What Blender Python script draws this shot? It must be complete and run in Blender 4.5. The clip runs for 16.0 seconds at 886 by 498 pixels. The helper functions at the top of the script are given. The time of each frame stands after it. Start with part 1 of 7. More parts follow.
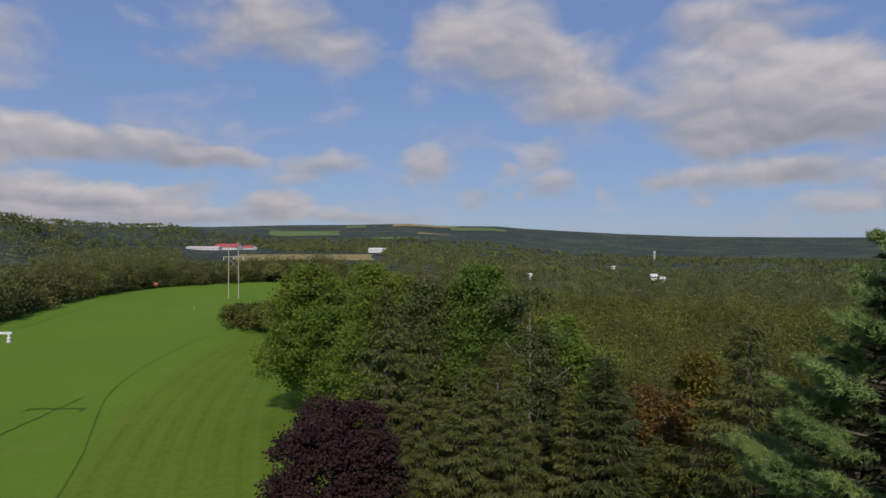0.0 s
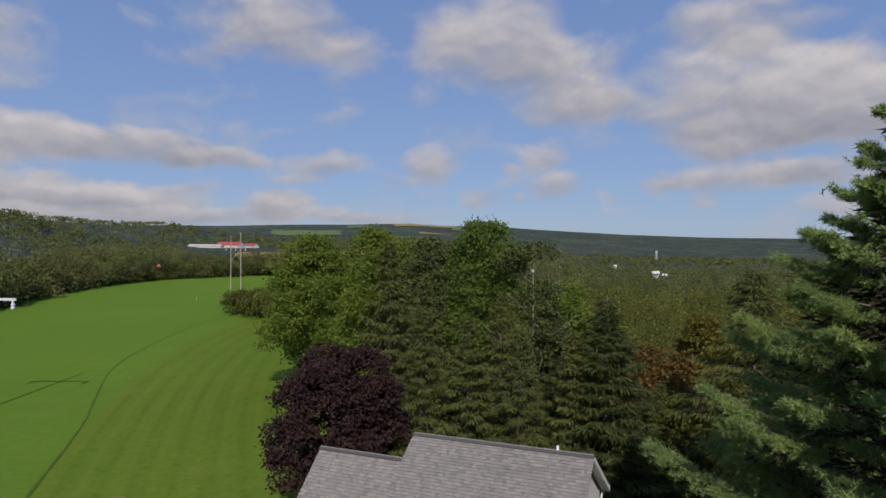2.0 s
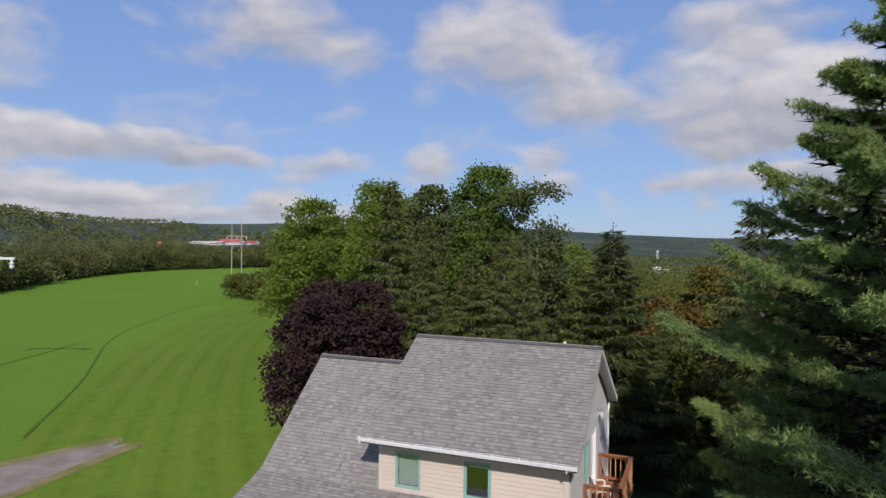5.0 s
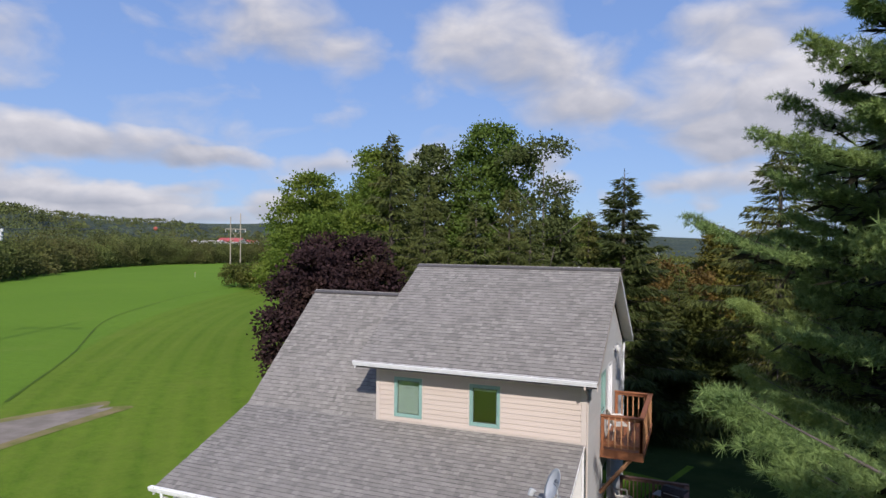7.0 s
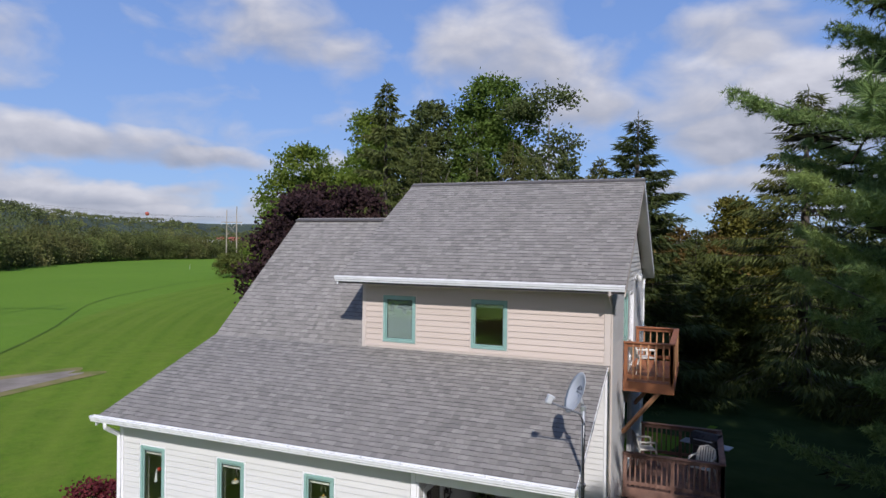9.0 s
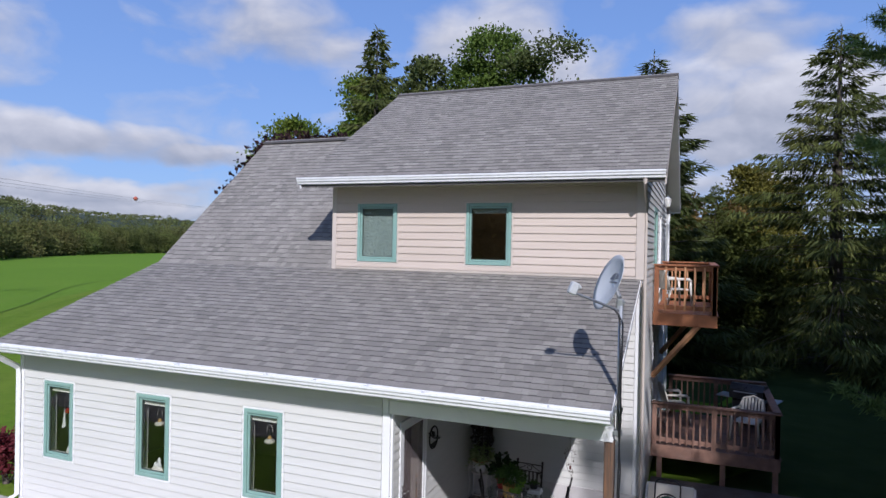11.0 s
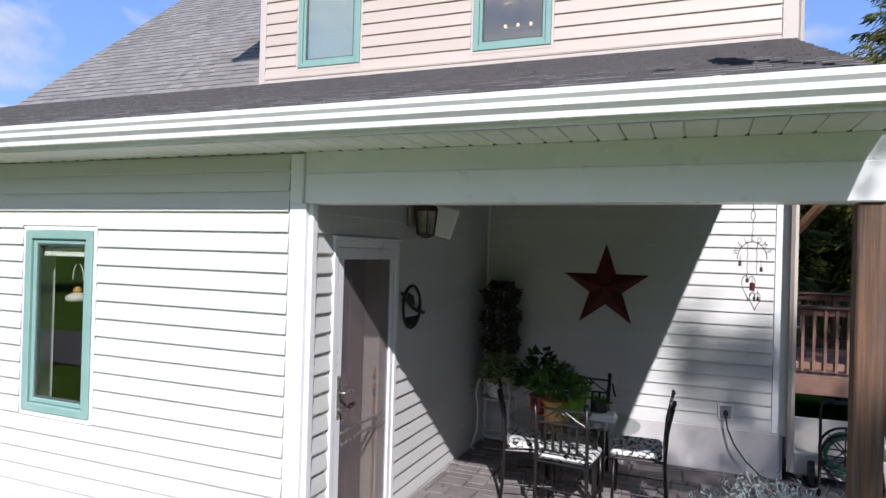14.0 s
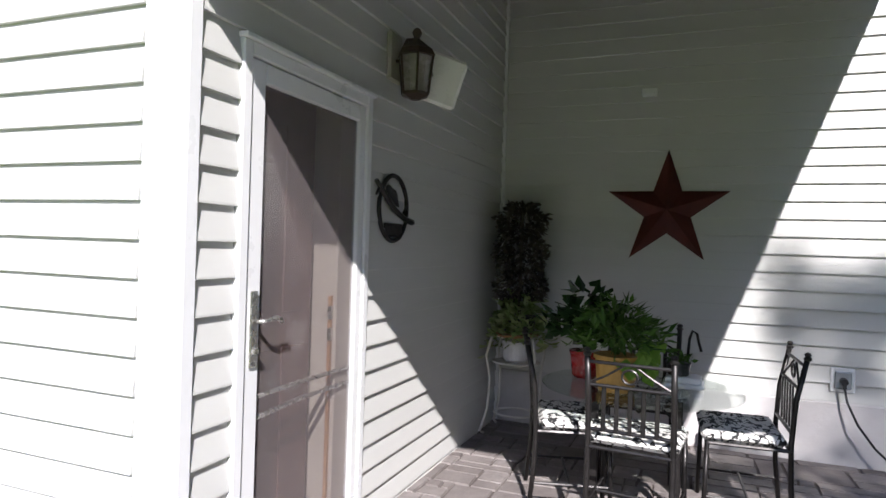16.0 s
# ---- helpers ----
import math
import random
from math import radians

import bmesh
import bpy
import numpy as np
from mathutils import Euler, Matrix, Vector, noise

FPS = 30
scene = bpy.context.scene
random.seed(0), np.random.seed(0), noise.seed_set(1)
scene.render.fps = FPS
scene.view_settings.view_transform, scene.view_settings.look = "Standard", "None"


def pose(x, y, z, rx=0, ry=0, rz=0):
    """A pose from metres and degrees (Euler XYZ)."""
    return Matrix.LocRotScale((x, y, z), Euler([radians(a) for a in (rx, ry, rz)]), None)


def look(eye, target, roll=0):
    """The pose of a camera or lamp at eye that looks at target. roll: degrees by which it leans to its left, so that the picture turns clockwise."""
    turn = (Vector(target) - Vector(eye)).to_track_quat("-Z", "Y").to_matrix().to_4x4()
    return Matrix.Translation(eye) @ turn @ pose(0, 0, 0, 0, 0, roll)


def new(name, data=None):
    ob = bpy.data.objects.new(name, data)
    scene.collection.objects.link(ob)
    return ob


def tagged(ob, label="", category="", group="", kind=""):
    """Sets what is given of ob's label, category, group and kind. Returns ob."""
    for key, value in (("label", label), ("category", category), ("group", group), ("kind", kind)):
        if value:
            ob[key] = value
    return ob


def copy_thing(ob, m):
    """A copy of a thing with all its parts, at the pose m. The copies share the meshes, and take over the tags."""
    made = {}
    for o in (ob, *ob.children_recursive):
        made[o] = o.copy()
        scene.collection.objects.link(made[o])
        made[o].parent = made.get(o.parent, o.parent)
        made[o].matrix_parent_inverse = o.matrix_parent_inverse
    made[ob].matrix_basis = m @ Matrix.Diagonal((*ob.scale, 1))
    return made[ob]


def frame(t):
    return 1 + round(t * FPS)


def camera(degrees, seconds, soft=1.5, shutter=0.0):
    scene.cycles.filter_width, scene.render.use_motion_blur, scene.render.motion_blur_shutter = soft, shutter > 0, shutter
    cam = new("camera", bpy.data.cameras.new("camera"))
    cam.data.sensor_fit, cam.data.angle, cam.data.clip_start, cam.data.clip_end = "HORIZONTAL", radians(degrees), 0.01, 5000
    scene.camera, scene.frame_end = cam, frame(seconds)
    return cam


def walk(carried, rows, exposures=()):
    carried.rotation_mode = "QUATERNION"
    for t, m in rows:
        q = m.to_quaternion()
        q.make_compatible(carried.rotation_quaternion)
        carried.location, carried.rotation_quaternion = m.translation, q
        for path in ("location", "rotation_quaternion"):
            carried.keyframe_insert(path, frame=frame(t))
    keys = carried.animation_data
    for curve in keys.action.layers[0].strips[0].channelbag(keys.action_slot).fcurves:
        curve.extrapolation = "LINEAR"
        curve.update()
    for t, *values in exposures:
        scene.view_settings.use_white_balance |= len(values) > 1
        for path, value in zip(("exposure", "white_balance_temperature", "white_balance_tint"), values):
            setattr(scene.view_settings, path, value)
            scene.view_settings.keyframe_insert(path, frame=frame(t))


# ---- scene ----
cam = camera(69.6, 16.0)
PATH = [
    (0, (6.764, -15.02, 19.095), (6.022, -13.163, 19.072), 0.1),
    (0.5, (6.745, -15.033, 18.267), (6.002, -13.176, 18.246), 0.2),
    (1, (6.731, -15.063, 17.446), (5.987, -13.207, 17.426), 0.2),
    (1.5, (6.711, -15.131, 16.656), (5.965, -13.275, 16.635), 0.3),
    (2, (6.709, -15.172, 15.91), (5.962, -13.317, 15.889), 0.3),
    (2.5, (6.669, -15.193, 15.212), (5.923, -13.338, 15.191), 0.4),
    (3, (6.629, -15.178, 14.535), (5.881, -13.324, 14.513), 0.4),
    (3.5, (6.614, -15.161, 13.891), (5.864, -13.307, 13.87), 0.5),
    (4, (6.577, -15.103, 13.311), (5.828, -13.249, 13.289), 0.5),
    (6.5, (5.908, -13.622, 9.948), (5.157, -11.769, 9.93), 0.6),
    (7, (5.676, -13.136, 9.286), (4.926, -11.282, 9.268), 0.6),
    (7.5, (5.451, -12.557, 8.64), (4.701, -10.703, 8.623), 0.7),
    (8, (5.225, -11.94, 7.971), (4.474, -10.086, 7.956), 0.7),
    (8.5, (4.961, -11.297, 7.292), (4.214, -9.442, 7.28), 0.8),
    (9, (4.756, -10.703, 6.691), (4.01, -8.848, 6.678), 0.8),
    (11.5, (3.569, -7.005, 4.193), (2.828, -5.147, 4.179), 1.3),
    (12, (3.284, -6.167, 3.757), (2.54, -4.311, 3.74), 1.5),
    (12.5, (2.994, -5.349, 3.321), (2.251, -3.492, 3.301), 1.5),
    (13, (2.695, -4.57, 2.906), (1.954, -2.712, 2.886), 1.6),
    (13.5, (2.419, -3.867, 2.506), (1.678, -2.009, 2.491), 1.6),
    (14, (2.196, -3.277, 2.050), (1.454, -1.420, 2.060), 1.6),
    (14.5, (1.996, -2.761, 1.735), (1.253, -0.905, 1.742), 1.9),
    (15, (1.812, -2.296, 1.491), (1.068, -0.440, 1.514), 2.2),
    (15.5, (1.655, -1.888, 1.437), (0.920, -0.028, 1.429), 2.0),
    (16, (1.518, -1.545, 1.404), (0.783, 0.315, 1.396), 1.8),
]
walk(cam, [(t, look(eye, target, roll)) for t, eye, target, roll in PATH],
     exposures=[(0, -0.34, 6600, 17), (3, -0.20, 6550, 17), (4.2, -0.08, 6450, 16), (6.5, 0.17, 6350, 16), (9, 0.06, 6050, 16), (11.5, 0.12, 5800, 17), (13.0, 0.30, 5800, 17), (14, 0.50, 5900, 16), (15, 0.92, 6000, 15), (16, 1.16, 6050, 15)])

# ---- sun, sky and exposure ----
SUN_DIR = Vector((0.46, -1.0, 0.855)).normalized()
sun = new("sun", bpy.data.lights.new("sun", "SUN"))
sun.data.energy, sun.data.angle, sun.data.color = 4.5, radians(0.53), (1.0, 0.94, 0.86)
sun.matrix_world = look(SUN_DIR * 50, (0, 0, 0))
tagged(sun, kind="structure")

HEADING = 21.8   # degrees to the left of +y that the walk faces


class Net:
    """Short-hand for building node trees."""

    def __init__(self, tree):
        self.t = tree
        tree.nodes.clear()

    def node(self, kind, **kw):
        n = self.t.nodes.new(kind)
        for k, v in kw.items():
            if k == "operation":
                n.operation = v
            elif k == "data_type":
                n.data_type = v
            elif k == "blend_type":
                n.blend_type = v
            elif k == "noise_dimensions":
                n.noise_dimensions = v
            elif k == "feature":
                n.feature = v
        return n

    def put(self, socket, v):
        if isinstance(v, bpy.types.NodeSocket):
            self.t.links.new(v, socket)
        elif v is not None:
            if socket.type == "RGBA" and len(v) == 3:
                v = (*v, 1)
            socket.default_value = v

    def math(self, op, a, b=None, c=None, clamp=False):
        n = self.node("ShaderNodeMath", operation=op)
        n.use_clamp = clamp
        for s, v in zip(n.inputs, (a, b, c)):
            self.put(s, v)
        return n.outputs[0]

    def mix(self, f, a, b, kind="MIX"):
        n = self.node("ShaderNodeMix", data_type="RGBA", blend_type=kind)
        self.put(n.inputs[0], f), self.put(n.inputs[6], a), self.put(n.inputs[7], b)
        return n.outputs[2]

    def noise(self, vec, scale, detail=4, rough=0.55, out=0, dist=0.0):
        n = self.node("ShaderNodeTexNoise")
        self.put(n.inputs["Vector"], vec)
        n.inputs["Scale"].default_value = scale
        n.inputs["Detail"].default_value = detail
        n.inputs["Roughness"].default_value = rough
        n.inputs["Distortion"].default_value = dist
        return n.outputs[out]

    def ramp(self, f, *stops):
        n = self.node("ShaderNodeValToRGB")
        self.put(n.inputs[0], f)
        e = n.color_ramp.elements
        while len(e) < len(stops):
            e.new(0.5)
        for el, (p, c) in zip(e, stops):
            el.position = p
            el.color = (*c, 1) if not isinstance(c, (int, float)) else (c, c, c, 1)
        return n.outputs[0]

    def scaled(self, vec, s):
        n = self.node("ShaderNodeMapping")
        self.put(n.inputs[0], vec)
        n.inputs[3].default_value = s
        return n.outputs[0]


world = bpy.data.worlds.new("world")
scene.world = world
world.use_nodes = True
W = Net(world.node_tree)
sky = W.node("ShaderNodeTexSky")
sky.sky_type, sky.sun_disc = "NISHITA", False
sky.sun_elevation = math.asin(SUN_DIR.z)
sky.sun_rotation = math.atan2(SUN_DIR.x, SUN_DIR.y)
sky.altitude, sky.air_density, sky.dust_density, sky.ozone_density = 400, 1.0, 0.25, 3.0
way = W.node("ShaderNodeTexCoord").outputs["Generated"]
sep = W.node("ShaderNodeSeparateXYZ")
W.put(sep.inputs[0], way)
azim = W.math("DEGREES", W.math("ARCTAN2", W.math("MULTIPLY", sep.outputs[0], -1.0), sep.outputs[1]))
elev = W.math("DEGREES", W.math("ARCSINE", sep.outputs[2]))
# cloud banks: azimuth to the left of the heading, elevation, half width, half height, weight
BANKS = [
    (32.3, 8.1, 5.3, 2.2, 1.05), (26.2, 7.7, 7.8, 2, 1), (19.3, 7, 5.6, 1.3, 0.9), (36.8, 6.8, 3.3, 2.7, 0.9), (32.7, 3.9, 8.5, 1.9, 1.25), (26.6, 3.5, 6.8, 1.7, 1.1),
    (14.8, 3.2, 3.8, 1.5, 1.05), (25.7, 2, 16.6, 1.1, 0.95), (34.1, 2.1, 4.3, 1, 0.8), (7.3, 2.2, 6.7, 0.8, 0.6), (10.3, 6.9, 4.1, 1.7, 0.85), (12.2, 5.3, 2.7, 0.8, 0.5),
    (21.9, 4.6, 3.4, 0.7, 0.4), (1, 6.6, 3.4, 2, 0.85), (4.8, 5.2, 2.8, 0.8, 0.45), (-8.6, 7.9, 2.9, 1.9, 0.72), (-10.1, 5, 3.1, 1.6, 0.75), (-3.1, 4, 2.4, 0.9, 0.6)]
BANKS += [
    (-5.3, 6.5, 1.4, 0.7, 0.5), (-14, 4.1, 1.2, 0.9, 0.55), (-6.7, 4.3, 1, 0.6, 0.45), (14.1, 18, 7, 3.9, 0.8), (8, 16.3, 2.9, 2.3, 0.6), (21.5, 15, 4.4, 1.4, 0.28),
    (-3.9, 17.6, 7.9, 5.7, 0.85), (-10.3, 14.1, 7.2, 4.5, 0.8), (-14.9, 11.8, 3.7, 1.9, 0.55), (-24.2, 12.1, 9.5, 5.2, 0.95), (-30.2, 11.6, 6.4, 4.4, 1.1), (-33.8, 10, 4.7, 3.8, 1),
    (-24.6, 8.4, 6.1, 2.2, 0.9), (-25, 17.4, 7.5, 2.6, 0.75), (-24.6, 5.3, 8.9, 1.6, 0.85), (-29.4, 5.7, 5.2, 1.5, 0.85)]
BANKS += [
    (-22.2, 3.5, 1.8, 0.7, 0.55), (-18.2, 4.7, 2.3, 0.9, 0.5), (-32.4, 3.2, 4.5, 1, 0.6), (34.5, 15.5, 3.1, 2.3, 0.45), (-37.2, 4.8, 4.3, 1.8, 0.8), (38.7, 11.7, 4.2, 2.2, 0.5),
    (150, 18, 34, 15, 1.1), (-195, 20, 30, 15, 1), (110, 24, 24, 10, 0.8)]
flat = W.node("ShaderNodeCombineXYZ")
W.put(flat.inputs[0], W.math("MULTIPLY", azim, 0.1)), W.put(flat.inputs[1], W.math("MULTIPLY", elev, 0.17))
flat = flat.outputs[0]
# ragged outlines: the banks' own coordinates are pushed about by two sizes of noise
push = W.node("ShaderNodeSeparateXYZ")
W.put(push.inputs[0], W.noise(flat, 1.3, 4, 0.55, out=1))
azim_b = W.math("MULTIPLY_ADD", W.math("SUBTRACT", push.outputs[0], 0.5), 5.0, azim)
elev_b = W.math("MULTIPLY_ADD", W.math("SUBTRACT", push.outputs[1], 0.5), 3.2, elev)
total, tone = None, None
for a, e, w, h, k in BANKS:
    du = W.math("DIVIDE", W.math("SUBTRACT", azim_b, HEADING + a), float(w))
    dv = W.math("DIVIDE", W.math("SUBTRACT", elev_b, float(e)), float(h))
    near = W.math("SUBTRACT", 1.0, W.math("MULTIPLY_ADD", du, du, W.math("MULTIPLY", dv, dv)))
    near = W.math("MULTIPLY", W.math("MAXIMUM", near, 0.0), float(k))
    lift = W.math("MULTIPLY", near, dv)
    total = near if total is None else W.math("ADD", total, near)
    tone = lift if tone is None else W.math("ADD", tone, lift)
billow = W.noise(flat, 1.5, 5, 0.50, dist=0.3)
up = W.node("ShaderNodeVectorMath", operation="ADD")
W.put(up.inputs[0], flat)
up.inputs[1].default_value = (-0.05, 0.13, 0.0)
above = W.noise(up.outputs[0], 1.5, 5, 0.50, dist=0.3)
broad = W.noise(flat, 0.55, 3, 0.5)
wisp = W.math("MULTIPLY", W.math("SUBTRACT", broad, 0.52, clamp=True), 1.3)
body = W.math("ADD", W.math("MINIMUM", total, 1.25), W.math("ADD", wisp, 0.08))
cover = W.math("ADD", body, W.math("MULTIPLY", W.math("SUBTRACT", billow, 0.56), 2.0))
cover = W.ramp(cover, (0.0, 0.0), (0.38, 0.45), (0.72, 0.80), (1.1, 0.94))
# lit tops and grey undersides, with the relief of the billows
shade = W.math("MULTIPLY_ADD", tone, 0.55, W.math("MULTIPLY", W.math("SUBTRACT", billow, above), 1.15))
shade = W.math("ADD", shade, W.math("MULTIPLY_ADD", W.math("SUBTRACT", billow, 0.5), 0.5, 0.50))
cloud = W.ramp(shade, (0.05, (0.45, 0.48, 0.545)), (0.38, (0.60, 0.615, 0.66)), (0.62, (0.735, 0.735, 0.755)), (0.98, (0.95, 0.935, 0.92)))
low = W.node("ShaderNodeMapRange")
W.put(low.inputs[0], elev)
low.inputs[1].default_value, low.inputs[2].default_value = -1.0, 0.6
cover = W.math("MULTIPLY", cover, low.outputs[0])
blue = W.node("ShaderNodeBackground")
clear = W.mix(1.0, sky.outputs[0], (0.080, 0.098, 0.118), "MULTIPLY")
hazy = W.ramp(W.math("DIVIDE", elev, 90.0), (0.0, (0.34, 0.46, 0.63)), (0.06, (0.29, 0.43, 0.67)), (0.17, (0.225, 0.365, 0.655)), (0.32, (0.165, 0.285, 0.58)), (1.0, (0.08, 0.16, 0.40)))
W.put(blue.inputs[0], W.mix(0.78, clear, hazy))
# the sky brightens towards the sun
toward = W.node("ShaderNodeVectorMath", operation="DOT_PRODUCT")
W.put(toward.inputs[0], way)
toward.inputs[1].default_value = SUN_DIR
sunny = W.math("MAXIMUM", toward.outputs["Value"], 0.0)
sunny = W.math("MULTIPLY_ADD", W.math("MULTIPLY", sunny, sunny), 0.45, 1.0)
W.put(blue.inputs[1], sunny)
white = W.node("ShaderNodeBackground")
W.put(white.inputs[0], cloud)
W.put(white.inputs[1], W.math("MULTIPLY", sunny, 0.74))
both = W.node("ShaderNodeMixShader")
W.put(both.inputs[0], cover), W.put(both.inputs[1], blue.outputs[0]), W.put(both.inputs[2], white.outputs[0])
out = W.node("ShaderNodeOutputWorld")
W.put(out.inputs[0], both.outputs[0])

# ---- materials ----


def material(name, rough=0.6, metal=0.0, spec=0.5):
    m = bpy.data.materials.new(name)
    m.use_nodes = True
    n = Net(m.node_tree)
    p = n.node("ShaderNodeBsdfPrincipled")
    p.inputs["Roughness"].default_value = rough
    p.inputs["Metallic"].default_value = metal
    p.inputs["Specular IOR Level"].default_value = spec
    o = n.node("ShaderNodeOutputMaterial")
    n.put(o.inputs[0], p.outputs[0])
    return m, n, p, o


def place(n):
    return n.node("ShaderNodeTexCoord").outputs["Object"]


def bumped(n, p, height, strength, distance=0.01):
    b = n.node("ShaderNodeBump")
    b.inputs["Strength"].default_value = strength
    b.inputs["Distance"].default_value = distance
    n.put(b.inputs["Height"], height)
    n.put(p.inputs["Normal"], b.outputs[0])


def plain(name, c1, c2, scale=6, fine=120, rough=0.6, metal=0.0, bump=0.15, dirt=None, stretch=(1, 1, 1), vary=0.0):
    """Two tones by broad noise, fine grain in the relief, and a little dirt."""
    m, n, p, o = material(name, rough, metal)
    at = n.scaled(place(n), stretch)
    col = n.mix(n.ramp(n.noise(at, scale, 5), (0.35, 0.0), (0.65, 1.0)), c1, c2)
    if vary:
        r = n.node("ShaderNodeObjectInfo").outputs["Random"]
        f = n.math("ADD", n.math("MULTIPLY", r, vary), 1.0 - vary / 2)
        c = n.node("ShaderNodeCombineColor")
        for i in range(3):
            n.put(c.inputs[i], f)
        col = n.mix(1.0, col, c.outputs[0], "MULTIPLY")
    if dirt:
        col = n.mix(n.ramp(n.noise(at, scale * 0.4, 8, 0.7), (0.5, 0.0), (0.78, 0.55)), col, dirt)
    n.put(p.inputs["Base Color"], col)
    n.put(p.inputs["Roughness"], n.ramp(n.noise(at, scale * 3, 4), (0.3, max(rough - 0.12, 0.03)), (0.7, min(rough + 0.12, 1))))
    if bump:
        bumped(n, p, n.noise(at, fine, 3), bump, 0.004)
    return m


def foliage(name, dark, light, patch=None, patch_scale=0.05, glow=0.35, rough=0.55, stand=0.0):
    """Leaves: each one its own tone, broad patches of another colour, light through the blade."""
    m, n, p, o = material(name, rough)
    p.inputs["Specular IOR Level"].default_value = 0.12
    geo = n.node("ShaderNodeNewGeometry")
    col = n.mix(geo.outputs["Random Per Island"], dark, light)
    if patch:
        where = n.noise(geo.outputs["Position"], patch_scale, 3, 0.6)
        col = n.mix(n.ramp(where, (0.48, 0.0), (0.66, 0.85)), col, patch)
    if stand:
        shade = n.ramp(n.noise(geo.outputs["Position"], stand, 2, 0.5), (0.34, 0.45), (0.5, 1.0), (0.66, 1.55))
        col = n.mix(1.0, col, shade, "MULTIPLY")
    n.put(p.inputs["Base Color"], col)
    t = n.node("ShaderNodeBsdfTranslucent")
    n.put(t.inputs[0], n.mix(0.5, col, (light[0] * 1.3, light[1] * 1.2, light[2])))
    s = n.node("ShaderNodeMixShader")
    s.inputs[0].default_value = glow
    n.put(s.inputs[1], p.outputs[0]), n.put(s.inputs[2], t.outputs[0]), n.put(o.inputs[0], s.outputs[0])
    return m


def glass(name, tint=(0.9, 0.95, 0.94), see=0.85, rough=0.0, slant=1.6):
    """A thin pane: clear, with a mirror's share that grows at a slant."""
    m, n, p, o = material(name)
    clear = n.node("ShaderNodeBsdfTransparent")
    clear.inputs[0].default_value = (*tint, 1)
    mirror = n.node("ShaderNodeBsdfGlossy")
    mirror.inputs["Roughness"].default_value = rough
    f = n.node("ShaderNodeLayerWeight")
    f.inputs[0].default_value = 0.5
    share = n.math("MULTIPLY_ADD", n.math("POWER", f.outputs["Facing"], 4.0), slant, 1 - see, clamp=True)
    s = n.node("ShaderNodeMixShader")
    n.put(s.inputs[0], share), n.put(s.inputs[1], clear.outputs[0]), n.put(s.inputs[2], mirror.outputs[0])
    n.put(o.inputs[0], s.outputs[0])
    return m


M_LAWN, n, p, o = material("lawn", 1.0, 0, 0.04)
at = place(n)
broad, fine = n.noise(at, 0.035, 4), n.noise(at, 1.3, 6, 0.7)
base = n.mix(n.ramp(broad, (0.35, 0.0), (0.65, 1.0)), (0.076, 0.148, 0.012), (0.115, 0.198, 0.018))
base = n.mix(n.ramp(fine, (0.35, 0.0), (0.70, 0.8)), base, (0.054, 0.102, 0.012))
base = n.mix(n.ramp(n.noise(at, 5.5, 4, 0.75), (0.4, 0.0), (0.7, 0.55)), base, (0.146, 0.195, 0.029))
base = n.mix(n.ramp(n.noise(at, 0.16, 5, 0.65), (0.56, 0.0), (0.8, 0.6)), base, (0.155, 0.185, 0.035))
p3 = n.node("ShaderNodeSeparateXYZ")
n.put(p3.inputs[0], at)
# mowing lanes that follow the strip between the house and the bushes
yy = p3.outputs[1]
bow = n.math("ADD", n.math("MULTIPLY", yy, -1.0), n.math("MULTIPLY", n.math("MULTIPLY", yy, yy), 0.00345))
across = n.math("SUBTRACT", n.math("ADD", p3.outputs[0], 21.0), bow)
wide = n.math("ADD", n.math("SINE", n.math("MULTIPLY", across, 2.05)), n.math("MULTIPLY", n.math("SINE", n.math("MULTIPLY", across, 5.3)), 0.45))
lane = n.math("MULTIPLY", n.math("ADD", n.math("MULTIPLY", wide, 0.7), 1.0), 0.5)
lane = n.math("MULTIPLY", lane, n.ramp(n.noise(at, 0.05, 3), (0.3, 0.10), (0.7, 0.42)))
mown = n.node("ShaderNodeMapRange")
n.put(mown.inputs[0], across)
mown.inputs[1].default_value, mown.inputs[2].default_value = -0.6, 0.6
lane = n.math("MULTIPLY", lane, mown.outputs[0])
base = n.mix(mown.outputs[0], n.mix(0.35, base, (0.128, 0.252, 0.030)), base)
n.put(p.inputs["Base Color"], n.mix(lane, base, (0.178, 0.232, 0.034)))
bumped(n, p, n.noise(at, 9, 4, 0.8), 0.5, 0.08)

M_WOODS, n, p, o = material("woodland", 0.95, 0, 0.1)
at = place(n)
crowns = n.node("ShaderNodeTexVoronoi", feature="F1")
n.put(crowns.inputs["Vector"], n.scaled(at, (1, 1, 0.3)))
crowns.inputs["Scale"].default_value = 0.085
each = n.node("ShaderNodeSeparateXYZ")
n.put(each.inputs[0], crowns.outputs["Color"])
# the blue of distant haze is mixed into these tones
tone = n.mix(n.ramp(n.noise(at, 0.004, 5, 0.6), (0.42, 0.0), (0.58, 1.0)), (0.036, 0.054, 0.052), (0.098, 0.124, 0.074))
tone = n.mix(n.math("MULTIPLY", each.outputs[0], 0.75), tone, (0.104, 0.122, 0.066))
# gaps between crowns darkened, as shade put into the colour
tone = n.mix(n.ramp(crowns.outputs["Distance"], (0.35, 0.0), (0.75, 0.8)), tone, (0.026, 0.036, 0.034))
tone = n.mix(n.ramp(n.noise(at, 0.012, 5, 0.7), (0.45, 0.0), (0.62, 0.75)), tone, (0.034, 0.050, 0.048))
n.put(p.inputs["Base Color"], tone)
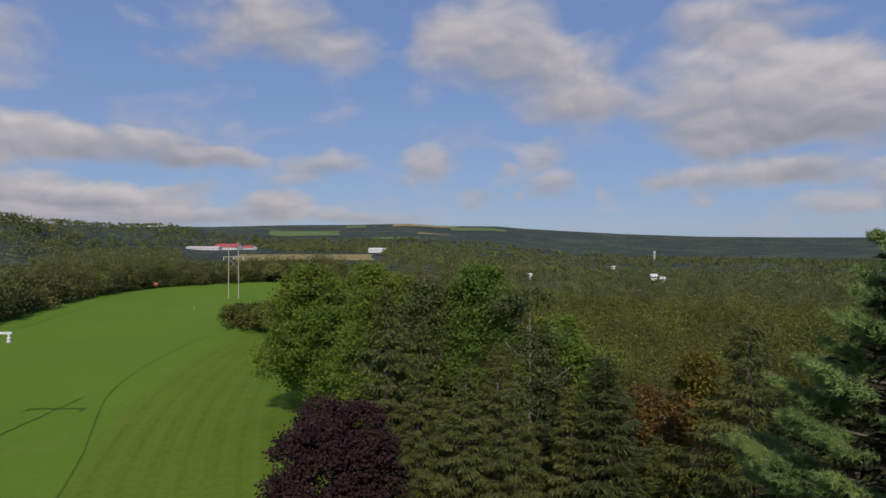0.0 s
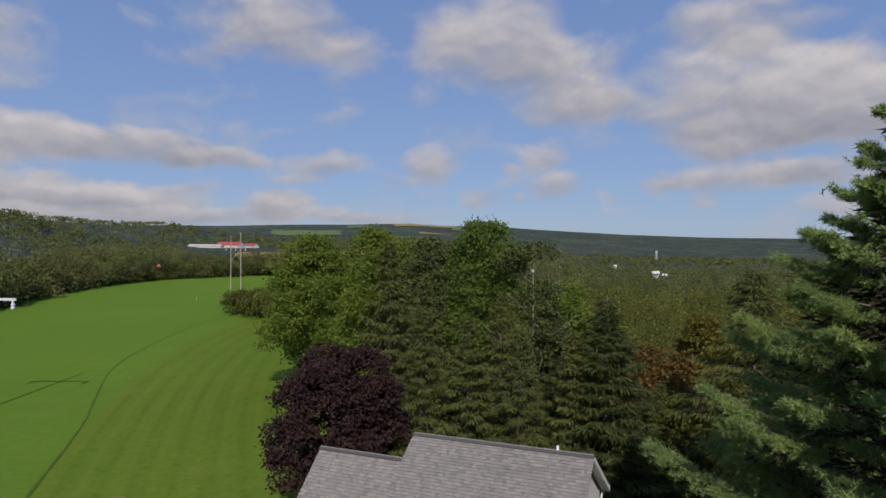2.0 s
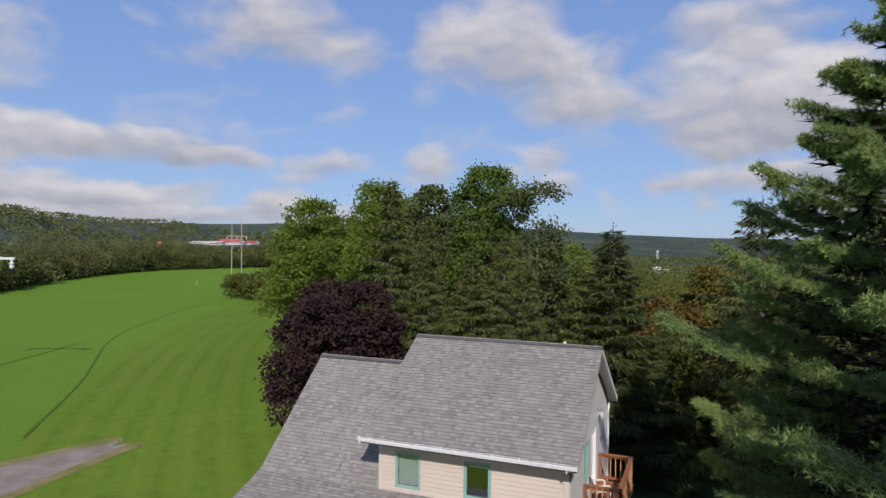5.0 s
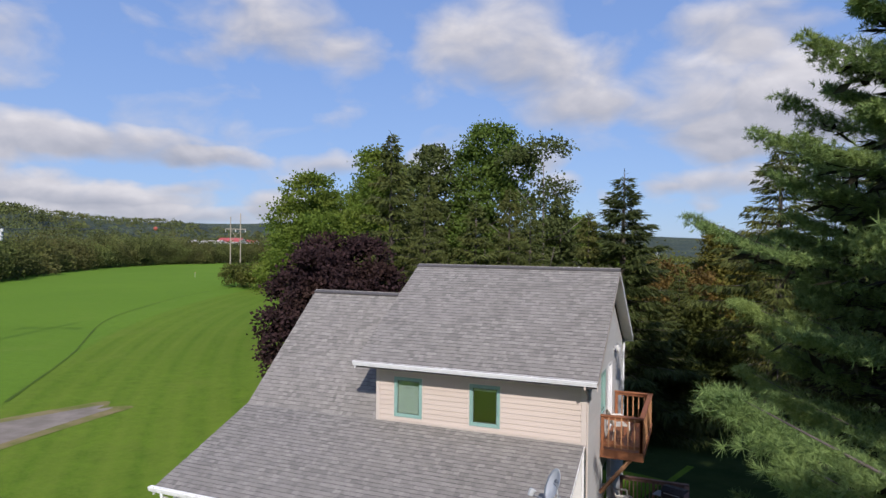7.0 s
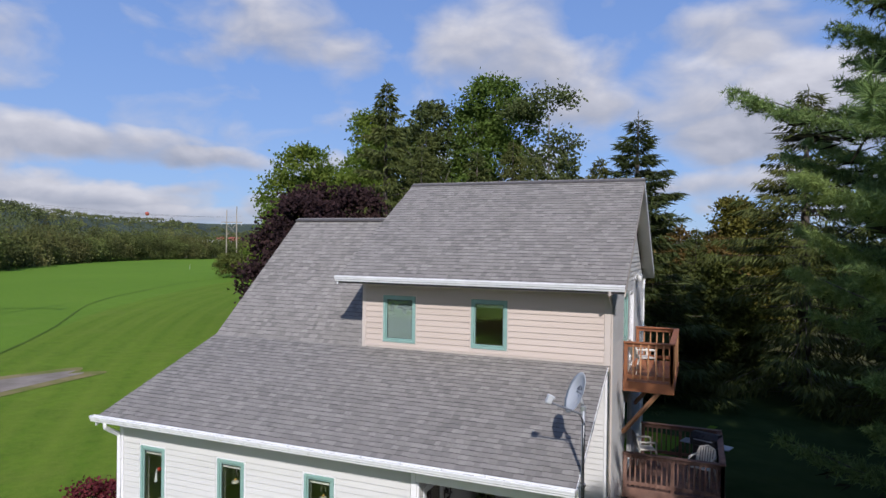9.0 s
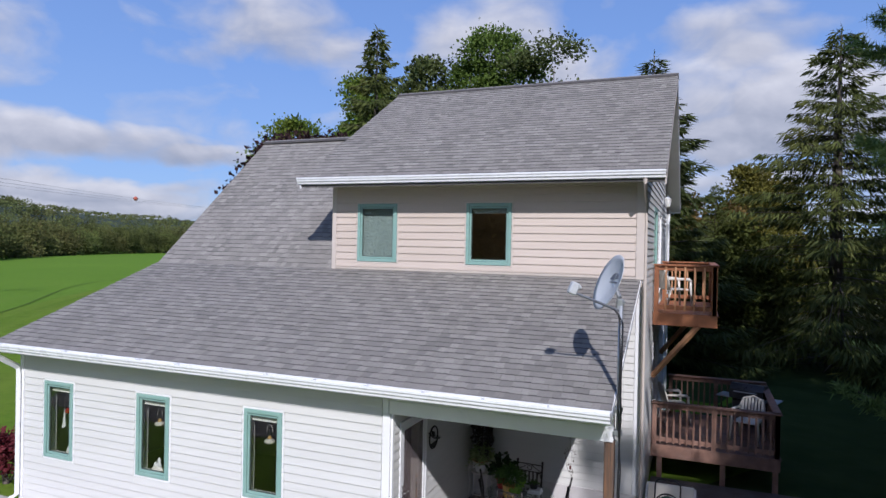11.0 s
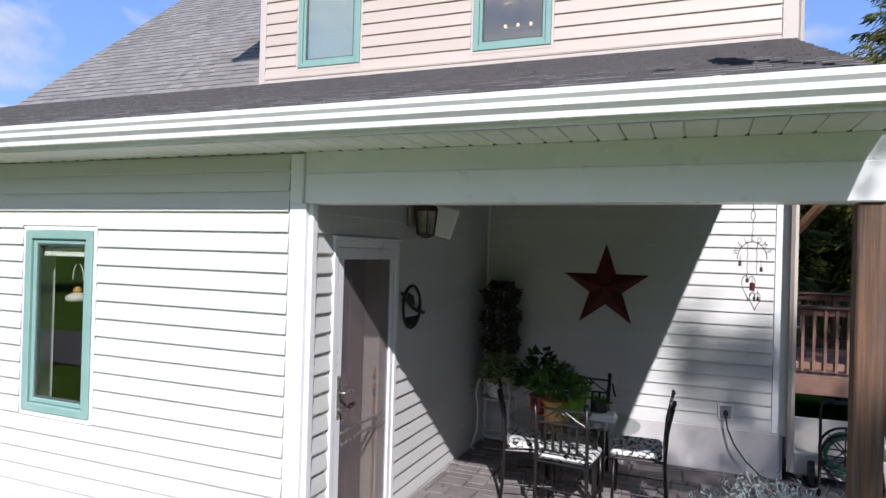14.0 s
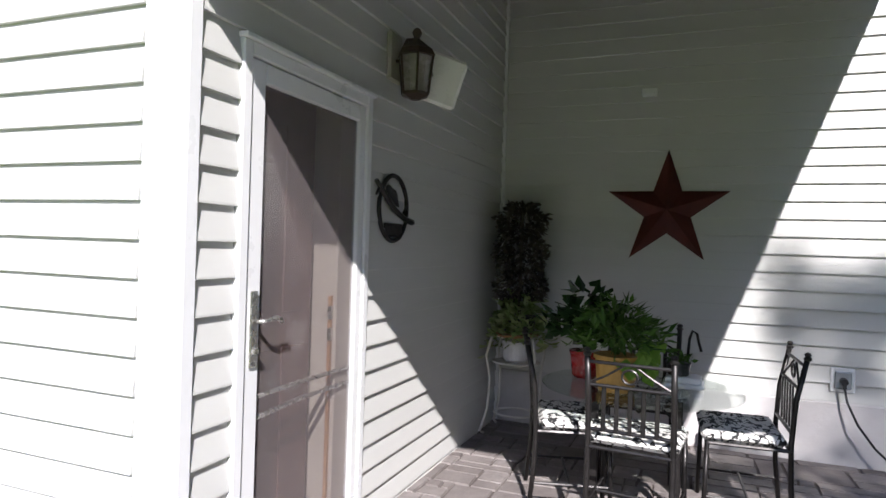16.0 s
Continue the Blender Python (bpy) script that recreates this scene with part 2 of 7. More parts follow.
bumped(n, p, n.math("MULTIPLY", crowns.outputs["Distance"], -1.0), 1.0, 6.0)

# darkened copy of the lawn, with the trees' shade in its colour
M_LAWNSHADE = plain("lawn_painted_shade", (0.024, 0.042, 0.011), (0.038, 0.056, 0.016), 0.7, 10, 0.95, bump=0.5)
M_FLOOR = plain("forest_floor", (0.05, 0.05, 0.02), (0.09, 0.085, 0.03), 0.3, 8, 0.95, bump=0.4)
M_TANFIELD = plain("stubble", (0.29, 0.235, 0.095), (0.24, 0.20, 0.08), 0.03, 0.6, 0.95)
M_HAYFIELD = plain("hay", (0.10, 0.155, 0.055), (0.135, 0.18, 0.07), 0.02, 0.6, 0.95)
M_DRYGRASS = plain("worn_dry_grass", (0.23, 0.185, 0.090), (0.13, 0.150, 0.035), 0.8, 12, 0.95, bump=0.5)
M_PALECONC = plain("pinkish_concrete", (0.40, 0.365, 0.345), (0.45, 0.415, 0.395), 1.2, 60, 0.85, bump=0.2, dirt=(0.27, 0.26, 0.22))
M_GRAVEL = plain("gravel", (0.26, 0.225, 0.19), (0.19, 0.165, 0.135), 0.9, 30, 0.95, bump=0.6, dirt=(0.12, 0.11, 0.07))
M_DARKSOIL = plain("rough_grass", (0.072, 0.122, 0.016), (0.058, 0.100, 0.014), 0.6, 9, 0.95, bump=0.5)
for m in (M_LAWNSHADE, M_FLOOR, M_TANFIELD, M_HAYFIELD, M_DRYGRASS, M_GRAVEL, M_DARKSOIL):
    m.node_tree.nodes["Principled BSDF"].inputs["Specular IOR Level"].default_value = 0.06
M_MAPLE = foliage("maple_leaf", (0.066, 0.110, 0.014), (0.142, 0.200, 0.032), (0.150, 0.185, 0.028), 0.25, 0.30)
M_LIME = foliage("bright_leaf", (0.065, 0.108, 0.018), (0.126, 0.186, 0.035), None, 0.2, 0.30)
M_GREYLEAF = foliage("grey_leaf", (0.055, 0.075, 0.022), (0.098, 0.119, 0.038), None, 0.2, 0.22)
M_PLUM = foliage("plum_leaf", (0.020, 0.012, 0.013), (0.048, 0.026, 0.026), (0.051, 0.029, 0.019), 0.3, 0.12, 0.8)
M_SPRUCE = foliage("spruce_needles", (0.040, 0.053, 0.012), (0.108, 0.126, 0.034), (0.104, 0.107, 0.027), 0.22, 0.14)
M_SPRUCE_BLUE = foliage("green_spruce_needles", (0.034, 0.048, 0.014), (0.076, 0.094, 0.027), None, 0.2, 0.14)
M_PINE = foliage("pine_needles", (0.068, 0.115, 0.038), (0.265, 0.370, 0.120), (0.240, 0.305, 0.085), 0.5, 0.25)
# near-black blades: the shade inside the pine boughs, given as colour
M_TWIGSHADE = foliage("twig_shade", (0.020, 0.020, 0.012), (0.042, 0.042, 0.022), None, 0.5, 0.05, 0.9)
M_WOOD_FAR = foliage("wood_leaf", (0.072, 0.090, 0.032), (0.122, 0.142, 0.046), (0.128, 0.126, 0.042), 0.02, 0.2, 0.7, 0.085)
M_WOOD_NEAR = foliage("thicket_leaf", (0.058, 0.074, 0.016), (0.114, 0.130, 0.027), (0.128, 0.114, 0.025), 0.10, 0.2, 0.7, 0.16)
M_HEDGE = foliage("hedgerow_leaf", (0.064, 0.078, 0.023), (0.112, 0.130, 0.036), (0.122, 0.104, 0.038), 0.035, 0.2, 0.7, 0.12)
M_BROWNWOOD = foliage("brown_thicket_leaf", (0.045, 0.040, 0.018), (0.105, 0.090, 0.036), None, 0.1, 0.3, 0.7)
M_GOLD = foliage("gold_leaf", (0.085, 0.082, 0.014), (0.165, 0.150, 0.026), (0.110, 0.095, 0.020), 0.25, 0.25)
M_RUST = foliage("rusty_leaf", (0.085, 0.060, 0.018), (0.170, 0.110, 0.030), None, 0.2, 0.3)
M_HOUSEPLANT = foliage("pot_plant_leaf", (0.030, 0.072, 0.018), (0.085, 0.165, 0.034), None, 1, 0.3, 0.35)
M_DARKPLANT = foliage("dark_plant_leaf", (0.016, 0.036, 0.014), (0.035, 0.075, 0.026), None, 1, 0.2, 0.25)
M_VINE = foliage("dark_vine_leaf", (0.030, 0.026, 0.024), (0.105, 0.090, 0.078), None, 1, 0.1, 0.22)
M_LIMEPLANT = foliage("vine_leaf", (0.14, 0.28, 0.04), (0.24, 0.40, 0.08), None, 1, 0.3, 0.4)
M_VARIEGATED = foliage("pothos_leaf", (0.12, 0.21, 0.06), (0.42, 0.47, 0.25), None, 1, 0.3, 0.4)
M_SAGE = foliage("silver_leaf", (0.22, 0.28, 0.26), (0.36, 0.42, 0.40), None, 1, 0.2, 0.8)
M_REDSHRUB = foliage("barberry_leaf", (0.07, 0.012, 0.018), (0.15, 0.03, 0.035), None, 1, 0.25, 0.5)
M_BARK = plain("bark", (0.075, 0.060, 0.048), (0.12, 0.10, 0.085), 4, 30, 0.95, bump=0.8, stretch=(3, 3, 0.7))
M_PALEBARK = plain("pale_bark", (0.22, 0.20, 0.17), (0.14, 0.12, 0.10), 3, 30, 0.9, bump=0.6, stretch=(3, 3, 0.7))

M_SIDING = plain("pale_vinyl", (0.575, 0.575, 0.552), (0.61, 0.608, 0.585), 0.9, 60, 0.48, bump=0.06, dirt=(0.50, 0.50, 0.455), stretch=(0.4, 0.4, 3), vary=0.03)
M_BEIGE = plain("beige_vinyl", (0.495, 0.420, 0.355), (0.53, 0.452, 0.388), 0.9, 60, 0.5, bump=0.06, dirt=(0.44, 0.37, 0.32), stretch=(0.4, 0.4, 3), vary=0.05)
M_BEIGETRIM = plain("beige_trim", (0.51, 0.45, 0.395), (0.55, 0.488, 0.43), 1.2, 60, 0.5, bump=0.05)
M_TRIM = plain("white_trim", (0.75, 0.755, 0.76), (0.79, 0.795, 0.80), 1.5, 80, 0.35, bump=0.04, dirt=(0.60, 0.63, 0.58))
M_GUTTER = plain("white_gutter", (0.70, 0.71, 0.71), (0.75, 0.76, 0.76), 1.5, 80, 0.3, bump=0.04, dirt=(0.60, 0.60, 0.58))
M_SOFFIT = plain("soffit_vinyl", (0.66, 0.67, 0.60), (0.70, 0.71, 0.65), 2, 80, 0.5, bump=0.05, dirt=(0.50, 0.51, 0.42))
M_GREEN = plain("sage_frame", (0.205, 0.345, 0.305), (0.235, 0.375, 0.335), 3, 80, 0.4, bump=0.05, dirt=(0.27, 0.39, 0.34))
M_GREENDARK = plain("dark_sash", (0.05, 0.07, 0.06), (0.07, 0.09, 0.08), 3, 80, 0.5)
M_GLASS = glass("window_glass", (0.88, 0.92, 0.90), 0.80)
# front-wall panes, with a smaller mirror share to weaken their reflections
M_GLASS_LOW = glass("low_mirror_glass", (0.90, 0.92, 0.89), 0.93, 0.0, 1.0)
M_TABLEGLASS = glass("table_glass", (0.94, 0.975, 0.96), 0.96, 0.0, 0.75)
M_BLIND = plain("window_blind", (0.30, 0.36, 0.35), (0.34, 0.40, 0.38), 3, 60, 0.7)
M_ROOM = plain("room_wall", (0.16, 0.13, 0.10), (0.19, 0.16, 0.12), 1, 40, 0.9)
M_ASPHALT = plain("worn_driveway", (0.135, 0.12, 0.105), (0.175, 0.155, 0.135), 1.5, 60, 0.9, bump=0.4)
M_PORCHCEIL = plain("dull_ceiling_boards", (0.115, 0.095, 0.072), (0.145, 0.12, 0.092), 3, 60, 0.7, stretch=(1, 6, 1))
M_CONCRETE = plain("painted_concrete", (0.60, 0.58, 0.58), (0.52, 0.50, 0.50), 2.2, 40, 0.85, bump=0.35, dirt=(0.36, 0.33, 0.30))
M_DECK = plain("stained_deck_wood", (0.30, 0.115, 0.045), (0.22, 0.080, 0.032), 5, 90, 0.55, bump=0.3, stretch=(1, 1, 1), dirt=(0.15, 0.065, 0.035), vary=0.3)
M_DECKOLD = plain("faded_deck_wood", (0.225, 0.125, 0.088), (0.155, 0.085, 0.062), 5, 90, 0.75, bump=0.35, dirt=(0.20, 0.150, 0.125), vary=0.3)
M_DECKPALE = plain("worn_deck_wood", (0.46, 0.25, 0.12), (0.36, 0.17, 0.08), 5, 90, 0.6, bump=0.3, dirt=(0.22, 0.12, 0.07), vary=0.2)
M_POST = plain("weathered_post", (0.175, 0.090, 0.046), (0.070, 0.047, 0.036), 6, 70, 0.8, bump=0.6, stretch=(9, 9, 0.35), dirt=(0.19, 0.155, 0.13))
M_IRON = plain("black_iron", (0.022, 0.020, 0.020), (0.034, 0.031, 0.030), 8, 120, 0.38, 0.6, 0.15)
M_WHITEIRON = plain("white_iron", (0.62, 0.60, 0.55), (0.68, 0.66, 0.61), 9, 120, 0.45, bump=0.1, dirt=(0.45, 0.40, 0.32))
M_PLASTIC = plain("white_plastic", (0.60, 0.57, 0.51), (0.66, 0.63, 0.57), 4, 120, 0.4, bump=0.04, dirt=(0.55, 0.50, 0.42))
M_CABLE = plain("black_cable", (0.015, 0.015, 0.017), (0.025, 0.025, 0.027), 9, 150, 0.45, bump=0.05)
M_STEEL = plain("galvanised_steel", (0.42, 0.44, 0.46), (0.50, 0.52, 0.54), 7, 120, 0.42, 0.75, 0.1)
M_DISH = plain("dish_paint", (0.42, 0.44, 0.45), (0.47, 0.49, 0.50), 5, 120, 0.42, bump=0.05, dirt=(0.34, 0.36, 0.36))
M_GREYMARK = plain("grey_print", (0.10, 0.11, 0.13), (0.13, 0.14, 0.16), 9, 120, 0.5)
M_STAR = plain("rusty_red_metal", (0.105, 0.018, 0.013), (0.080, 0.015, 0.012), 6, 90, 0.5, 0.25, 0.25, dirt=(0.06, 0.02, 0.015))
M_POTYELLOW = plain("ochre_pot", (0.42, 0.25, 0.05), (0.34, 0.19, 0.04), 9, 60, 0.5, bump=0.3, dirt=(0.25, 0.14, 0.04))
M_POTRED = plain("red_pot", (0.30, 0.012, 0.014), (0.22, 0.010, 0.012), 8, 60, 0.25, bump=0.05)
M_POTBLACK = plain("black_pot", (0.02, 0.02, 0.022), (0.03, 0.03, 0.03), 8, 60, 0.4, bump=0.05)
M_POTWHITE = plain("white_pot", (0.58, 0.58, 0.58), (0.64, 0.64, 0.65), 8, 60, 0.3, bump=0.05)
M_DOORWOOD = plain("dark_entry_door", (0.150, 0.080, 0.072), (0.115, 0.060, 0.054), 5, 70, 0.5, bump=0.15, stretch=(3, 3, 0.4))
M_CHROME = plain("brushed_nickel", (0.55, 0.54, 0.51), (0.60, 0.59, 0.56), 9, 200, 0.28, 0.9, 0.05)
M_ROPEGREEN = plain("green_hose", (0.012, 0.085, 0.045), (0.018, 0.11, 0.058), 9, 120, 0.45, bump=0.1)
M_RUBBER = plain("black_rubber", (0.018, 0.018, 0.018), (0.028, 0.028, 0.028), 9, 120, 0.75, bump=0.2)
M_LANTERN = plain("bronze_lantern", (0.085, 0.064, 0.050), (0.12, 0.09, 0.07), 9, 120, 0.4, 0.6, 0.1)
M_POST_PALE = plain("aged_cream_paint", (0.36, 0.34, 0.29), (0.42, 0.40, 0.35), 9, 90, 0.5, bump=0.1)
M_SMOKED = plain("seeded_glass", (0.20, 0.18, 0.16), (0.28, 0.26, 0.235), 9, 60, 0.25, bump=0.1)
M_FROST = plain("frosted_panel", (0.82, 0.82, 0.78), (0.86, 0.86, 0.82), 5, 80, 0.3, bump=0.03)
M_BARNWHITE = plain("barn_white", (0.52, 0.52, 0.51), (0.58, 0.58, 0.57), 0.2, 2, 0.7)
M_BARNRED = plain("red_metal_roof", (0.40, 0.075, 0.065), (0.34, 0.065, 0.06), 0.2, 2, 0.5)
M_POLE = plain("utility_pole_wood", (0.36, 0.31, 0.24), (0.28, 0.24, 0.18), 2, 20, 0.9, bump=0.4, stretch=(4, 4, 0.4))
M_ORANGE = plain("orange_marker", (0.42, 0.10, 0.06), (0.36, 0.08, 0.05), 3, 30, 0.6)
M_GRILL = plain("dark_grill_enamel", (0.03, 0.03, 0.033), (0.045, 0.045, 0.048), 5, 90, 0.35, 0.2, 0.05)

M_SCREEN, n, p, o = material("insect_screen", 0.8)
n.put(p.inputs["Base Color"], n.mix(n.noise(place(n), 3, 4), (0.225, 0.195, 0.195), (0.265, 0.230, 0.230)))
hole = n.node("ShaderNodeBsdfTransparent")
s = n.node("ShaderNodeMixShader")
s.inputs[0].default_value = 0.70
n.put(s.inputs[1], p.outputs[0]), n.put(s.inputs[2], hole.outputs[0])
shine = n.node("ShaderNodeBsdfGlossy")
shine.inputs["Roughness"].default_value = 0.02
f = n.node("ShaderNodeFresnel")
f.inputs[0].default_value = 1.5
s2 = n.node("ShaderNodeMixShader")
n.put(s2.inputs[0], n.math("MULTIPLY", f.outputs[0], 0.12, clamp=True)), n.put(s2.inputs[1], s.outputs[0]), n.put(s2.inputs[2], shine.outputs[0])
n.put(o.inputs[0], s2.outputs[0])


def shingle_material(name, value):
    """Granulated asphalt, each tab its own grey; value is the tab's own number."""
    m, n, p, o = material(name, 0.92, 0, 0.25)
    r = n.node("ShaderNodeObjectInfo").outputs["Random"] if value == "object" else n.node("ShaderNodeNewGeometry").outputs["Random Per Island"]
    at = n.node("ShaderNodeTexCoord").outputs["Object"] if value != "object" else n.node("ShaderNodeNewGeometry").outputs["Position"]
    tab = n.ramp(r, (0.0, (0.180, 0.170, 0.152)), (0.25, (0.228, 0.213, 0.192)), (0.5, (0.250, 0.236, 0.208)), (0.75, (0.270, 0.253, 0.228)), (1.0, (0.320, 0.304, 0.270)))
    tab = n.mix(n.ramp(n.noise(at, 150, 3, 0.7), (0.38, 0.0), (0.62, 0.6)), tab, (0.100, 0.096, 0.090))
    tab = n.mix(n.ramp(n.noise(at, 0.7, 5, 0.6), (0.45, 0.0), (0.75, 0.3)), tab, (0.26, 0.24, 0.225))
    n.put(p.inputs["Base Color"], tab)
    bumped(n, p, n.noise(at, 300, 2), 0.5, 0.002)
    return m


M_SHINGLE = shingle_material("shingle", "island")
M_SHINGLE_NEAR = shingle_material("shingle_tab", "object")
# for the granule bands, and for shade painted on the tabs' lower edges
M_BAND = plain("granules_and_butt_shade", (0.066, 0.062, 0.061), (0.086, 0.081, 0.080), 9, 150, 0.95)
M_ROOFBASE = plain("roof_felt", (0.052, 0.049, 0.049), (0.068, 0.064, 0.064), 4, 100, 0.95)

M_STONE, n, p, o = material("stamped_concrete", 0.75, 0, 0.4)
at = place(n)
wp = n.node("ShaderNodeNewGeometry").outputs["Position"]
r = n.node("ShaderNodeObjectInfo").outputs["Random"]
tone = n.mix(r, (0.155, 0.135, 0.127), (0.255, 0.230, 0.219))
tone = n.mix(n.ramp(n.noise(wp, 7, 6, 0.7), (0.4, 0.0), (0.7, 0.75)), tone, (0.120, 0.102, 0.098))
n.put(p.inputs["Base Color"], tone)
bumped(n, p, n.noise(wp, 18, 6, 0.65), 0.5, 0.012)
M_GROUT = plain("stamped_joint", (0.075, 0.060, 0.055), (0.10, 0.085, 0.075), 3, 40, 0.9, bump=0.3)

M_CUSHION, n, p, o = material("leaf_print_cloth", 0.85, 0, 0.2)
at = place(n)
v = n.node("ShaderNodeTexVoronoi", feature="F1")
n.put(v.inputs["Vector"], n.mix(0.22, n.scaled(at, (1.0, 1.9, 1)), n.noise(at, 14, 3, out=1)))
v.inputs["Scale"].default_value = 21
leafy = n.ramp(n.math("ADD", v.outputs["Distance"], n.math("MULTIPLY", n.noise(at, 38, 3), 0.35)), (0.72, 1.0), (0.76, 0.0))
n.put(p.inputs["Base Color"], n.mix(leafy, (0.03, 0.03, 0.03), (0.66, 0.65, 0.62)))
bumped(n, p, n.noise(at, 500, 2), 0.3, 0.002)

M_BULB, n, p, o = material("warm_bulb")
glow = n.node("ShaderNodeEmission")
glow.inputs[0].default_value, glow.inputs[1].default_value = (1.0, 0.50, 0.16, 1), 3.2
n.put(o.inputs[0], glow.outputs[0])

# ---- mesh helpers ----


class Shape:
    """Gathers vertices and faces for one mesh."""

    def __init__(self):
        self.v, self.f = [], []

    def add(self, verts, faces, m=None):
        k = len(self.v)
        self.v += [tuple(m @ Vector(q)) for q in verts] if m is not None else [tuple(q) for q in verts]
        self.f += [tuple(i + k for i in f) for f in faces]
        return self

    def box(self, lo, hi, c=0.0, m=None):
        """A box from corner to corner, with its edges cut by c."""
        (x0, y0, z0), (x1, y1, z1) = lo, hi
        c = min(c, (x1 - x0) * 0.45, (y1 - y0) * 0.45, (z1 - z0) * 0.45)
        if c <= 0:
            return self.add([(x, y, z) for z in (z0, z1) for y in (y0, y1) for x in (x0, x1)],
                            [(0, 2, 3, 1), (4, 5, 7, 6), (0, 1, 5, 4), (2, 6, 7, 3), (0, 4, 6, 2), (1, 3, 7, 5)], m)
        bm = bmesh.new()
        pts = []
        for x, sx in ((x0, 1), (x1, -1)):
            for y, sy in ((y0, 1), (y1, -1)):
                for z, sz in ((z0, 1), (z1, -1)):
                    pts += [(x, y + sy * c, z + sz * c), (x + sx * c, y, z + sz * c), (x + sx * c, y + sy * c, z)]
        for q in pts:
            bm.verts.new(q)
        bmesh.ops.convex_hull(bm, input=bm.verts)
        bm.verts.index_update()
        self.add([q.co[:] for q in bm.verts], [[w.index for w in f.verts] for f in bm.faces], m)
        bm.free()
        return self

    def tube(self, pts, r, n=8, cap=True):
        """A round bar along points; r is one radius or one for each point."""
        pts = [Vector(q) for q in pts]
        rs = r if isinstance(r, (list, tuple)) else [r] * len(pts)
        k, side = len(self.v), None
        for i, q in enumerate(pts):
            d = (pts[min(i + 1, len(pts) - 1)] - pts[max(i - 1, 0)])
            d = d.normalized() if d.length > 1e-9 else Vector((0, 0, 1))
            if side is None:
                side = d.cross(Vector((0, 0, 1)) if abs(d.z) < 0.9 else Vector((1, 0, 0))).normalized()
            side = (side - d * side.dot(d))
            side = side.normalized() if side.length > 1e-6 else d.orthogonal().normalized()
            up = d.cross(side)
            for j in range(n):
                a = 2 * math.pi * j / n
                self.v.append(tuple(q + (side * math.cos(a) + up * math.sin(a)) * rs[i]))
        for i in range(len(pts) - 1):
            for j in range(n):
                a, b = k + i * n + j, k + i * n + (j + 1) % n
                self.f.append((a, b, b + n, a + n))
        if cap:
            self.f.append(tuple(k + j for j in reversed(range(n))))
            self.f.append(tuple(k + (len(pts) - 1) * n + j for j in range(n)))
        return self

    def turned(self, profile, n=20, m=None):
        """A turned body from (radius, height) pairs."""
        v, f = [], []
        for r, z in profile:
            v += [(r * math.cos(2 * math.pi * j / n), r * math.sin(2 * math.pi * j / n), z) for j in range(n)]
        for i in range(len(profile) - 1):
            for j in range(n):
                a, b = i * n + j, i * n + (j + 1) % n
                f.append((a, b, b + n, a + n))
        f.append(tuple(reversed(range(n))))
        f.append(tuple((len(profile) - 1) * n + j for j in range(n)))
        return self.add(v, f, m)

    def loft(self, profile, a, b, axis="x"):
        """A closed profile drawn out along an axis from a to b; the profile holds the two other coordinates."""
        n = len(profile)

        def at(q, s):
            return {"x": (s, q[0], q[1]), "y": (q[0], s, q[1]), "z": (q[0], q[1], s)}[axis]
        v = [at(q, a) for q in profile] + [at(q, b) for q in profile]
        f = [(j, (j + 1) % n, n + (j + 1) % n, n + j) for j in range(n)] + [tuple(reversed(range(n))), tuple(range(n, 2 * n))]
        return self.add(v, f)

    def mesh(self, name, smooth=False):
        me = bpy.data.meshes.new(name)
        me.from_pydata(self.v, [], self.f)
        bm = bmesh.new()
        bm.from_mesh(me)
        bmesh.ops.recalc_face_normals(bm, faces=bm.faces)
        bm.to_mesh(me)
        bm.free()
        if smooth:
            me.polygons.foreach_set("use_smooth", [True] * len(me.polygons))
        return me


def part(name, shape, mat, parent=None, label="", smooth=False):
    """One mesh object under a thing or under a part."""
    me = shape if isinstance(shape, bpy.types.Mesh) else shape.mesh(name, smooth)
    if not me.materials:
        me.materials.append(mat)
    ob = new(name, me)
    if parent is not None:
        ob.parent = parent
    if label:
        tagged(ob, label)
    return ob


def thing(name, label, category, at=(0, 0, 0), turn=0.0, group="", kind=""):
    """An empty at the base of a thing, to parent its parts."""
    ob = new(name)
    ob.matrix_world = pose(*at, 0, 0, turn)
    return tagged(ob, label, category, group, kind)


def single(name, shape, mat, label, category, kind="", group="", smooth=False):
    return tagged(part(name, shape, mat, smooth=smooth), label, category, group, kind)


def quads(name, v, f, mat, smooth=False):
    """A large mesh straight from arrays of vertices and of faces with equal sides."""
    me = bpy.data.meshes.new(name)
    v, f = np.asarray(v, dtype=np.float32), np.asarray(f, dtype=np.int32)
    me.vertices.add(len(v))
    me.vertices.foreach_set("co", v.ravel())
    me.loops.add(f.size)
    me.loops.foreach_set("vertex_index", f.ravel())
    me.polygons.add(len(f))
    me.polygons.foreach_set("loop_start", np.arange(0, f.size, f.shape[1], dtype=np.int32))
    me.update(calc_edges=True)
    me.materials.append(mat)
    if smooth:
        me.polygons.foreach_set("use_smooth", np.ones(len(f), dtype=bool))
    else:
        me.shade_flat()
    return me


def unit(a):
    return a / np.maximum(np.linalg.norm(a, axis=-1, keepdims=True), 1e-9)


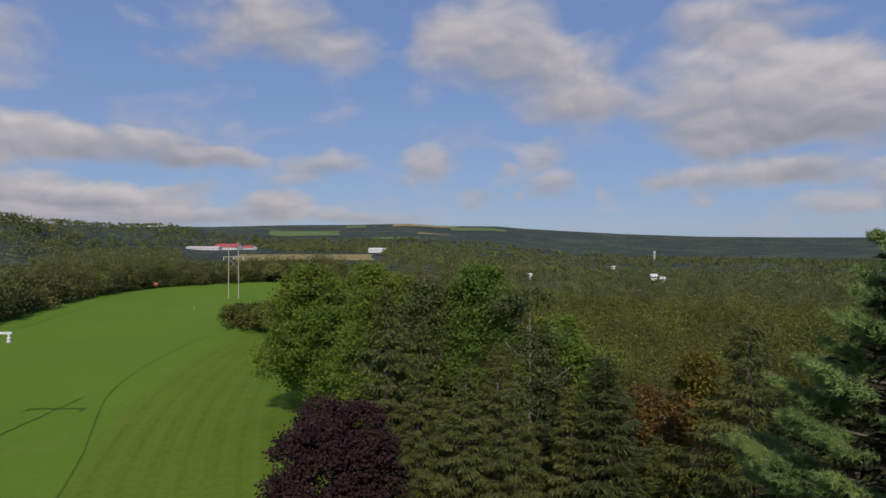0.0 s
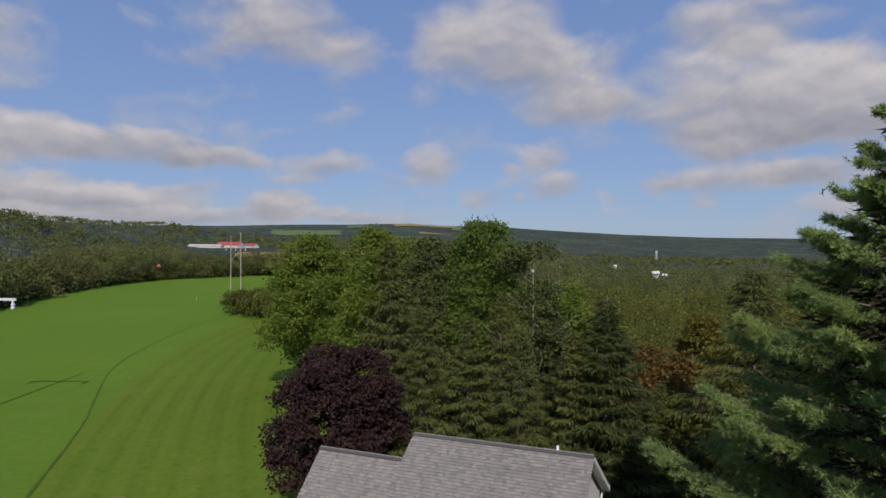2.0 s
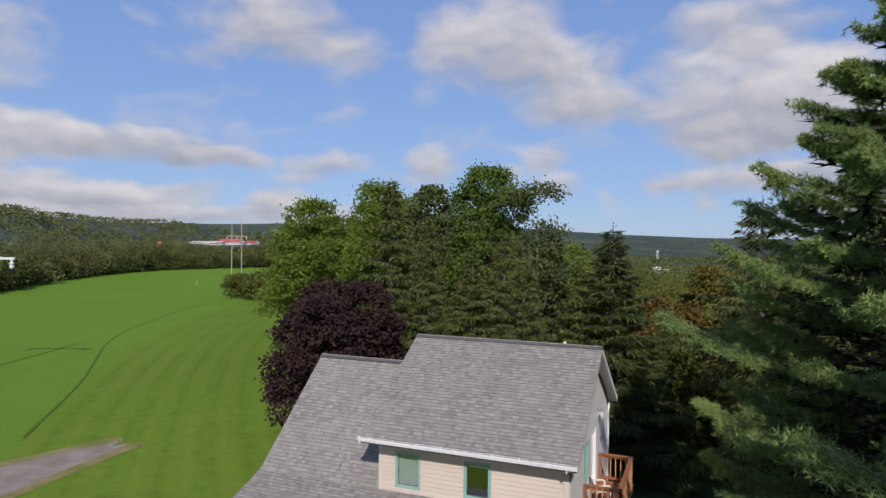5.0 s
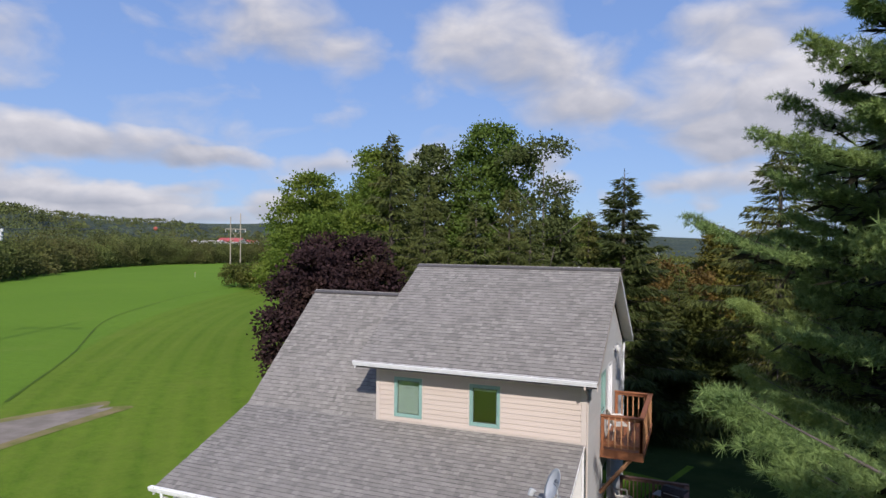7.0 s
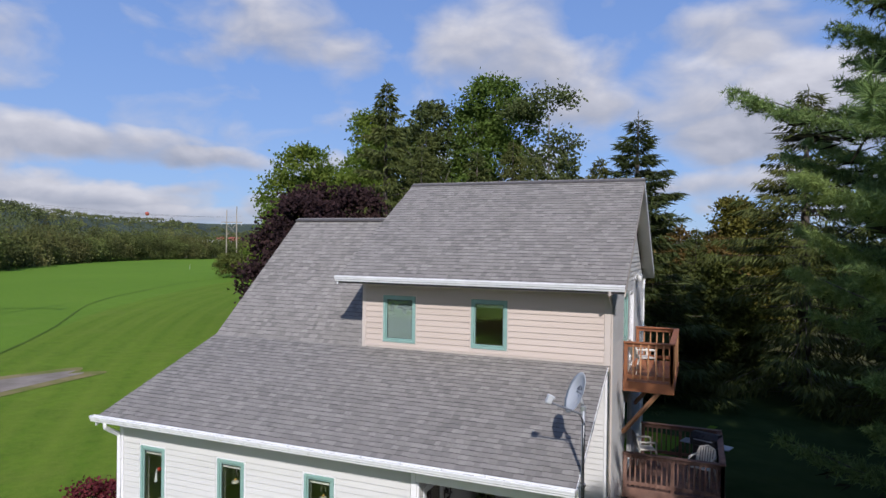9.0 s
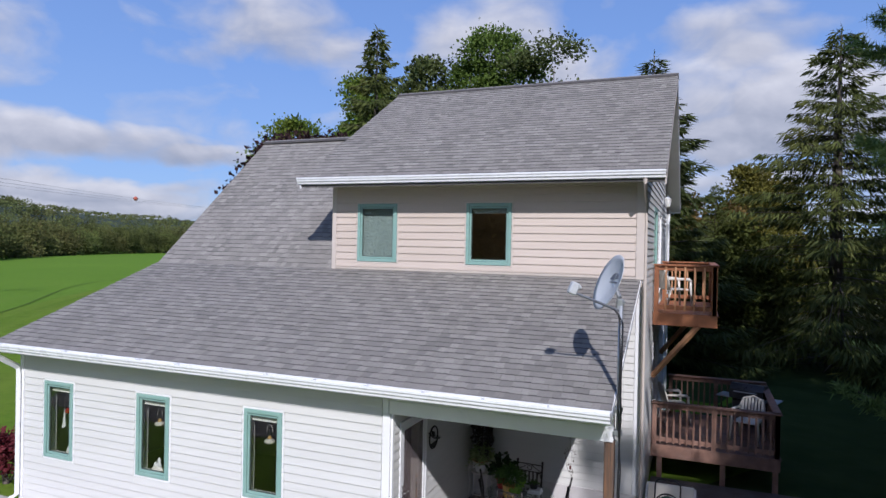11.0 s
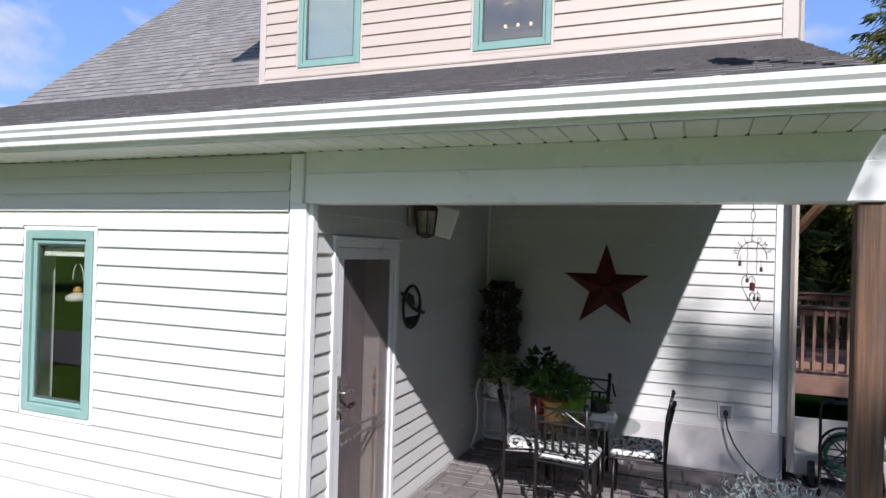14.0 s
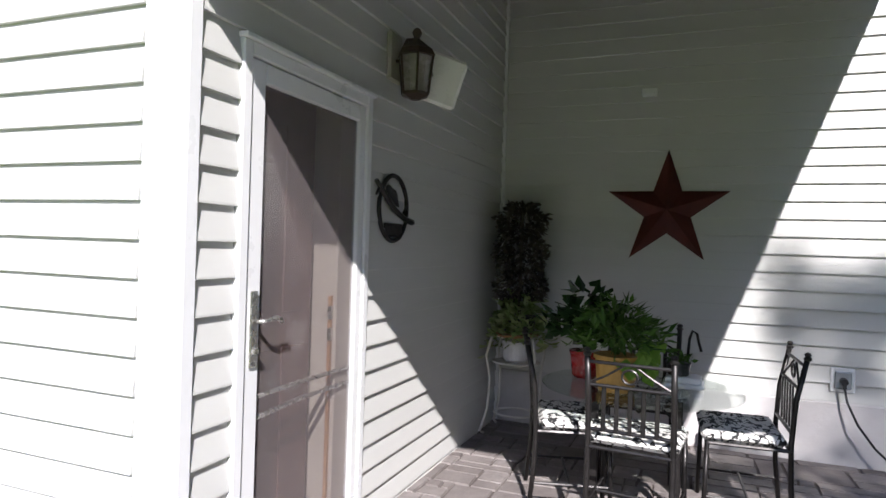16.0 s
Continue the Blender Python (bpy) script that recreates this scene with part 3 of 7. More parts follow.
def blades(c, d, s, length, width, fold=0.25):
    """Leaf blades: base c, direction d, side s, each a folded diamond of its own length and width."""
    d, s = unit(d), unit(s - d * np.sum(d * s, -1, keepdims=True))
    up = np.cross(d, s)
    L, w = np.reshape(length, (-1, 1)), np.reshape(width, (-1, 1))
    mid = c + d * L * 0.45 + up * w * fold
    v = np.stack([c, mid - s * w * 0.5, c + d * L, mid + s * w * 0.5], 1).reshape(-1, 3)
    return v, np.arange(len(v)).reshape(-1, 4)


def scatter_dir(rng, n):
    return unit(rng.normal(size=(n, 3)))


# ---- the lie of the land ----
def bearing(x, y):
    return np.degrees(np.arctan2(-x, y))


SKY_B = [-30, -18, -12, 0, 6, 14, 17, 22, 25, 30, 36, 42, 48, 56, 66, 80]
SKY_Z = [52, 50, 44, 52, 62, 88, 100, 100, 108, 98, 94, 78, 52, 46, 50, 46]
SKY_R = [3900, 3900, 3900, 3800, 3600, 3300, 3200, 3200, 3200, 3200, 3200, 2600, 1700, 1000, 900, 900]


def land(x, y):
    """Height of the ground: lawn round the house, a level field, a valley on the other side, hills far off."""
    x, y = np.asarray(x, dtype=float), np.asarray(y, dtype=float)
    r, b = np.hypot(x, y), bearing(x, y)
    near = -0.12 - 0.0146 * np.clip(r - 4, 0, 95)
    down = np.clip((24 - b) / 14, 0, 1)
    down = np.where((b < -100) | (b > 120), 0.3, down)
    out = near - down * (9.0 * np.clip((r - 45) / 200, 0, 1) + 17 * np.clip((r - 245) / 700, 0, 1)) + (1 - down) * 6 * np.clip((r - 350) / 800, 0, 1)
    top, far = np.interp(b, SKY_B, SKY_Z), np.interp(b, SKY_B, SKY_R)
    t = np.clip((r - far * 0.45) / (far * 0.55), 0, 1)
    out = out + (top - out) * (t * t * (3 - 2 * t)) * (r < far) + (r >= far) * (top - out - (r - far) * 0.05)
    roll = 5.0 * np.sin(x * 0.0031 + 1.0) * np.sin(y * 0.0027) * np.clip((r - 900) / 1500, 0, 1)
    return out + roll


def ground_sheet():
    radii = np.concatenate([np.linspace(0, 40, 17), 40 * 1.048 ** np.arange(1, 103)])
    angles = np.radians(np.concatenate([np.arange(-40, 80, 0.5), np.arange(80, 320, 4)]))
    rr, aa = np.meshgrid(radii, angles, indexing="ij")
    x, y = -rr * np.sin(aa), rr * np.cos(aa)
    z = land(x, y)
    na = len(angles)
    i, j = np.meshgrid(np.arange(len(radii) - 1), np.arange(na), indexing="ij")
    a, b = i * na + j, i * na + (j + 1) % na
    f = np.stack([a, b, b + na, a + na], -1).reshape(-1, 4)
    me = quads("ground", np.stack([x, y, z], -1).reshape(-1, 3), f, M_LAWN, True)
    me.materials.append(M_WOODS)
    me.materials.append(M_FLOOR)
    me.materials.append(M_LAWNSHADE)
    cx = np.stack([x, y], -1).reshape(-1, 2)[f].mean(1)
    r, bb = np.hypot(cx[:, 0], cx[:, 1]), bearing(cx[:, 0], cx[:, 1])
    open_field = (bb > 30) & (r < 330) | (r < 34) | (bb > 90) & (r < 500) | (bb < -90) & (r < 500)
    # ground that takes the darkened grass as painted tree shade
    shade_zone = (cx[:, 0] > 4.6 + 0.6 * np.sin(cx[:, 1] * 0.9)) & (cx[:, 1] > 0.2) & (r < 40) | (cx[:, 0] > 9.0) & (cx[:, 1] > -9) & (r < 40) | (cx[:, 1] > 15.5 + np.sin(cx[:, 0] * 1.3)) & (cx[:, 0] > -10) & (r < 40)
    me.polygons.foreach_set("material_index", np.where(shade_zone, 3, np.where(open_field, 0, np.where(r < 420, 2, 1))).astype(np.int32))
    ob = new("ground", me)
    return tagged(ob, "mown lawn running out to fields and wooded hills", "ground", kind="structure")


ground_sheet()


def draped(name, outline, mat, label, lift=0.05, kind="structure", steps=14, category="ground"):
    """A patch of ground laid along the land inside a four-sided outline."""
    a, b, c, d = [np.array(q, dtype=float) for q in outline]
    s, t = np.meshgrid(np.linspace(0, 1, steps), np.linspace(0, 1, steps), indexing="ij")
    s, t = s[..., None], t[..., None]
    p = (a * (1 - s) + b * s) * (1 - t) + (d * (1 - s) + c * s) * t
    edge = 1 + 0.06 * np.sin(9 * s + 4 * t)
    mid = p.mean((0, 1))
    p = mid + (p - mid) * edge
    z = land(p[..., 0], p[..., 1]) + lift
    v = np.concatenate([p, z[..., None]], -1).reshape(-1, 3)
    i, j = np.meshgrid(np.arange(steps - 1), np.arange(steps - 1), indexing="ij")
    k = i * steps + j
    f = np.stack([k, k + steps, k + steps + 1, k + 1], -1).reshape(-1, 4)
    return tagged(new(name, quads(name, v, f, mat, True)), label, category, kind=kind)


def polar(b, r):
    return (-r * math.sin(radians(b)), r * math.cos(radians(b)))

# ---- the house ----
WEST, EAST, BACK = -7.35, 3.0, 11.15     # outer wall planes; the front wall stands on y = 0
PORCH_Y, DORMER_Y, DORMER_W = 3.55, 3.40, -3.05
LOW_E = 2.945                            # east edge of the low roof
LAP = 0.1250                             # height of one siding course
LAP_Z = 2.022                            # height of one course line


def low_roof(y):
    return 2.74 + 0.364 * (y + 0.42)


def steep_roof(y):
    return 4.13 + 0.873 * (min(y, 14.5 - y) - 3.40)


def high_roof(y):
    return 8.545 - 0.601 * abs(y - 7.25)


house = thing("house", "two-storey house with pale siding and grey shingle roofs", "house")


def with_holes(lo, hi, holes):
    """Splits the span of a course at the openings that it meets."""
    spans = [(lo, hi)]
    for a, b in holes:
        spans = [q for s, e in spans for q in ((s, min(e, a)), (max(s, b), e)) if q[1] - q[0] > 0.02]
    return spans


def clad(wall, axis, plane, sign, lo, hi, z0, z1, mat, holes=(), limit=None, lap=LAP, line=LAP_Z):
    """Lap siding on a wall, one board a course: axis is the way the boards run, sign the way that they face."""
    z = line + math.floor((z0 - line) / lap) * lap
    while z < z1 - 0.004:
        b, t = max(z, z0), min(z + lap, z1)
        if t - b > 0.008:
            s, e = lo, hi
            if limit:
                s, e = limit(b, t, lo, hi)
            met = [h for h in holes if h[2] < t - 0.002 and h[3] > b + 0.002]
            for u, w in with_holes(s, e, [(h[0], h[1]) for h in met]):
                prof = [(plane, b), (plane + sign * 0.026, b), (plane + sign * 0.026, b + 0.008), (plane + sign * 0.008, t + 0.006), (plane, t + 0.006)]
                part("siding_board", Shape().loft(prof, u, w, axis), mat, wall)
            # what is left of the course over the head or under the sill of an opening
            for h in met:
                u, w = max(s, h[0]), min(e, h[1])
                for c, d in ((b, min(t, h[2])), (max(b, h[3]), t)):
                    if d - c > 0.012 and w - u > 0.02:
                        low, top = (plane + sign * (0.026 - 0.018 * max(0.0, q - b - 0.008) / (lap - 0.002)) for q in (c, d))
                        part("siding_board", Shape().loft([(plane, c), (low, c), (top, d), (plane, d)], u, w, axis), mat, wall)
        z += lap


def wall_block(name, lo, hi, holes, axis, mat, parent):
    """The body of a wall with its openings left free; holes as (from, to, bottom, top) along the axis."""
    sh = Shape()
    i = 0 if axis == "x" else 1
    cuts = sorted({lo[i], hi[i], *[h[0] for h in holes], *[h[1] for h in holes]})
    for a, b in zip(cuts, cuts[1:]):
        hs = sorted([(h[2], h[3]) for h in holes if h[0] <= a + 1e-6 and h[1] >= b - 1e-6])
        z = lo[2]
        for h0, h1 in hs + [(hi[2], hi[2])]:
            if h0 - z > 1e-4:
                l, u = list(lo), list(hi)
                l[i], u[i], l[2], u[2] = a, b, z, h0
                sh.box(l, u)
            z = max(z, h1)
    return part(name, sh, mat, parent)


LOW_WIN = [(-6.75, -6.05), (-4.60, -3.905), (-2.445, -1.755)]
HIGH_WIN = [(-2.478, -1.604), (-0.176, 0.701)]
holes_front = [(a + 0.05, b - 0.05, 0.845, 2.08) for a, b in LOW_WIN]
holes_dormer = [(a + 0.05, b - 0.05, 4.33, 5.38) for a, b in HIGH_WIN]
wall_front = wall_block("wall_front", (WEST, 0.012, -0.3), (0, 0.18, 2.72), holes_front, "x", M_SIDING, house)
clad(wall_front, "x", 0.0, -1, WEST + 0.08, -0.125, -0.1, 2.62, M_SIDING, [(a - 0.035, b + 0.035, 0.76, 2.165) for a, b in LOW_WIN])
wall_porch_side = wall_block("wall_porch_side", (-0.18, 0.18, -0.3), (-0.014, PORCH_Y, 2.62), [(0.335, 1.165, 0.0, 2.06)], "y", M_SIDING, house)
part("wall_porch_gable", Shape().loft([(0.18, 2.62), (PORCH_Y, 2.62), (PORCH_Y, 3.98), (0.18, 2.78)], -0.18, -0.014, "x"), M_SIDING, house)
clad(wall_porch_side, "y", 0.0, 1, 0.075, PORCH_Y - 0.02, -0.02, 3.92, M_SIDING, [(0.265, 1.235, -1, 2.125)],
     lambda b, t, lo, hi: (max(lo, (t - 2.60) / 0.364 - 0.36), hi))
wall_porch_back = wall_block("wall_porch_back", (-0.18, PORCH_Y + 0.014, -0.3), (EAST - 0.014, 3.75, 4.0), [], "x", M_SIDING, house)
clad(wall_porch_back, "x", PORCH_Y, -1, 0.02, 2.88, 0.42, 3.95, M_SIDING, (), None, 0.1255, 2.050)
part("foundation", Shape().box((0.0, PORCH_Y - 0.035, -0.3), (EAST - 0.03, PORCH_Y + 0.012, 0.42), 0.012), M_CONCRETE, house, "white-painted concrete foundation wall")
wall_dormer = wall_block("wall_dormer", (DORMER_W + 0.014, DORMER_Y + 0.012, 4.0), (EAST - 0.014, DORMER_Y + 0.16, 6.1), holes_dormer, "x", M_BEIGE, house)
clad(wall_dormer, "x", DORMER_Y, -1, DORMER_W + 0.085, 2.875, 4.17, 5.93, M_BEIGE, [(a - 0.03, b + 0.03, 4.25, 5.46) for a, b in HIGH_WIN], None, 0.1395, 4.183)
# the east wall, with a balcony door, a deck door and windows
holes_east = [(5.95, 6.75, 4.30, 5.42), (7.45, 8.35, 3.40, 5.42), (6.3, 8.2, 0.62, 2.62)]
wall_east = wall_block("wall_east", (EAST - 0.18, DORMER_Y + 0.16, -0.3), (EAST - 0.014, BACK, 6.05), holes_east, "y", M_SIDING, house)


def gable_limit(b, t, lo, hi):
    s = max(0.0, (t - 5.95)) / 0.601
    return lo + s, hi - s


clad(wall_east, "y", EAST, 1, DORMER_Y + 0.10, BACK - 0.08, 0.42, 8.25, M_SIDING, [(a - 0.07, b + 0.07, c - 0.05, d + 0.07) for a, b, c, d in holes_east], gable_limit)
part("gable_wall", Shape().add([(EAST - 0.014, 3.42, 6.05), (EAST - 0.014, 11.08, 6.05), (EAST - 0.014, 7.25, 8.36), (EAST - 0.16, 3.42, 6.05), (EAST - 0.16, 11.08, 6.05), (EAST - 0.16, 7.25, 8.36)],
                               [(0, 1, 2), (5, 4, 3), (0, 3, 4, 1), (1, 4, 5, 2), (2, 5, 3, 0)]), M_SIDING, house)
part("gable_wall", Shape().add([(DORMER_W, 3.42, 4.0), (DORMER_W, 11.08, 4.0), (DORMER_W, 11.08, 6.05), (DORMER_W, 7.25, 8.36), (DORMER_W, 3.42, 6.05),
                                (DORMER_W + 0.15, 3.42, 4.0), (DORMER_W + 0.15, 11.08, 4.0), (DORMER_W + 0.15, 11.08, 6.05), (DORMER_W + 0.15, 7.25, 8.36), (DORMER_W + 0.15, 3.42, 6.05)],
                               [(0, 1, 2, 3, 4), (9, 8, 7, 6, 5), (0, 5, 6, 1), (1, 6, 7, 2), (2, 7, 8, 3), (3, 8, 9, 4), (4, 9, 5, 0)]), M_BEIGE, house)
wall_west = part("wall_west", Shape().loft([(0.18, -0.3), (0.18, 2.68), (3.40, 3.85), (7.25, 7.2), (BACK, 3.85), (BACK, -0.3)], WEST + 0.012, WEST + 0.18, "x"), M_SIDING, house)
clad(wall_west, "y", WEST, -1, 0.02, BACK, -0.1, 7.1, M_SIDING, (),
     lambda b, t, lo, hi: (lo if t < 2.7 else (t - 2.7) / 0.364 if t < 3.85 else 3.4 + (t - 3.85) / 0.873, hi if t < 3.85 else 11.1 - (t - 3.85) / 0.873))
part("wall_back", Shape().box((WEST + 0.02, BACK - 0.16, -0.3), (EAST - 0.02, BACK - 0.012, 5.9)), M_SIDING, house)
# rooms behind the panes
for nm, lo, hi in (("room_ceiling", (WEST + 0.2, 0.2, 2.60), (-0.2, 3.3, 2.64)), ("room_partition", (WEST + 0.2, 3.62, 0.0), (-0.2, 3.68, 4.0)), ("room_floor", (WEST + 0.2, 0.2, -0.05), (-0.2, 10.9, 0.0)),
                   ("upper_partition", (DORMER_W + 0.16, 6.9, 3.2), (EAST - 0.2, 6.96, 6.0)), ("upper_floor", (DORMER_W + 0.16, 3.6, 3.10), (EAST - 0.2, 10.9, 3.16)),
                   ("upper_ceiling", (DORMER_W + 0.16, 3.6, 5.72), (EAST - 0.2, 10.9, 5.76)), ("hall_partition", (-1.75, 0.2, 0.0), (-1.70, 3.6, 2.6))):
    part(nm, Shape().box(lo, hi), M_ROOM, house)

# corner boards and frieze
for nm, lo, hi, mt in (("corner_board", (-0.112, -0.030, -0.1), (0.004, 0.012, 2.32), M_TRIM), ("corner_board", (-0.112, -0.030, 2.32), (-0.022, 0.012, 2.62), M_TRIM), ("corner_board", (-0.012, 0.012, -0.1), (0.030, 0.07, 2.60), M_TRIM),
                       ("corner_board", (WEST - 0.02, -0.030, -0.1), (WEST + 0.075, 0.012, 2.62), M_TRIM),
                       ("corner_board", (2.885, PORCH_Y - 0.022, 0.40), (EAST + 0.012, PORCH_Y + 0.01, 4.0), M_TRIM), ("corner_board", (EAST - 0.012, DORMER_Y + 0.12, 0.40), (EAST + 0.030, DORMER_Y + 0.24, 4.05), M_TRIM),
                       ("corner_board", (2.880, DORMER_Y - 0.022, 4.12), (EAST + 0.012, DORMER_Y + 0.012, 5.93), M_BEIGETRIM), ("corner_board", (EAST - 0.010, DORMER_Y + 0.012, 4.06), (EAST + 0.030, DORMER_Y + 0.12, 5.95), M_TRIM),
                       ("corner_board", (DORMER_W - 0.012, DORMER_Y - 0.022, 4.10), (DORMER_W + 0.08, DORMER_Y + 0.012, 5.93), M_BEIGETRIM),
                       ("corner_board", (EAST - 0.09, BACK - 0.08, 0.0), (EAST + 0.02, BACK + 0.01, 5.95), M_TRIM),
                       ("flashing_board", (DORMER_W + 0.08, DORMER_Y - 0.018, 4.125), (2.88, DORMER_Y + 0.006, 4.168), M_BEIGETRIM),
                       ("inner_corner_board", (0.014, PORCH_Y - 0.045, 0.0), (0.045, PORCH_Y - 0.014, 3.9), M_TRIM)):
    part(nm, Shape().box(lo, hi, 0.004), mt, house)

# porch beam, soffits, fascias
part("porch_beam", Shape().box((-0.021, -0.012, 2.322), (EAST - 0.045, 0.15, 2.505), 0.006).box((-0.021, -0.004, 2.505), (EAST - 0.045, 0.15, 2.632)), M_TRIM, house, "white-clad beam over the porch opening")


def soffit(x0, x1, y0, y1, z, parent):
    """Ribbed vinyl: one panel for each three ribs, with dark rib ends at the wall."""
    ob = part("soffit", Shape().box((x0, y0, z + 0.012), (x1, y1, z + 0.020)), M_SOFFIT, parent, "ribbed vinyl soffit")
    n = int((x1 - x0) / 0.135)
    w = (x1 - x0) / n
    for i in range(n):
        a = x0 + i * w
        part("soffit_panel", Shape().box((a, y0, z), (a + w - 0.005, y1, z + 0.0115), 0.003), M_SOFFIT, ob)
        part("rib_end", Shape().box((a + w - 0.016, y1 - 0.040, z - 0.003), (a + w + 0.003, y1 - 0.018, z + 0.004)), M_GREENDARK, ob)


soffit(-7.64, LOW_E, -0.42, 0.012, 2.634, house)
soffit(-3.44, 3.35, 2.86, DORMER_Y + 0.01, 5.772, house)
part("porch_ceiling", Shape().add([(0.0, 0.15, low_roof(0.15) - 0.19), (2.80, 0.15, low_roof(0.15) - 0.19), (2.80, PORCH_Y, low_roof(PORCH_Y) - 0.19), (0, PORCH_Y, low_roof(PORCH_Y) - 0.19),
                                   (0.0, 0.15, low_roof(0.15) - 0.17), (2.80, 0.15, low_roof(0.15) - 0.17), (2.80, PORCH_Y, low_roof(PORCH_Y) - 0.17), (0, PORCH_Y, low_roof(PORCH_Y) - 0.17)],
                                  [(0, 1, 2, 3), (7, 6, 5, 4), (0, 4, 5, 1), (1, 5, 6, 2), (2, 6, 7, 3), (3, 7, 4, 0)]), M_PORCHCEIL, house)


def gutter(x0, x1, y, z, parent):
    """Ogee gutter with a rolled lip, end caps, and an inside to see from above."""
    prof = [(y, z), (y - 0.010, z - 0.004), (y - 0.010, z - 0.030), (y + 0.004, z - 0.048), (y + 0.006, z - 0.075), (y + 0.030, z - 0.098), (y + 0.034, z - 0.126),
            (y + 0.118, z - 0.126), (y + 0.118, z + 0.004), (y + 0.112, z + 0.004), (y + 0.112, z - 0.118), (y + 0.042, z - 0.118), (y + 0.036, z - 0.092), (y + 0.014, z - 0.070), (y + 0.010, z - 0.044),
            (y + 0.002, z - 0.030), (y + 0.014, z - 0.012)]
    g = part("gutter", Shape().loft(prof, x0, x1, "x"), M_GUTTER, parent, "white aluminium gutter")
    for x in (x0, x1 - 0.003):
        part("end_cap", Shape().loft([(y - 0.006, z), (y - 0.006, z - 0.04), (y + 0.030, z - 0.098), (y + 0.034, z - 0.130), (y + 0.120, z - 0.130), (y + 0.120, z)], x, x + 0.003, "x"), M_GUTTER, g)
    for i in range(int((x1 - x0) / 0.8)):
        x = x0 + 0.4 + i * 0.8
        part("hanger", Shape().box((x, y - 0.004, z - 0.004), (x + 0.025, y + 0.115, z + 0.001)), M_GUTTER, g)
    return g


part("fascia", Shape().box((-7.64, -0.425, 2.634), (LOW_E + 0.005, -0.40, 2.75)), M_TRIM, house)
gutter(-7.76, LOW_E + 0.03, -0.505, 2.787, house)
part("fascia", Shape().box((-3.44, 2.815, 5.768), (3.35, 2.845, 5.86)), M_TRIM, house)
gutter(-3.50, 3.36, 2.74, 5.905, house)
part("fascia", Shape().box((-3.44, 11.665, 5.68), (3.36, 11.69, 5.86)), M_TRIM, house)
gutter(-3.50, 3.36, 11.70, 5.90, house)


def downspout(pts, parent, r=0.034, mat=M_GUTTER, label="white rain downspout"):
    """A rectangular rain pipe along points."""
    return part("downspout", Shape().tube(pts, r, 4), mat, parent, label)


downspout([(-7.36, -0.44, 2.66), (-7.36, -0.44, 2.56), (-7.36, -0.08, 2.32), (-7.36, -0.06, 2.2), (-7.36, -0.06, 0.05), (-7.36, -0.2, 0.0)], house, 0.05)
downspout([(3.05, 2.80, 5.78), (3.05, 2.80, 5.70), (3.04, 3.36, 5.42), (3.03, 3.40, 5.30), (3.03, 3.40, 0.45), (3.03, 3.38, 0.12)], house, 0.030, M_BEIGETRIM, "beige rain downspout")
downspout([(3.06, 11.62, 5.78), (3.06, 11.25, 5.35), (3.06, 11.22, 0.1)], house, 0.045)


def roof_slab(name, x0, x1, y0, y1, fn, thick, parent):
    v = [(x, y, fn(y) - d) for d in (0.012, thick) for x in (x0, x1) for y in (y0, y1)]
    return part(name, Shape().add(v, [(0, 1, 3, 2), (4, 6, 7, 5), (0, 2, 6, 4), (1, 5, 7, 3), (0, 4, 5, 1), (2, 3, 7, 6)]), M_ROOFBASE, parent)


roof_low = roof_slab("roof_low", -7.65, LOW_E, -0.42, 3.40, low_roof, 0.10, house)
roof_steep = roof_slab("roof_steep", -7.65, -2.9, 3.40, 7.25, steep_roof, 0.20, house)
roof_steep_back = roof_slab("roof_steep_back", -7.65, -2.9, 7.25, 11.4, steep_roof, 0.20, house)
roof_high = roof_slab("roof_high", -3.45, 3.36, 2.82, 7.25, high_roof, 0.16, house)
roof_high_back = roof_slab("roof_high_back", -3.45, 3.36, 7.25, 11.68, high_roof, 0.16, house)


def rake(x0, x1, y0, y1, fn, up, down, parent, mat=None):
    v = [(x, y, fn(y) + d) for d in (up, -down) for x in (x0, x1) for y in (y0, y1)]
    return part("rake_board", Shape().add(v, [(0, 1, 3, 2), (4, 6, 7, 5), (0, 2, 6, 4), (1, 5, 7, 3), (0, 4, 5, 1), (2, 3, 7, 6)]), mat or M_TRIM, parent)


rake(LOW_E + 0.002, LOW_E + 0.030, -0.42, 3.40, low_roof, -0.022, 0.10, house)
rake(3.345, 3.372, 2.80, 7.25, high_roof, -0.006, 0.20, house, M_BEIGETRIM)
rake(3.345, 3.372, 7.25, 11.69, high_roof, -0.006, 0.20, house)
rake(-3.462, -3.438, 2.80, 7.25, high_roof, -0.006, 0.17, house)
rake(-7.672, -7.648, -0.42, 3.40, low_roof, -0.006, 0.18, house)
rake(-7.672, -7.648, 3.40, 7.25, steep_roof, -0.006, 0.20, house)
for a, b in ((2.86, 7.25), (7.25, 11.64)):
    rake(EAST + 0.02, 3.344, a, b, lambda y: high_roof(y) - 0.165, 0.0, 0.015, house, M_SOFFIT)
    rake(-3.436, DORMER_W - 0.012, a, b, lambda y: high_roof(y) - 0.165, 0.0, 0.015, house, M_SOFFIT)


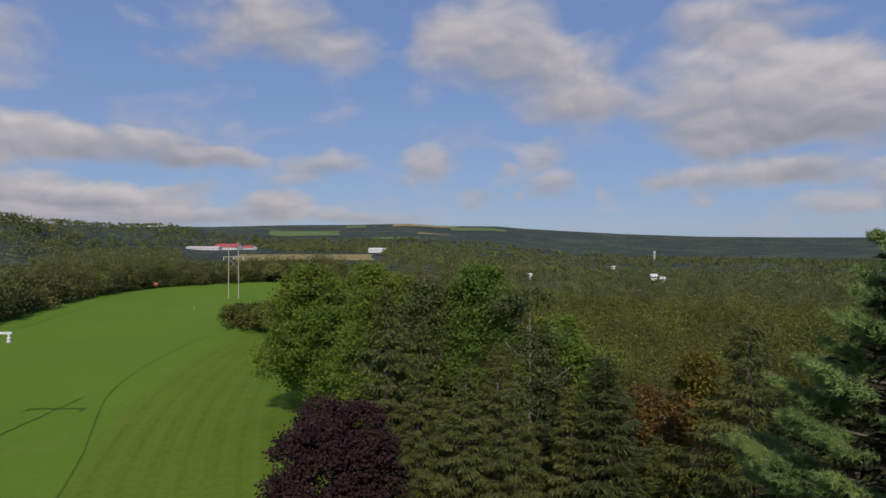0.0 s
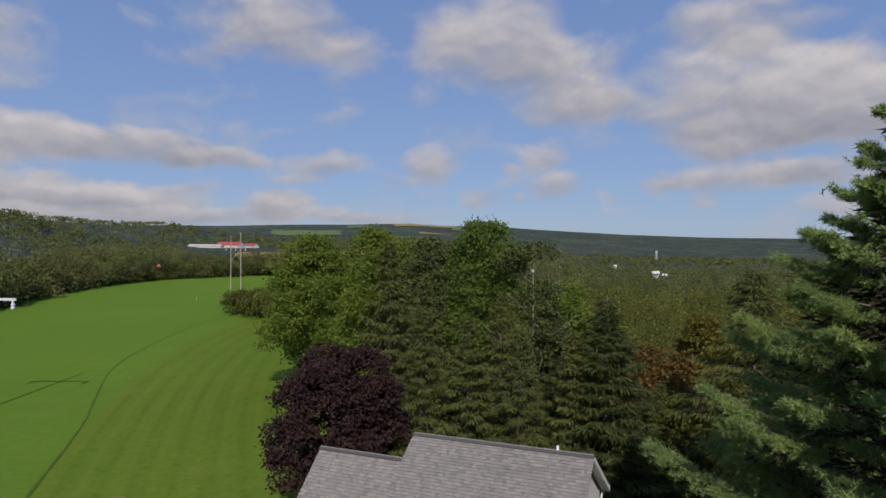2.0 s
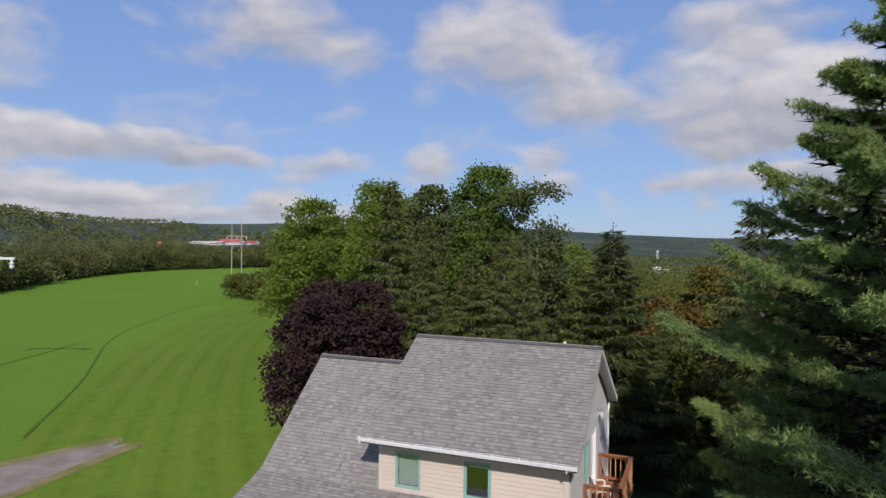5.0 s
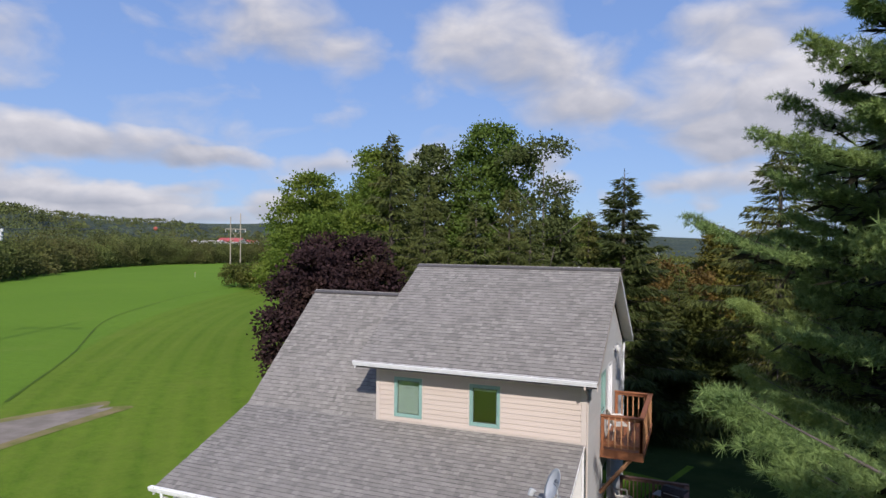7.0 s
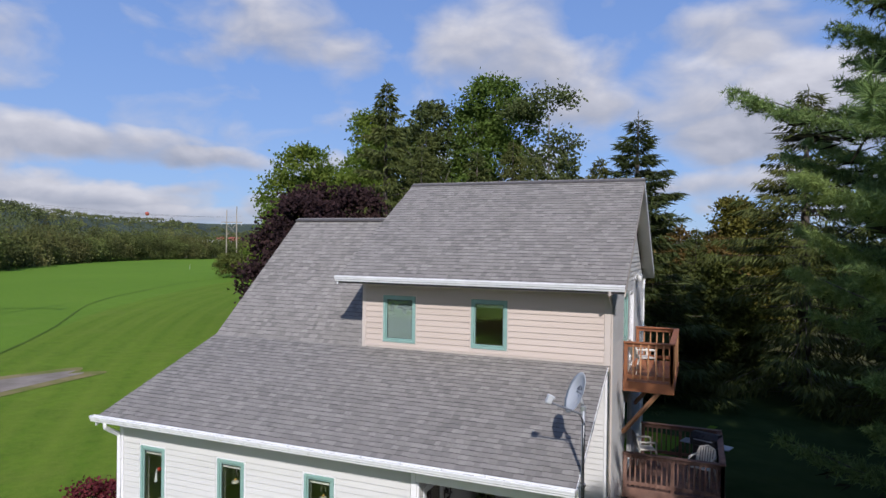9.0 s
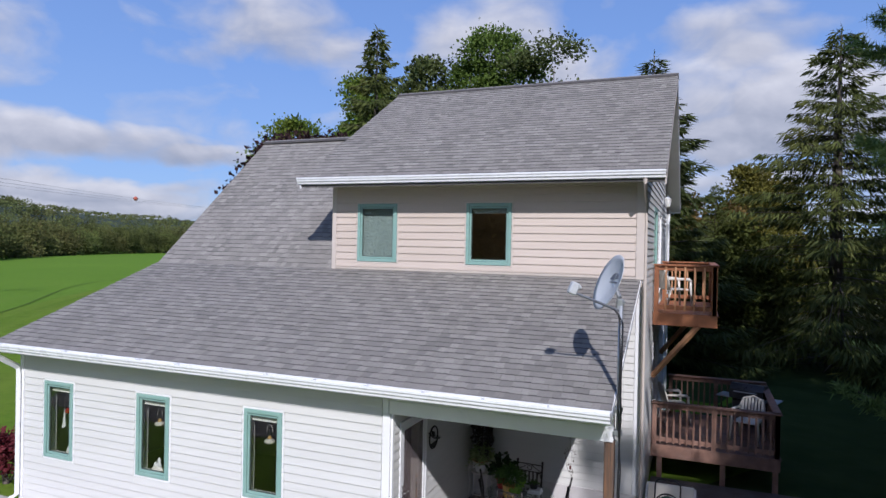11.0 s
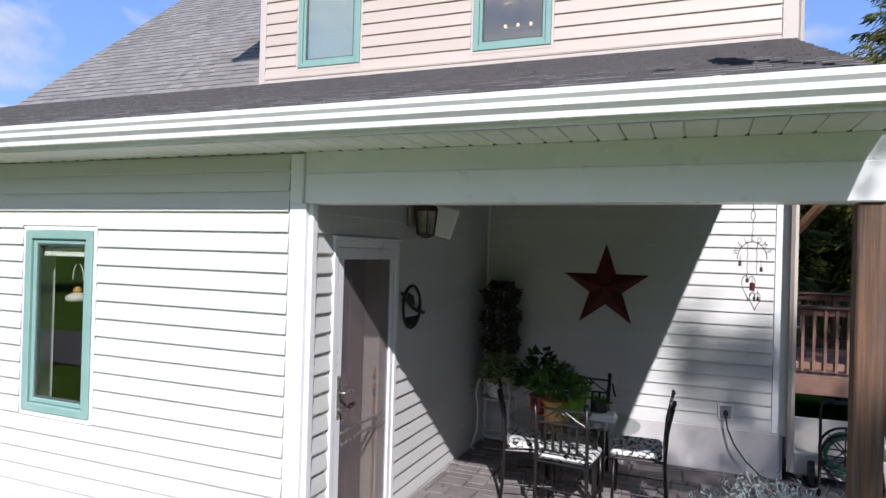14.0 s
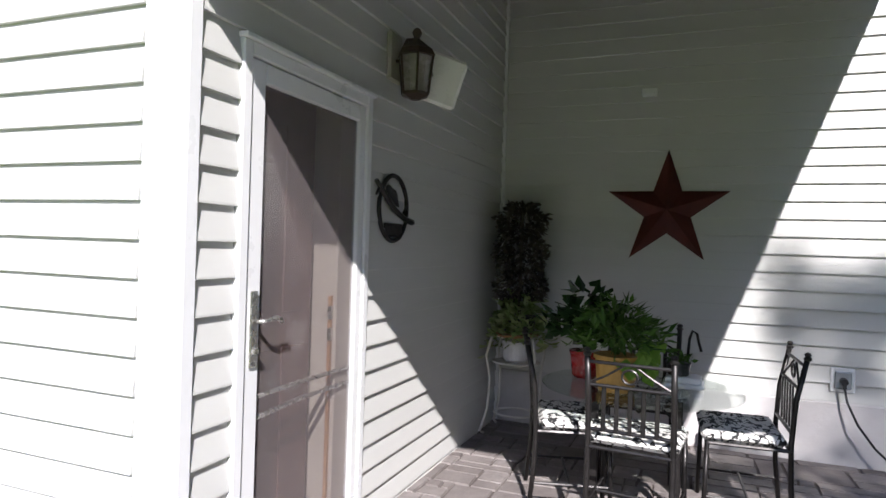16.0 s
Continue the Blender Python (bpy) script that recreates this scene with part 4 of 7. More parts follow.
# windows
def casement(x0, x1, y, z0, z1, wall, blind=False):
    """A casement: wide sage frame, inner sash, sill nose and one pane."""
    w = part("window", Shape().box((x0 - 0.028, y - 0.020, z0 - 0.032), (x0, y + 0.004, z1 + 0.030), 0.003).box((x1, y - 0.020, z0 - 0.032), (x1 + 0.028, y + 0.004, z1 + 0.030), 0.003)
             .box((x0, y - 0.020, z1), (x1, y + 0.004, z1 + 0.030), 0.003).box((x0, y - 0.022, z0 - 0.032), (x1, y + 0.004, z0), 0.003), M_TRIM if wall is wall_front else M_BEIGETRIM, wall, "casement window with sage-green frame")

    def ring(a, d, w0, c):
        sh = Shape()
        for lo, hi in (((x0 + a, d[0], z0 + a), (x0 + a + w0, d[1], z1 - a)), ((x1 - a - w0, d[0], z0 + a), (x1 - a, d[1], z1 - a)),
                       ((x0 + a + w0, d[0], z1 - a - w0), (x1 - a - w0, d[1], z1 - a)), ((x0 + a + w0, d[0], z0 + a), (x1 - a - w0, d[1], z0 + a + w0))):
            sh.box(lo, hi, c)
        return sh
    part("frame", ring(0.002, (y - 0.034, y + 0.06), 0.062, 0.007), M_GREEN, w)
    part("sash", ring(0.066, (y - 0.012, y + 0.04), 0.034, 0.006), M_GREEN, w)
    part("glazing_bead", ring(0.101, (y - 0.002, y + 0.03), 0.012, 0.003), M_GREENDARK, w)
    pane = part("pane", Shape().box((x0 + 0.105, y + 0.008, z0 + 0.105), (x1 - 0.105, y + 0.014, z1 - 0.105)), M_GLASS_LOW if wall is wall_front else M_GLASS, w)
    pane.visible_shadow = False
    if blind:
        sh = Shape()
        for i in range(int((z1 - z0 - 0.2) / 0.03)):
            z = z0 + 0.11 + i * 0.03
            sh.box((x0 + 0.09, y + 0.05, z), (x1 - 0.09, y + 0.056, z + 0.0285))
        part("blind", sh, M_BLIND, w, "closed grey-green blind behind the pane")
    else:
        part("blind_head", Shape().box((x0 + 0.09, y + 0.05, z1 - 0.19), (x1 - 0.09, y + 0.07, z1 - 0.1), 0.006), M_SOFFIT, w, "drawn-up pale slat blind")
    return w


for a, b in LOW_WIN:
    casement(a, b, 0.0, 0.795, 2.13, wall_front)
casement(*HIGH_WIN[0], DORMER_Y, 4.28, 5.43, wall_dormer, True)
casement(*HIGH_WIN[1], DORMER_Y, 4.28, 5.43, wall_dormer)


def side_opening(y0, y1, z0, z1, name, label, door):
    w = part(name, Shape().box((EAST - 0.01, y0 - 0.07, z0 - 0.04), (EAST + 0.03, y0, z1 + 0.07), 0.004).box((EAST - 0.01, y1, z0 - 0.04), (EAST + 0.03, y1 + 0.07, z1 + 0.07), 0.004)
             .box((EAST - 0.01, y0, z1), (EAST + 0.03, y1, z1 + 0.07), 0.004).box((EAST - 0.01, y0, z0 - 0.04), (EAST + 0.035, y1, z0), 0.004), M_TRIM if door else M_GREEN, wall_east, label)
    sh = Shape()
    for lo, hi in (((y0, z0), (y0 + 0.07, z1)), ((y1 - 0.07, z0), (y1, z1)), ((y0 + 0.07, z1 - 0.07), (y1 - 0.07, z1)), ((y0 + 0.07, z0), (y1 - 0.07, z0 + 0.07))):
        sh.box((EAST - 0.06, lo[0], lo[1]), (EAST - 0.012, hi[0], hi[1]), 0.004)
    part("sash", sh, M_TRIM if door else M_GREEN, w)
    pane = part("pane", Shape().box((EAST - 0.04, y0 + 0.07, z0 + 0.07), (EAST - 0.034, y1 - 0.07, z1 - 0.07)), M_GLASS, w)
    pane.visible_shadow = False


side_opening(5.95, 6.75, 4.30, 5.42, "window", "side window with sage-green frame", False)
side_opening(7.45, 8.35, 3.40, 5.42, "door", "glazed door to the balcony", True)
side_opening(6.3, 8.2, 0.62, 2.62, "door", "glazed door to the deck", True)

# storm door with the entry door behind it
door = part("storm_door_frame", Shape().box((-0.01, 0.268, 0.0), (0.034, 0.318, 2.118), 0.005).box((-0.01, 1.178, 0.0), (0.034, 1.228, 2.118), 0.005).box((-0.01, 0.318, 2.066), (0.034, 1.178, 2.118), 0.005)
            .box((-0.01, 0.262, 2.118), (0.05, 1.236, 2.138), 0.004).box((-0.10, 0.30, -0.02), (0.05, 1.20, 0.012), 0.004), M_TRIM, wall_porch_side, "white storm door with an insect screen, closed")
part("leaf", Shape().box((-0.006, 0.322, 0.02), (0.026, 0.405, 2.062), 0.006).box((-0.006, 1.115, 0.02), (0.026, 1.174, 2.062), 0.006).box((-0.006, 0.405, 1.985), (0.026, 1.115, 2.062), 0.006)
     .box((-0.006, 0.405, 0.02), (0.026, 1.115, 0.14), 0.006), M_TRIM, door)
part("screen", Shape().box((0.006, 0.405, 0.14), (0.009, 1.115, 1.985)), M_SCREEN, door)
part("handle_plate", Shape().box((0.026, 0.342, 0.94), (0.036, 0.382, 1.22), 0.004), M_CHROME, door)
part("handle", Shape().tube([(0.036, 0.362, 1.11), (0.075, 0.362, 1.112), (0.082, 0.375, 1.114), (0.082, 0.43, 1.12), (0.078, 0.465, 1.11), (0.07, 0.48, 1.10)], 0.0085, 8), M_CHROME, door, smooth=True)
part("lock", Shape().tube([(0.036, 0.362, 1.0), (0.05, 0.362, 1.0)], 0.014, 10), M_CHROME, door)
part("jamb", Shape().box((-0.18, 0.335, 0.0), (-0.012, 0.36, 2.06)).box((-0.18, 1.012, 0.0), (-0.012, 1.165, 2.06), 0.004).box((-0.18, 0.36, 2.03), (-0.012, 1.04, 2.06)), M_BEIGETRIM, door)
part("entry_door", Shape().box((-0.165, 0.36, 0.01), (-0.12, 0.965, 2.03), 0.004).box((-0.12, 0.44, 0.25), (-0.112, 0.66, 0.95), 0.006).box((-0.12, 0.74, 0.25), (-0.112, 0.93, 0.95), 0.006)
     .box((-0.12, 0.44, 1.1), (-0.112, 0.66, 1.9), 0.006).box((-0.12, 0.74, 1.1), (-0.112, 0.93, 1.9), 0.006), M_DOORWOOD, door, "dark reddish-brown panelled entry door")
part("door_stop", Shape().box((-0.046, 0.992, 0.0), (-0.03, 1.011, 1.16), 0.002), M_DECKPALE, door, "bare orange wood along the jamb")
for z in (0.985, 1.085):
    part("strike_plate", Shape().box((-0.036, 0.972, z - 0.03), (-0.026, 1.012, z + 0.03), 0.002), M_CHROME, door)
for z, dip in ((0.818, 0.0), (0.748, 0.012)):
    part("push_bar", Shape().tube([(0.0, 0.40, z - dip), (-0.006, 0.75, z), (-0.004, 1.12, z - 0.004)], 0.011, 8), M_CHROME, door, "pale push bar across the screen", smooth=True)
part("knob", Shape().turned([(0.008, 0.0), (0.010, 0.02), (0.024, 0.035), (0.022, 0.055), (0.005, 0.06)], 12, Matrix.Translation((-0.112, 0.42, 1.42)) @ Matrix.Rotation(math.pi / 2, 4, "Y")), M_CHROME, door, smooth=True)

# porch post
post = single("porch_post", Shape().box((2.85, 0.01, 0.0), (2.968, 0.13, 2.322), 0.008), M_POST, "weathered brown wooden porch post", "post")


# shingles
def shingle_tabs(rng, x0, x1, y0, y1, fn, course=0.142, keep=None):
    """Corner points of the tabs of one roof face: boxes that overlap the course below, thicker at their butts."""
    slope = math.hypot(1, (fn(y0 + 0.5) - fn(y0 + 0.4)) / 0.1)
    dy, y, out, row = course / slope, y0, [], 0
    while y < y1 - 0.02:
        x = x0 - rng.uniform(0, 0.2)
        top = min(y + dy * 1.25, y1)
        while x < x1:
            w = rng.choice([0.10, 0.13, 0.16, 0.19, 0.23], p=[0.14, 0.26, 0.30, 0.20, 0.10])
            a, b = max(x, x0), min(x + w, x1)
            if b - a > 0.015 and (keep is None or keep((a + b) / 2, y)):
                thick = 0.005 + 0.0035 * (rng.random() < 0.5) + rng.uniform(0, 0.001)
                out.append((a + 0.0015, b - 0.0015, y + rng.choice([-0.005, 0.0, 0.006]) + rng.uniform(-0.0015, 0.0015), top, thick))
            x += w
        y += dy
        row += 1
    return out


def tab_shape(a, b, y, top, thick, fn):
    z0, z1 = fn(y), fn(top)
    return [(a, y, z0 - 0.010), (b, y, z0 - 0.010), (a, y, z0 + thick), (b, y, z0 + thick), (a, top, z1 - 0.006), (b, top, z1 - 0.006), (a, top, z1 - 0.016), (b, top, z1 - 0.016)]


TAB_FACES = [(0, 1, 3, 2), (2, 3, 5, 4), (4, 5, 7, 6), (0, 6, 7, 1), (0, 2, 4, 6), (1, 7, 5, 3)]


def joined_tabs(name, tabs, fn, parent):
    v = np.array([tab_shape(*t, fn) for t in tabs]).reshape(-1, 3)
    f = (np.array(TAB_FACES)[None] + 8 * np.arange(len(tabs))[:, None, None]).reshape(-1, 4)
    ob = part(name, quads(name, v, f, M_SHINGLE), M_SHINGLE, parent, "weathered grey asphalt shingles")
    # the lower edges are coloured dark to paint a shadow line under each tab
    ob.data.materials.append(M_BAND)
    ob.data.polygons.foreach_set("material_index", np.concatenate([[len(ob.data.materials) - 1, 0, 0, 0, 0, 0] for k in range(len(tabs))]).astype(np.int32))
    return tagged(ob, kind="stuff")


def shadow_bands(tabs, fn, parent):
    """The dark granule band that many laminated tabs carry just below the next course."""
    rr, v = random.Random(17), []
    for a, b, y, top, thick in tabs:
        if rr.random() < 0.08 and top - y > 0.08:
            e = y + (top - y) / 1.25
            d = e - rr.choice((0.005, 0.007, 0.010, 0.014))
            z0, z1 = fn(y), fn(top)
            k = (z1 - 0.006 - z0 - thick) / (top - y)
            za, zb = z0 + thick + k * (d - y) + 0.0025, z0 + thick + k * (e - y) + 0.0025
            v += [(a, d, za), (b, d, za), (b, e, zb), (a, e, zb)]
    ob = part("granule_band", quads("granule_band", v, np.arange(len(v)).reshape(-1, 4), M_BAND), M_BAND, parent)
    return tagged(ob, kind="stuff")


rng = np.random.default_rng(7)
low_tabs = shingle_tabs(rng, -7.68, LOW_E + 0.02, -0.46, 3.39, low_roof)


def nearest(t):
    return t[0] > 0.6 and t[2] < 0.85


steep_tabs = shingle_tabs(rng, -7.68, -2.95, 3.38, 7.2, steep_roof, keep=lambda x, y: x < DORMER_W or high_roof(y) < steep_roof(y) + 0.3)
high_tabs = shingle_tabs(rng, -3.47, 3.38, 2.77, 7.2, high_roof)
joined_tabs("shingles", [t for t in low_tabs if not nearest(t)], low_roof, roof_low)
joined_tabs("shingles", steep_tabs, steep_roof, roof_steep)
joined_tabs("shingles", high_tabs, high_roof, roof_high)
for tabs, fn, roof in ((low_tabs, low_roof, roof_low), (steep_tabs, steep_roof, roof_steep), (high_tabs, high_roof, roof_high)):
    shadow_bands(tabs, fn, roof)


def cap_row(x0, x1, z, parent):
    x = x0
    while x < x1:
        e = min(x + 0.16, x1)
        part("ridge_cap", Shape().add([(x, 7.25, z + 0.03), (e, 7.25, z + 0.022), (x, 7.12, z - 0.055), (e, 7.12, z - 0.062), (x, 7.38, z - 0.055), (e, 7.38, z - 0.062)], [(0, 1, 3, 2), (0, 4, 5, 1)]), M_SHINGLE_NEAR, parent)
        x += 0.145


def ridge_vent(x0, x1, z, parent):
    """A low dark vent along the ridge under the cap shingles."""
    part("ridge_vent", Shape().loft([(7.09, z - 0.085), (7.09, z - 0.045), (7.25, z + 0.018), (7.41, z - 0.045), (7.41, z - 0.085)], x0, x1, "x"), M_BAND, parent)


ridge_vent(-7.68, -2.95, 7.49, roof_steep)
ridge_vent(-3.47, 3.38, 8.545, roof_high)
cap_row(-7.68, -2.95, 7.49, roof_steep)
cap_row(-3.47, 3.38, 8.545, roof_high)
part("vent_pipe", Shape().tube([(2.0, 7.75, 8.1), (2.0, 7.75, 8.56)], 0.045, 12), M_GUTTER, house, smooth=True)

# ---- trees ----
def trunk_shape(h, r, limbs, rng, lean=0.3, first=0.3):
    """A tapered trunk with limbs that fork once."""
    sh = Shape()
    bend = [rng.uniform(-lean, lean) for _ in range(4)]
    axis = [(bend[0] * math.sin(t * 2.2) + 0.0, bend[1] * math.sin(t * 2.7), h * t) for t in (0, 0.1, 0.25, 0.45, 0.65, 0.85, 1.0)]
    sh.tube(axis, [r * 1.35, r, r * 0.85, r * 0.66, r * 0.45, r * 0.24, 0.02], 10)
    for i in range(limbs):
        t = first + (0.92 - first) * i / max(limbs - 1, 1)
        a = i * 2.4 + rng.uniform(-0.4, 0.4)
        L = h * 0.42 * (1.15 - t)
        b = Vector((bend[0] * math.sin(t * 2.2), bend[1] * math.sin(t * 2.7), h * t))
        d = Vector((math.cos(a), math.sin(a), 0))
        e = b + d * L + Vector((0, 0, L * 0.6))
        m = b + d * L * 0.5 + Vector((0, 0, L * 0.18))
        sh.tube([b, m, e], [r * 0.42 * (1.2 - t), r * 0.26 * (1.2 - t), 0.015], 6)
        for k in (-1, 1):
            g = Vector((math.cos(a + 0.7 * k), math.sin(a + 0.7 * k), 0.4))
            sh.tube([m, m + g * L * 0.5], [r * 0.18 * (1.2 - t), 0.01], 5)
    return sh


def crown(rng, lobes, clumps, leaves, spread, size, droop=0.25):
    """Leaves in clumps over the skins of overlapping lobes (x, y, z, rx, rz)."""
    L = np.array(lobes, dtype=float)
    weight = L[:, 3] ** 2
    pick = rng.choice(len(L), clumps, p=weight / weight.sum())
    d = scatter_dir(rng, clumps)
    d[:, 2] = np.where(d[:, 2] < -0.55, -d[:, 2], d[:, 2])
    rad = np.clip(rng.normal(0.93, 0.13, clumps), 0.45, 1.16)[:, None]
    c = L[pick, :3] + d * rad * np.stack([L[pick, 3], L[pick, 3], L[pick, 4]], -1)
    inside = np.zeros(clumps, bool)
    for k in range(len(L)):
        q = (c - L[k, :3]) / np.array([L[k, 3], L[k, 3], L[k, 4]])
        inside |= (np.linalg.norm(q, axis=1) < 0.72) & (pick != k)
    c, d = c[~inside], d[~inside]
    n = len(c) * leaves
    base = np.repeat(c, leaves, 0) + rng.normal(size=(n, 3)) * np.array([spread, spread, spread * 0.6])
    out = np.repeat(d, leaves, 0)
    way = unit(out * 0.8 + rng.normal(size=(n, 3)) * 0.7 + np.array([0, 0, -droop]))
    s = size * rng.uniform(0.6, 1.25, n)
    return blades(base, way, unit(np.cross(way, out + rng.normal(size=(n, 3)) * 0.9)), s, s * 0.8)


def leafy_tree(name, x, y, h, lobes, clumps, leaves, spread, size, mat, label, seed, r=0.25, bark=None, limbs=9, first=0.3, ground=None):
    rng, rr = np.random.default_rng(seed), random.Random(seed)
    z = float(land(x, y)) if ground is None else ground
    t = thing(name, label, "tree", (x, y, z - 0.05))
    part("trunk", trunk_shape(h * 0.9, r, limbs, rr, first=first), bark or M_BARK, t, smooth=True)
    v, f = crown(rng, lobes, clumps, leaves, spread, size)
    part("crown", quads("crown", v, f, mat), mat, t)
    return t


def random_lobes(rng, h, base, radius, n, top=0.8):
    """Lobes that fill a rounded crown from base to h."""
    out = []
    for i in range(n):
        t = (i + 0.5) / n
        z = base + (h - base) * (0.12 + 0.80 * t)
        env = radius * math.sqrt(max(0.08, 1 - ((t - 0.38) / 0.72) ** 2))
        a = i * 2.4 + rng.uniform(-0.5, 0.5)
        rl = radius * rng.uniform(0.34, 0.5) * (1.0 - 0.3 * t)
        q = max(env - rl * 0.8, 0)
        out.append((q * math.cos(a), q * math.sin(a), min(z, h - rl * 0.8), rl, rl * rng.uniform(0.75, 1.0)))
    out.append((0, 0, (h + base) / 2, radius * 0.62, (h - base) * 0.36))
    return out


def spruce_meshes(seed, h=15.0, r=3.6, mat=None, density=1.0, droop=0.5, broad=1.12, lift=0.0):
    """A spruce's trunk, and its sweeping branches hung with needle sprays."""
    rng = np.random.default_rng(seed)
    tr = Shape()
    tr.tube([(0, 0, 0), (0.02, 0.03, h * 0.3), (-0.03, 0.02, h * 0.7), (0, 0, h)], [0.26, 0.2, 0.10, 0.012], 9)
    C, D, S, LEN, WID = [], [], [], [], []
    z, k = 0.5, 0
    while z < h - 0.15:
        t = z / h
        for i in range(int(rng.integers(5, 8))):
            a = k * 2.39996 + rng.uniform(-0.35, 0.35)
            k += 1
            zb = z + rng.uniform(-0.28, 0.28) * min(1.0, (h - z) / 2)
            L = (r * 1.15 * (1 - t) ** 0.92 + 0.12) * rng.uniform(0.42, 1.15)
            d = np.array([math.cos(a), math.sin(a), 0])
            side = np.array([-math.sin(a), math.cos(a), 0])
            n = max(6, int(L * 26 * density))
            s = np.sqrt(rng.uniform(0.04, 1, n))
            rise = lift + 0.35 * t
            sag = -droop * L * (s ** 1.5) * (1 - t) * 0.55 + rise * L * s + 0.10 * L * np.clip(s - 0.75, 0, 1) * 4 * (1 - t)
            spine = d * (s * L)[:, None] + np.array([0, 0, zb]) + np.array([0, 0, 1.0]) * sag[:, None]
            half = (0.30 * L * (1 - s * 0.8) + 0.06)[:, None]
            off = rng.uniform(-1, 1, n)[:, None]
            c = spine + side * off * half + rng.normal(size=(n, 3)) * 0.04
            hang = rng.uniform(0.3, 1.2, n)[:, None] * droop * 3.0 * (1 - 0.7 * t)
            C.append(c)
            D.append(d * 0.55 + side * off * 0.7 - np.array([0, 0, 1.0]) * hang + rng.normal(size=(n, 3)) * 0.22)
            S.append(rng.normal(size=(n, 3)) + d * 0.3)
            LEN.append(rng.uniform(0.26, 0.74, n) * (1.0 - 0.45 * t))
            WID.append(rng.uniform(0.05, 0.115, n) * broad)
            if L > 0.9:
                e = d * L * 0.9
                tr.tube([(0, 0, zb), tuple(e * 0.5 + np.array([0, 0, zb - droop * L * 0.15 * (1 - t) + rise * L * 0.5])), tuple(e + np.array([0, 0, zb - droop * L * 0.45 * (1 - t) + rise * L]))], [0.028, 0.018, 0.006], 4)
        z += rng.uniform(0.30, 0.52) * (1 - 0.35 * t)
    # leader
    C.append(np.array([[0, 0, h - 0.1 * i] for i in range(7)])), D.append(rng.normal(size=(7, 3)) * 0.5 + np.array([0, 0, 1.0]))
    S.append(rng.normal(size=(7, 3))), LEN.append(np.full(7, 0.3)), WID.append(np.full(7, 0.06))
    v, f = blades(np.concatenate(C), np.concatenate(D), np.concatenate(S), np.concatenate(LEN), np.concatenate(WID), 0.12)
    return tr.mesh("trunk", True), quads("branches", v, f, mat)


SPRUCE_LABEL = "tall dark Norway spruce with drooping branches"


def spruce(trunk, branches, x, y, scale=1.0, wide=1.0, turn=0.0, label=SPRUCE_LABEL, group="spruces behind the house"):
    t = thing("spruce", label, "tree", group=group)
    part("trunk", trunk, M_BARK, t)
    part("foliage", branches, branches.materials[0], t)
    t.matrix_world = pose(x, y, float(land(x, y)) - 0.05, 0, 0, turn) @ Matrix.Diagonal((scale * wide, scale * wide, scale, 1))
    return t


SP_A = spruce_meshes(3, 15, 3.5, M_SPRUCE, 1.6)
SP_B = spruce_meshes(4, 15, 4.1, M_SPRUCE, 2.1, 0.62, 0.68)
SP_C = spruce_meshes(5, 14, 2.9, M_SPRUCE_BLUE, 3.0, 0.30, 0.78, 0.03)
SP_D = spruce_meshes(6, 15, 4.2, M_SPRUCE, 0.9, 0.62, 2.2)
for M, x, y, h, wd, turn in ((SP_A, -12.1, 22.2, 16.5, 1.0, 0), (SP_C, 1.95, 21.2, 13.45, 1.4, 30), (SP_C, -2.65, 27.5, 13.45, 1.05, 100), (SP_B, 9.6, 25.0, 15.1, 1.5, 60), 
                             (SP_B, -9.3, 21.0, 12.6, 1.0, 10), (SP_A, -6.0, 20.6, 12.0, 1.15, 140), (SP_B, -2.8, 20.2, 11.6, 1.1, 250), (SP_A, 0.2, 20.8, 11.4, 1.1, 320), (SP_B, 4.6, 24.5, 8.2, 1.15, 80),
                             (SP_A, -10.9, 25.2, 14.2, 1.0, 33), (SP_B, -5.2, 24.6, 13.2, 1.0, 77), (SP_A, 13.5, 20.0, 15.5, 1.1, 15), (SP_B, 17.5, 16.5, 15.0, 1.1, 190), (SP_A, 14.5, 12.5, 13.0, 1.1, 240)):
    spruce(*M, x, y, h / (14.0 if M is SP_C else 15.0), wd, turn)

rr = random.Random(9)
leafy_tree("maple_tree", -31.2, 47.8, 17.4, random_lobes(rr, 17.2, 1.0, 8.4, 17), 2000, 38, 0.46, 0.29, M_MAPLE, "large light green maple in full leaf behind the plum tree", 11, 0.38)
leafy_tree("maple_tree", -18.6, 35.5, 18.3, random_lobes(rr, 18.2, 2.0, 4.6, 13), 1000, 36, 0.38, 0.24, M_MAPLE, "light green maple in full leaf beside the large one", 12, 0.3)
leafy_tree("plum_tree", -12.9, 17.2, 9.9, random_lobes(rr, 9.95, 1.0, 3.75, 18), 1500, 26, 0.26, 0.23, M_PLUM, "round dark purple-leaved tree beside the lawn", 13, 0.2, first=0.2)
leafy_tree("deciduous_tree", -7.8, 28.7, 17.8, [(0, 0, 16.4, 1.7, 1.4), (-1.6, 0.4, 15.2, 1.2, 1.0), (1.5, -.3, 14.8, 1.5, 1.4), (-0.6, 0.2, 13.4, 2.0, 1.9), (0.9, 0, 12.2, 2.0, 1.8), (-0.9, 0, 10.3, 2.1, 2.0), (0.8, 0, 8.2, 2.2, 2.0), (0, 0, 5.6, 2.2, 2.2)],
           950, 38, 0.32, 0.21, M_LIME, "tall bright green tree overgrown with vine", 14, 0.26)
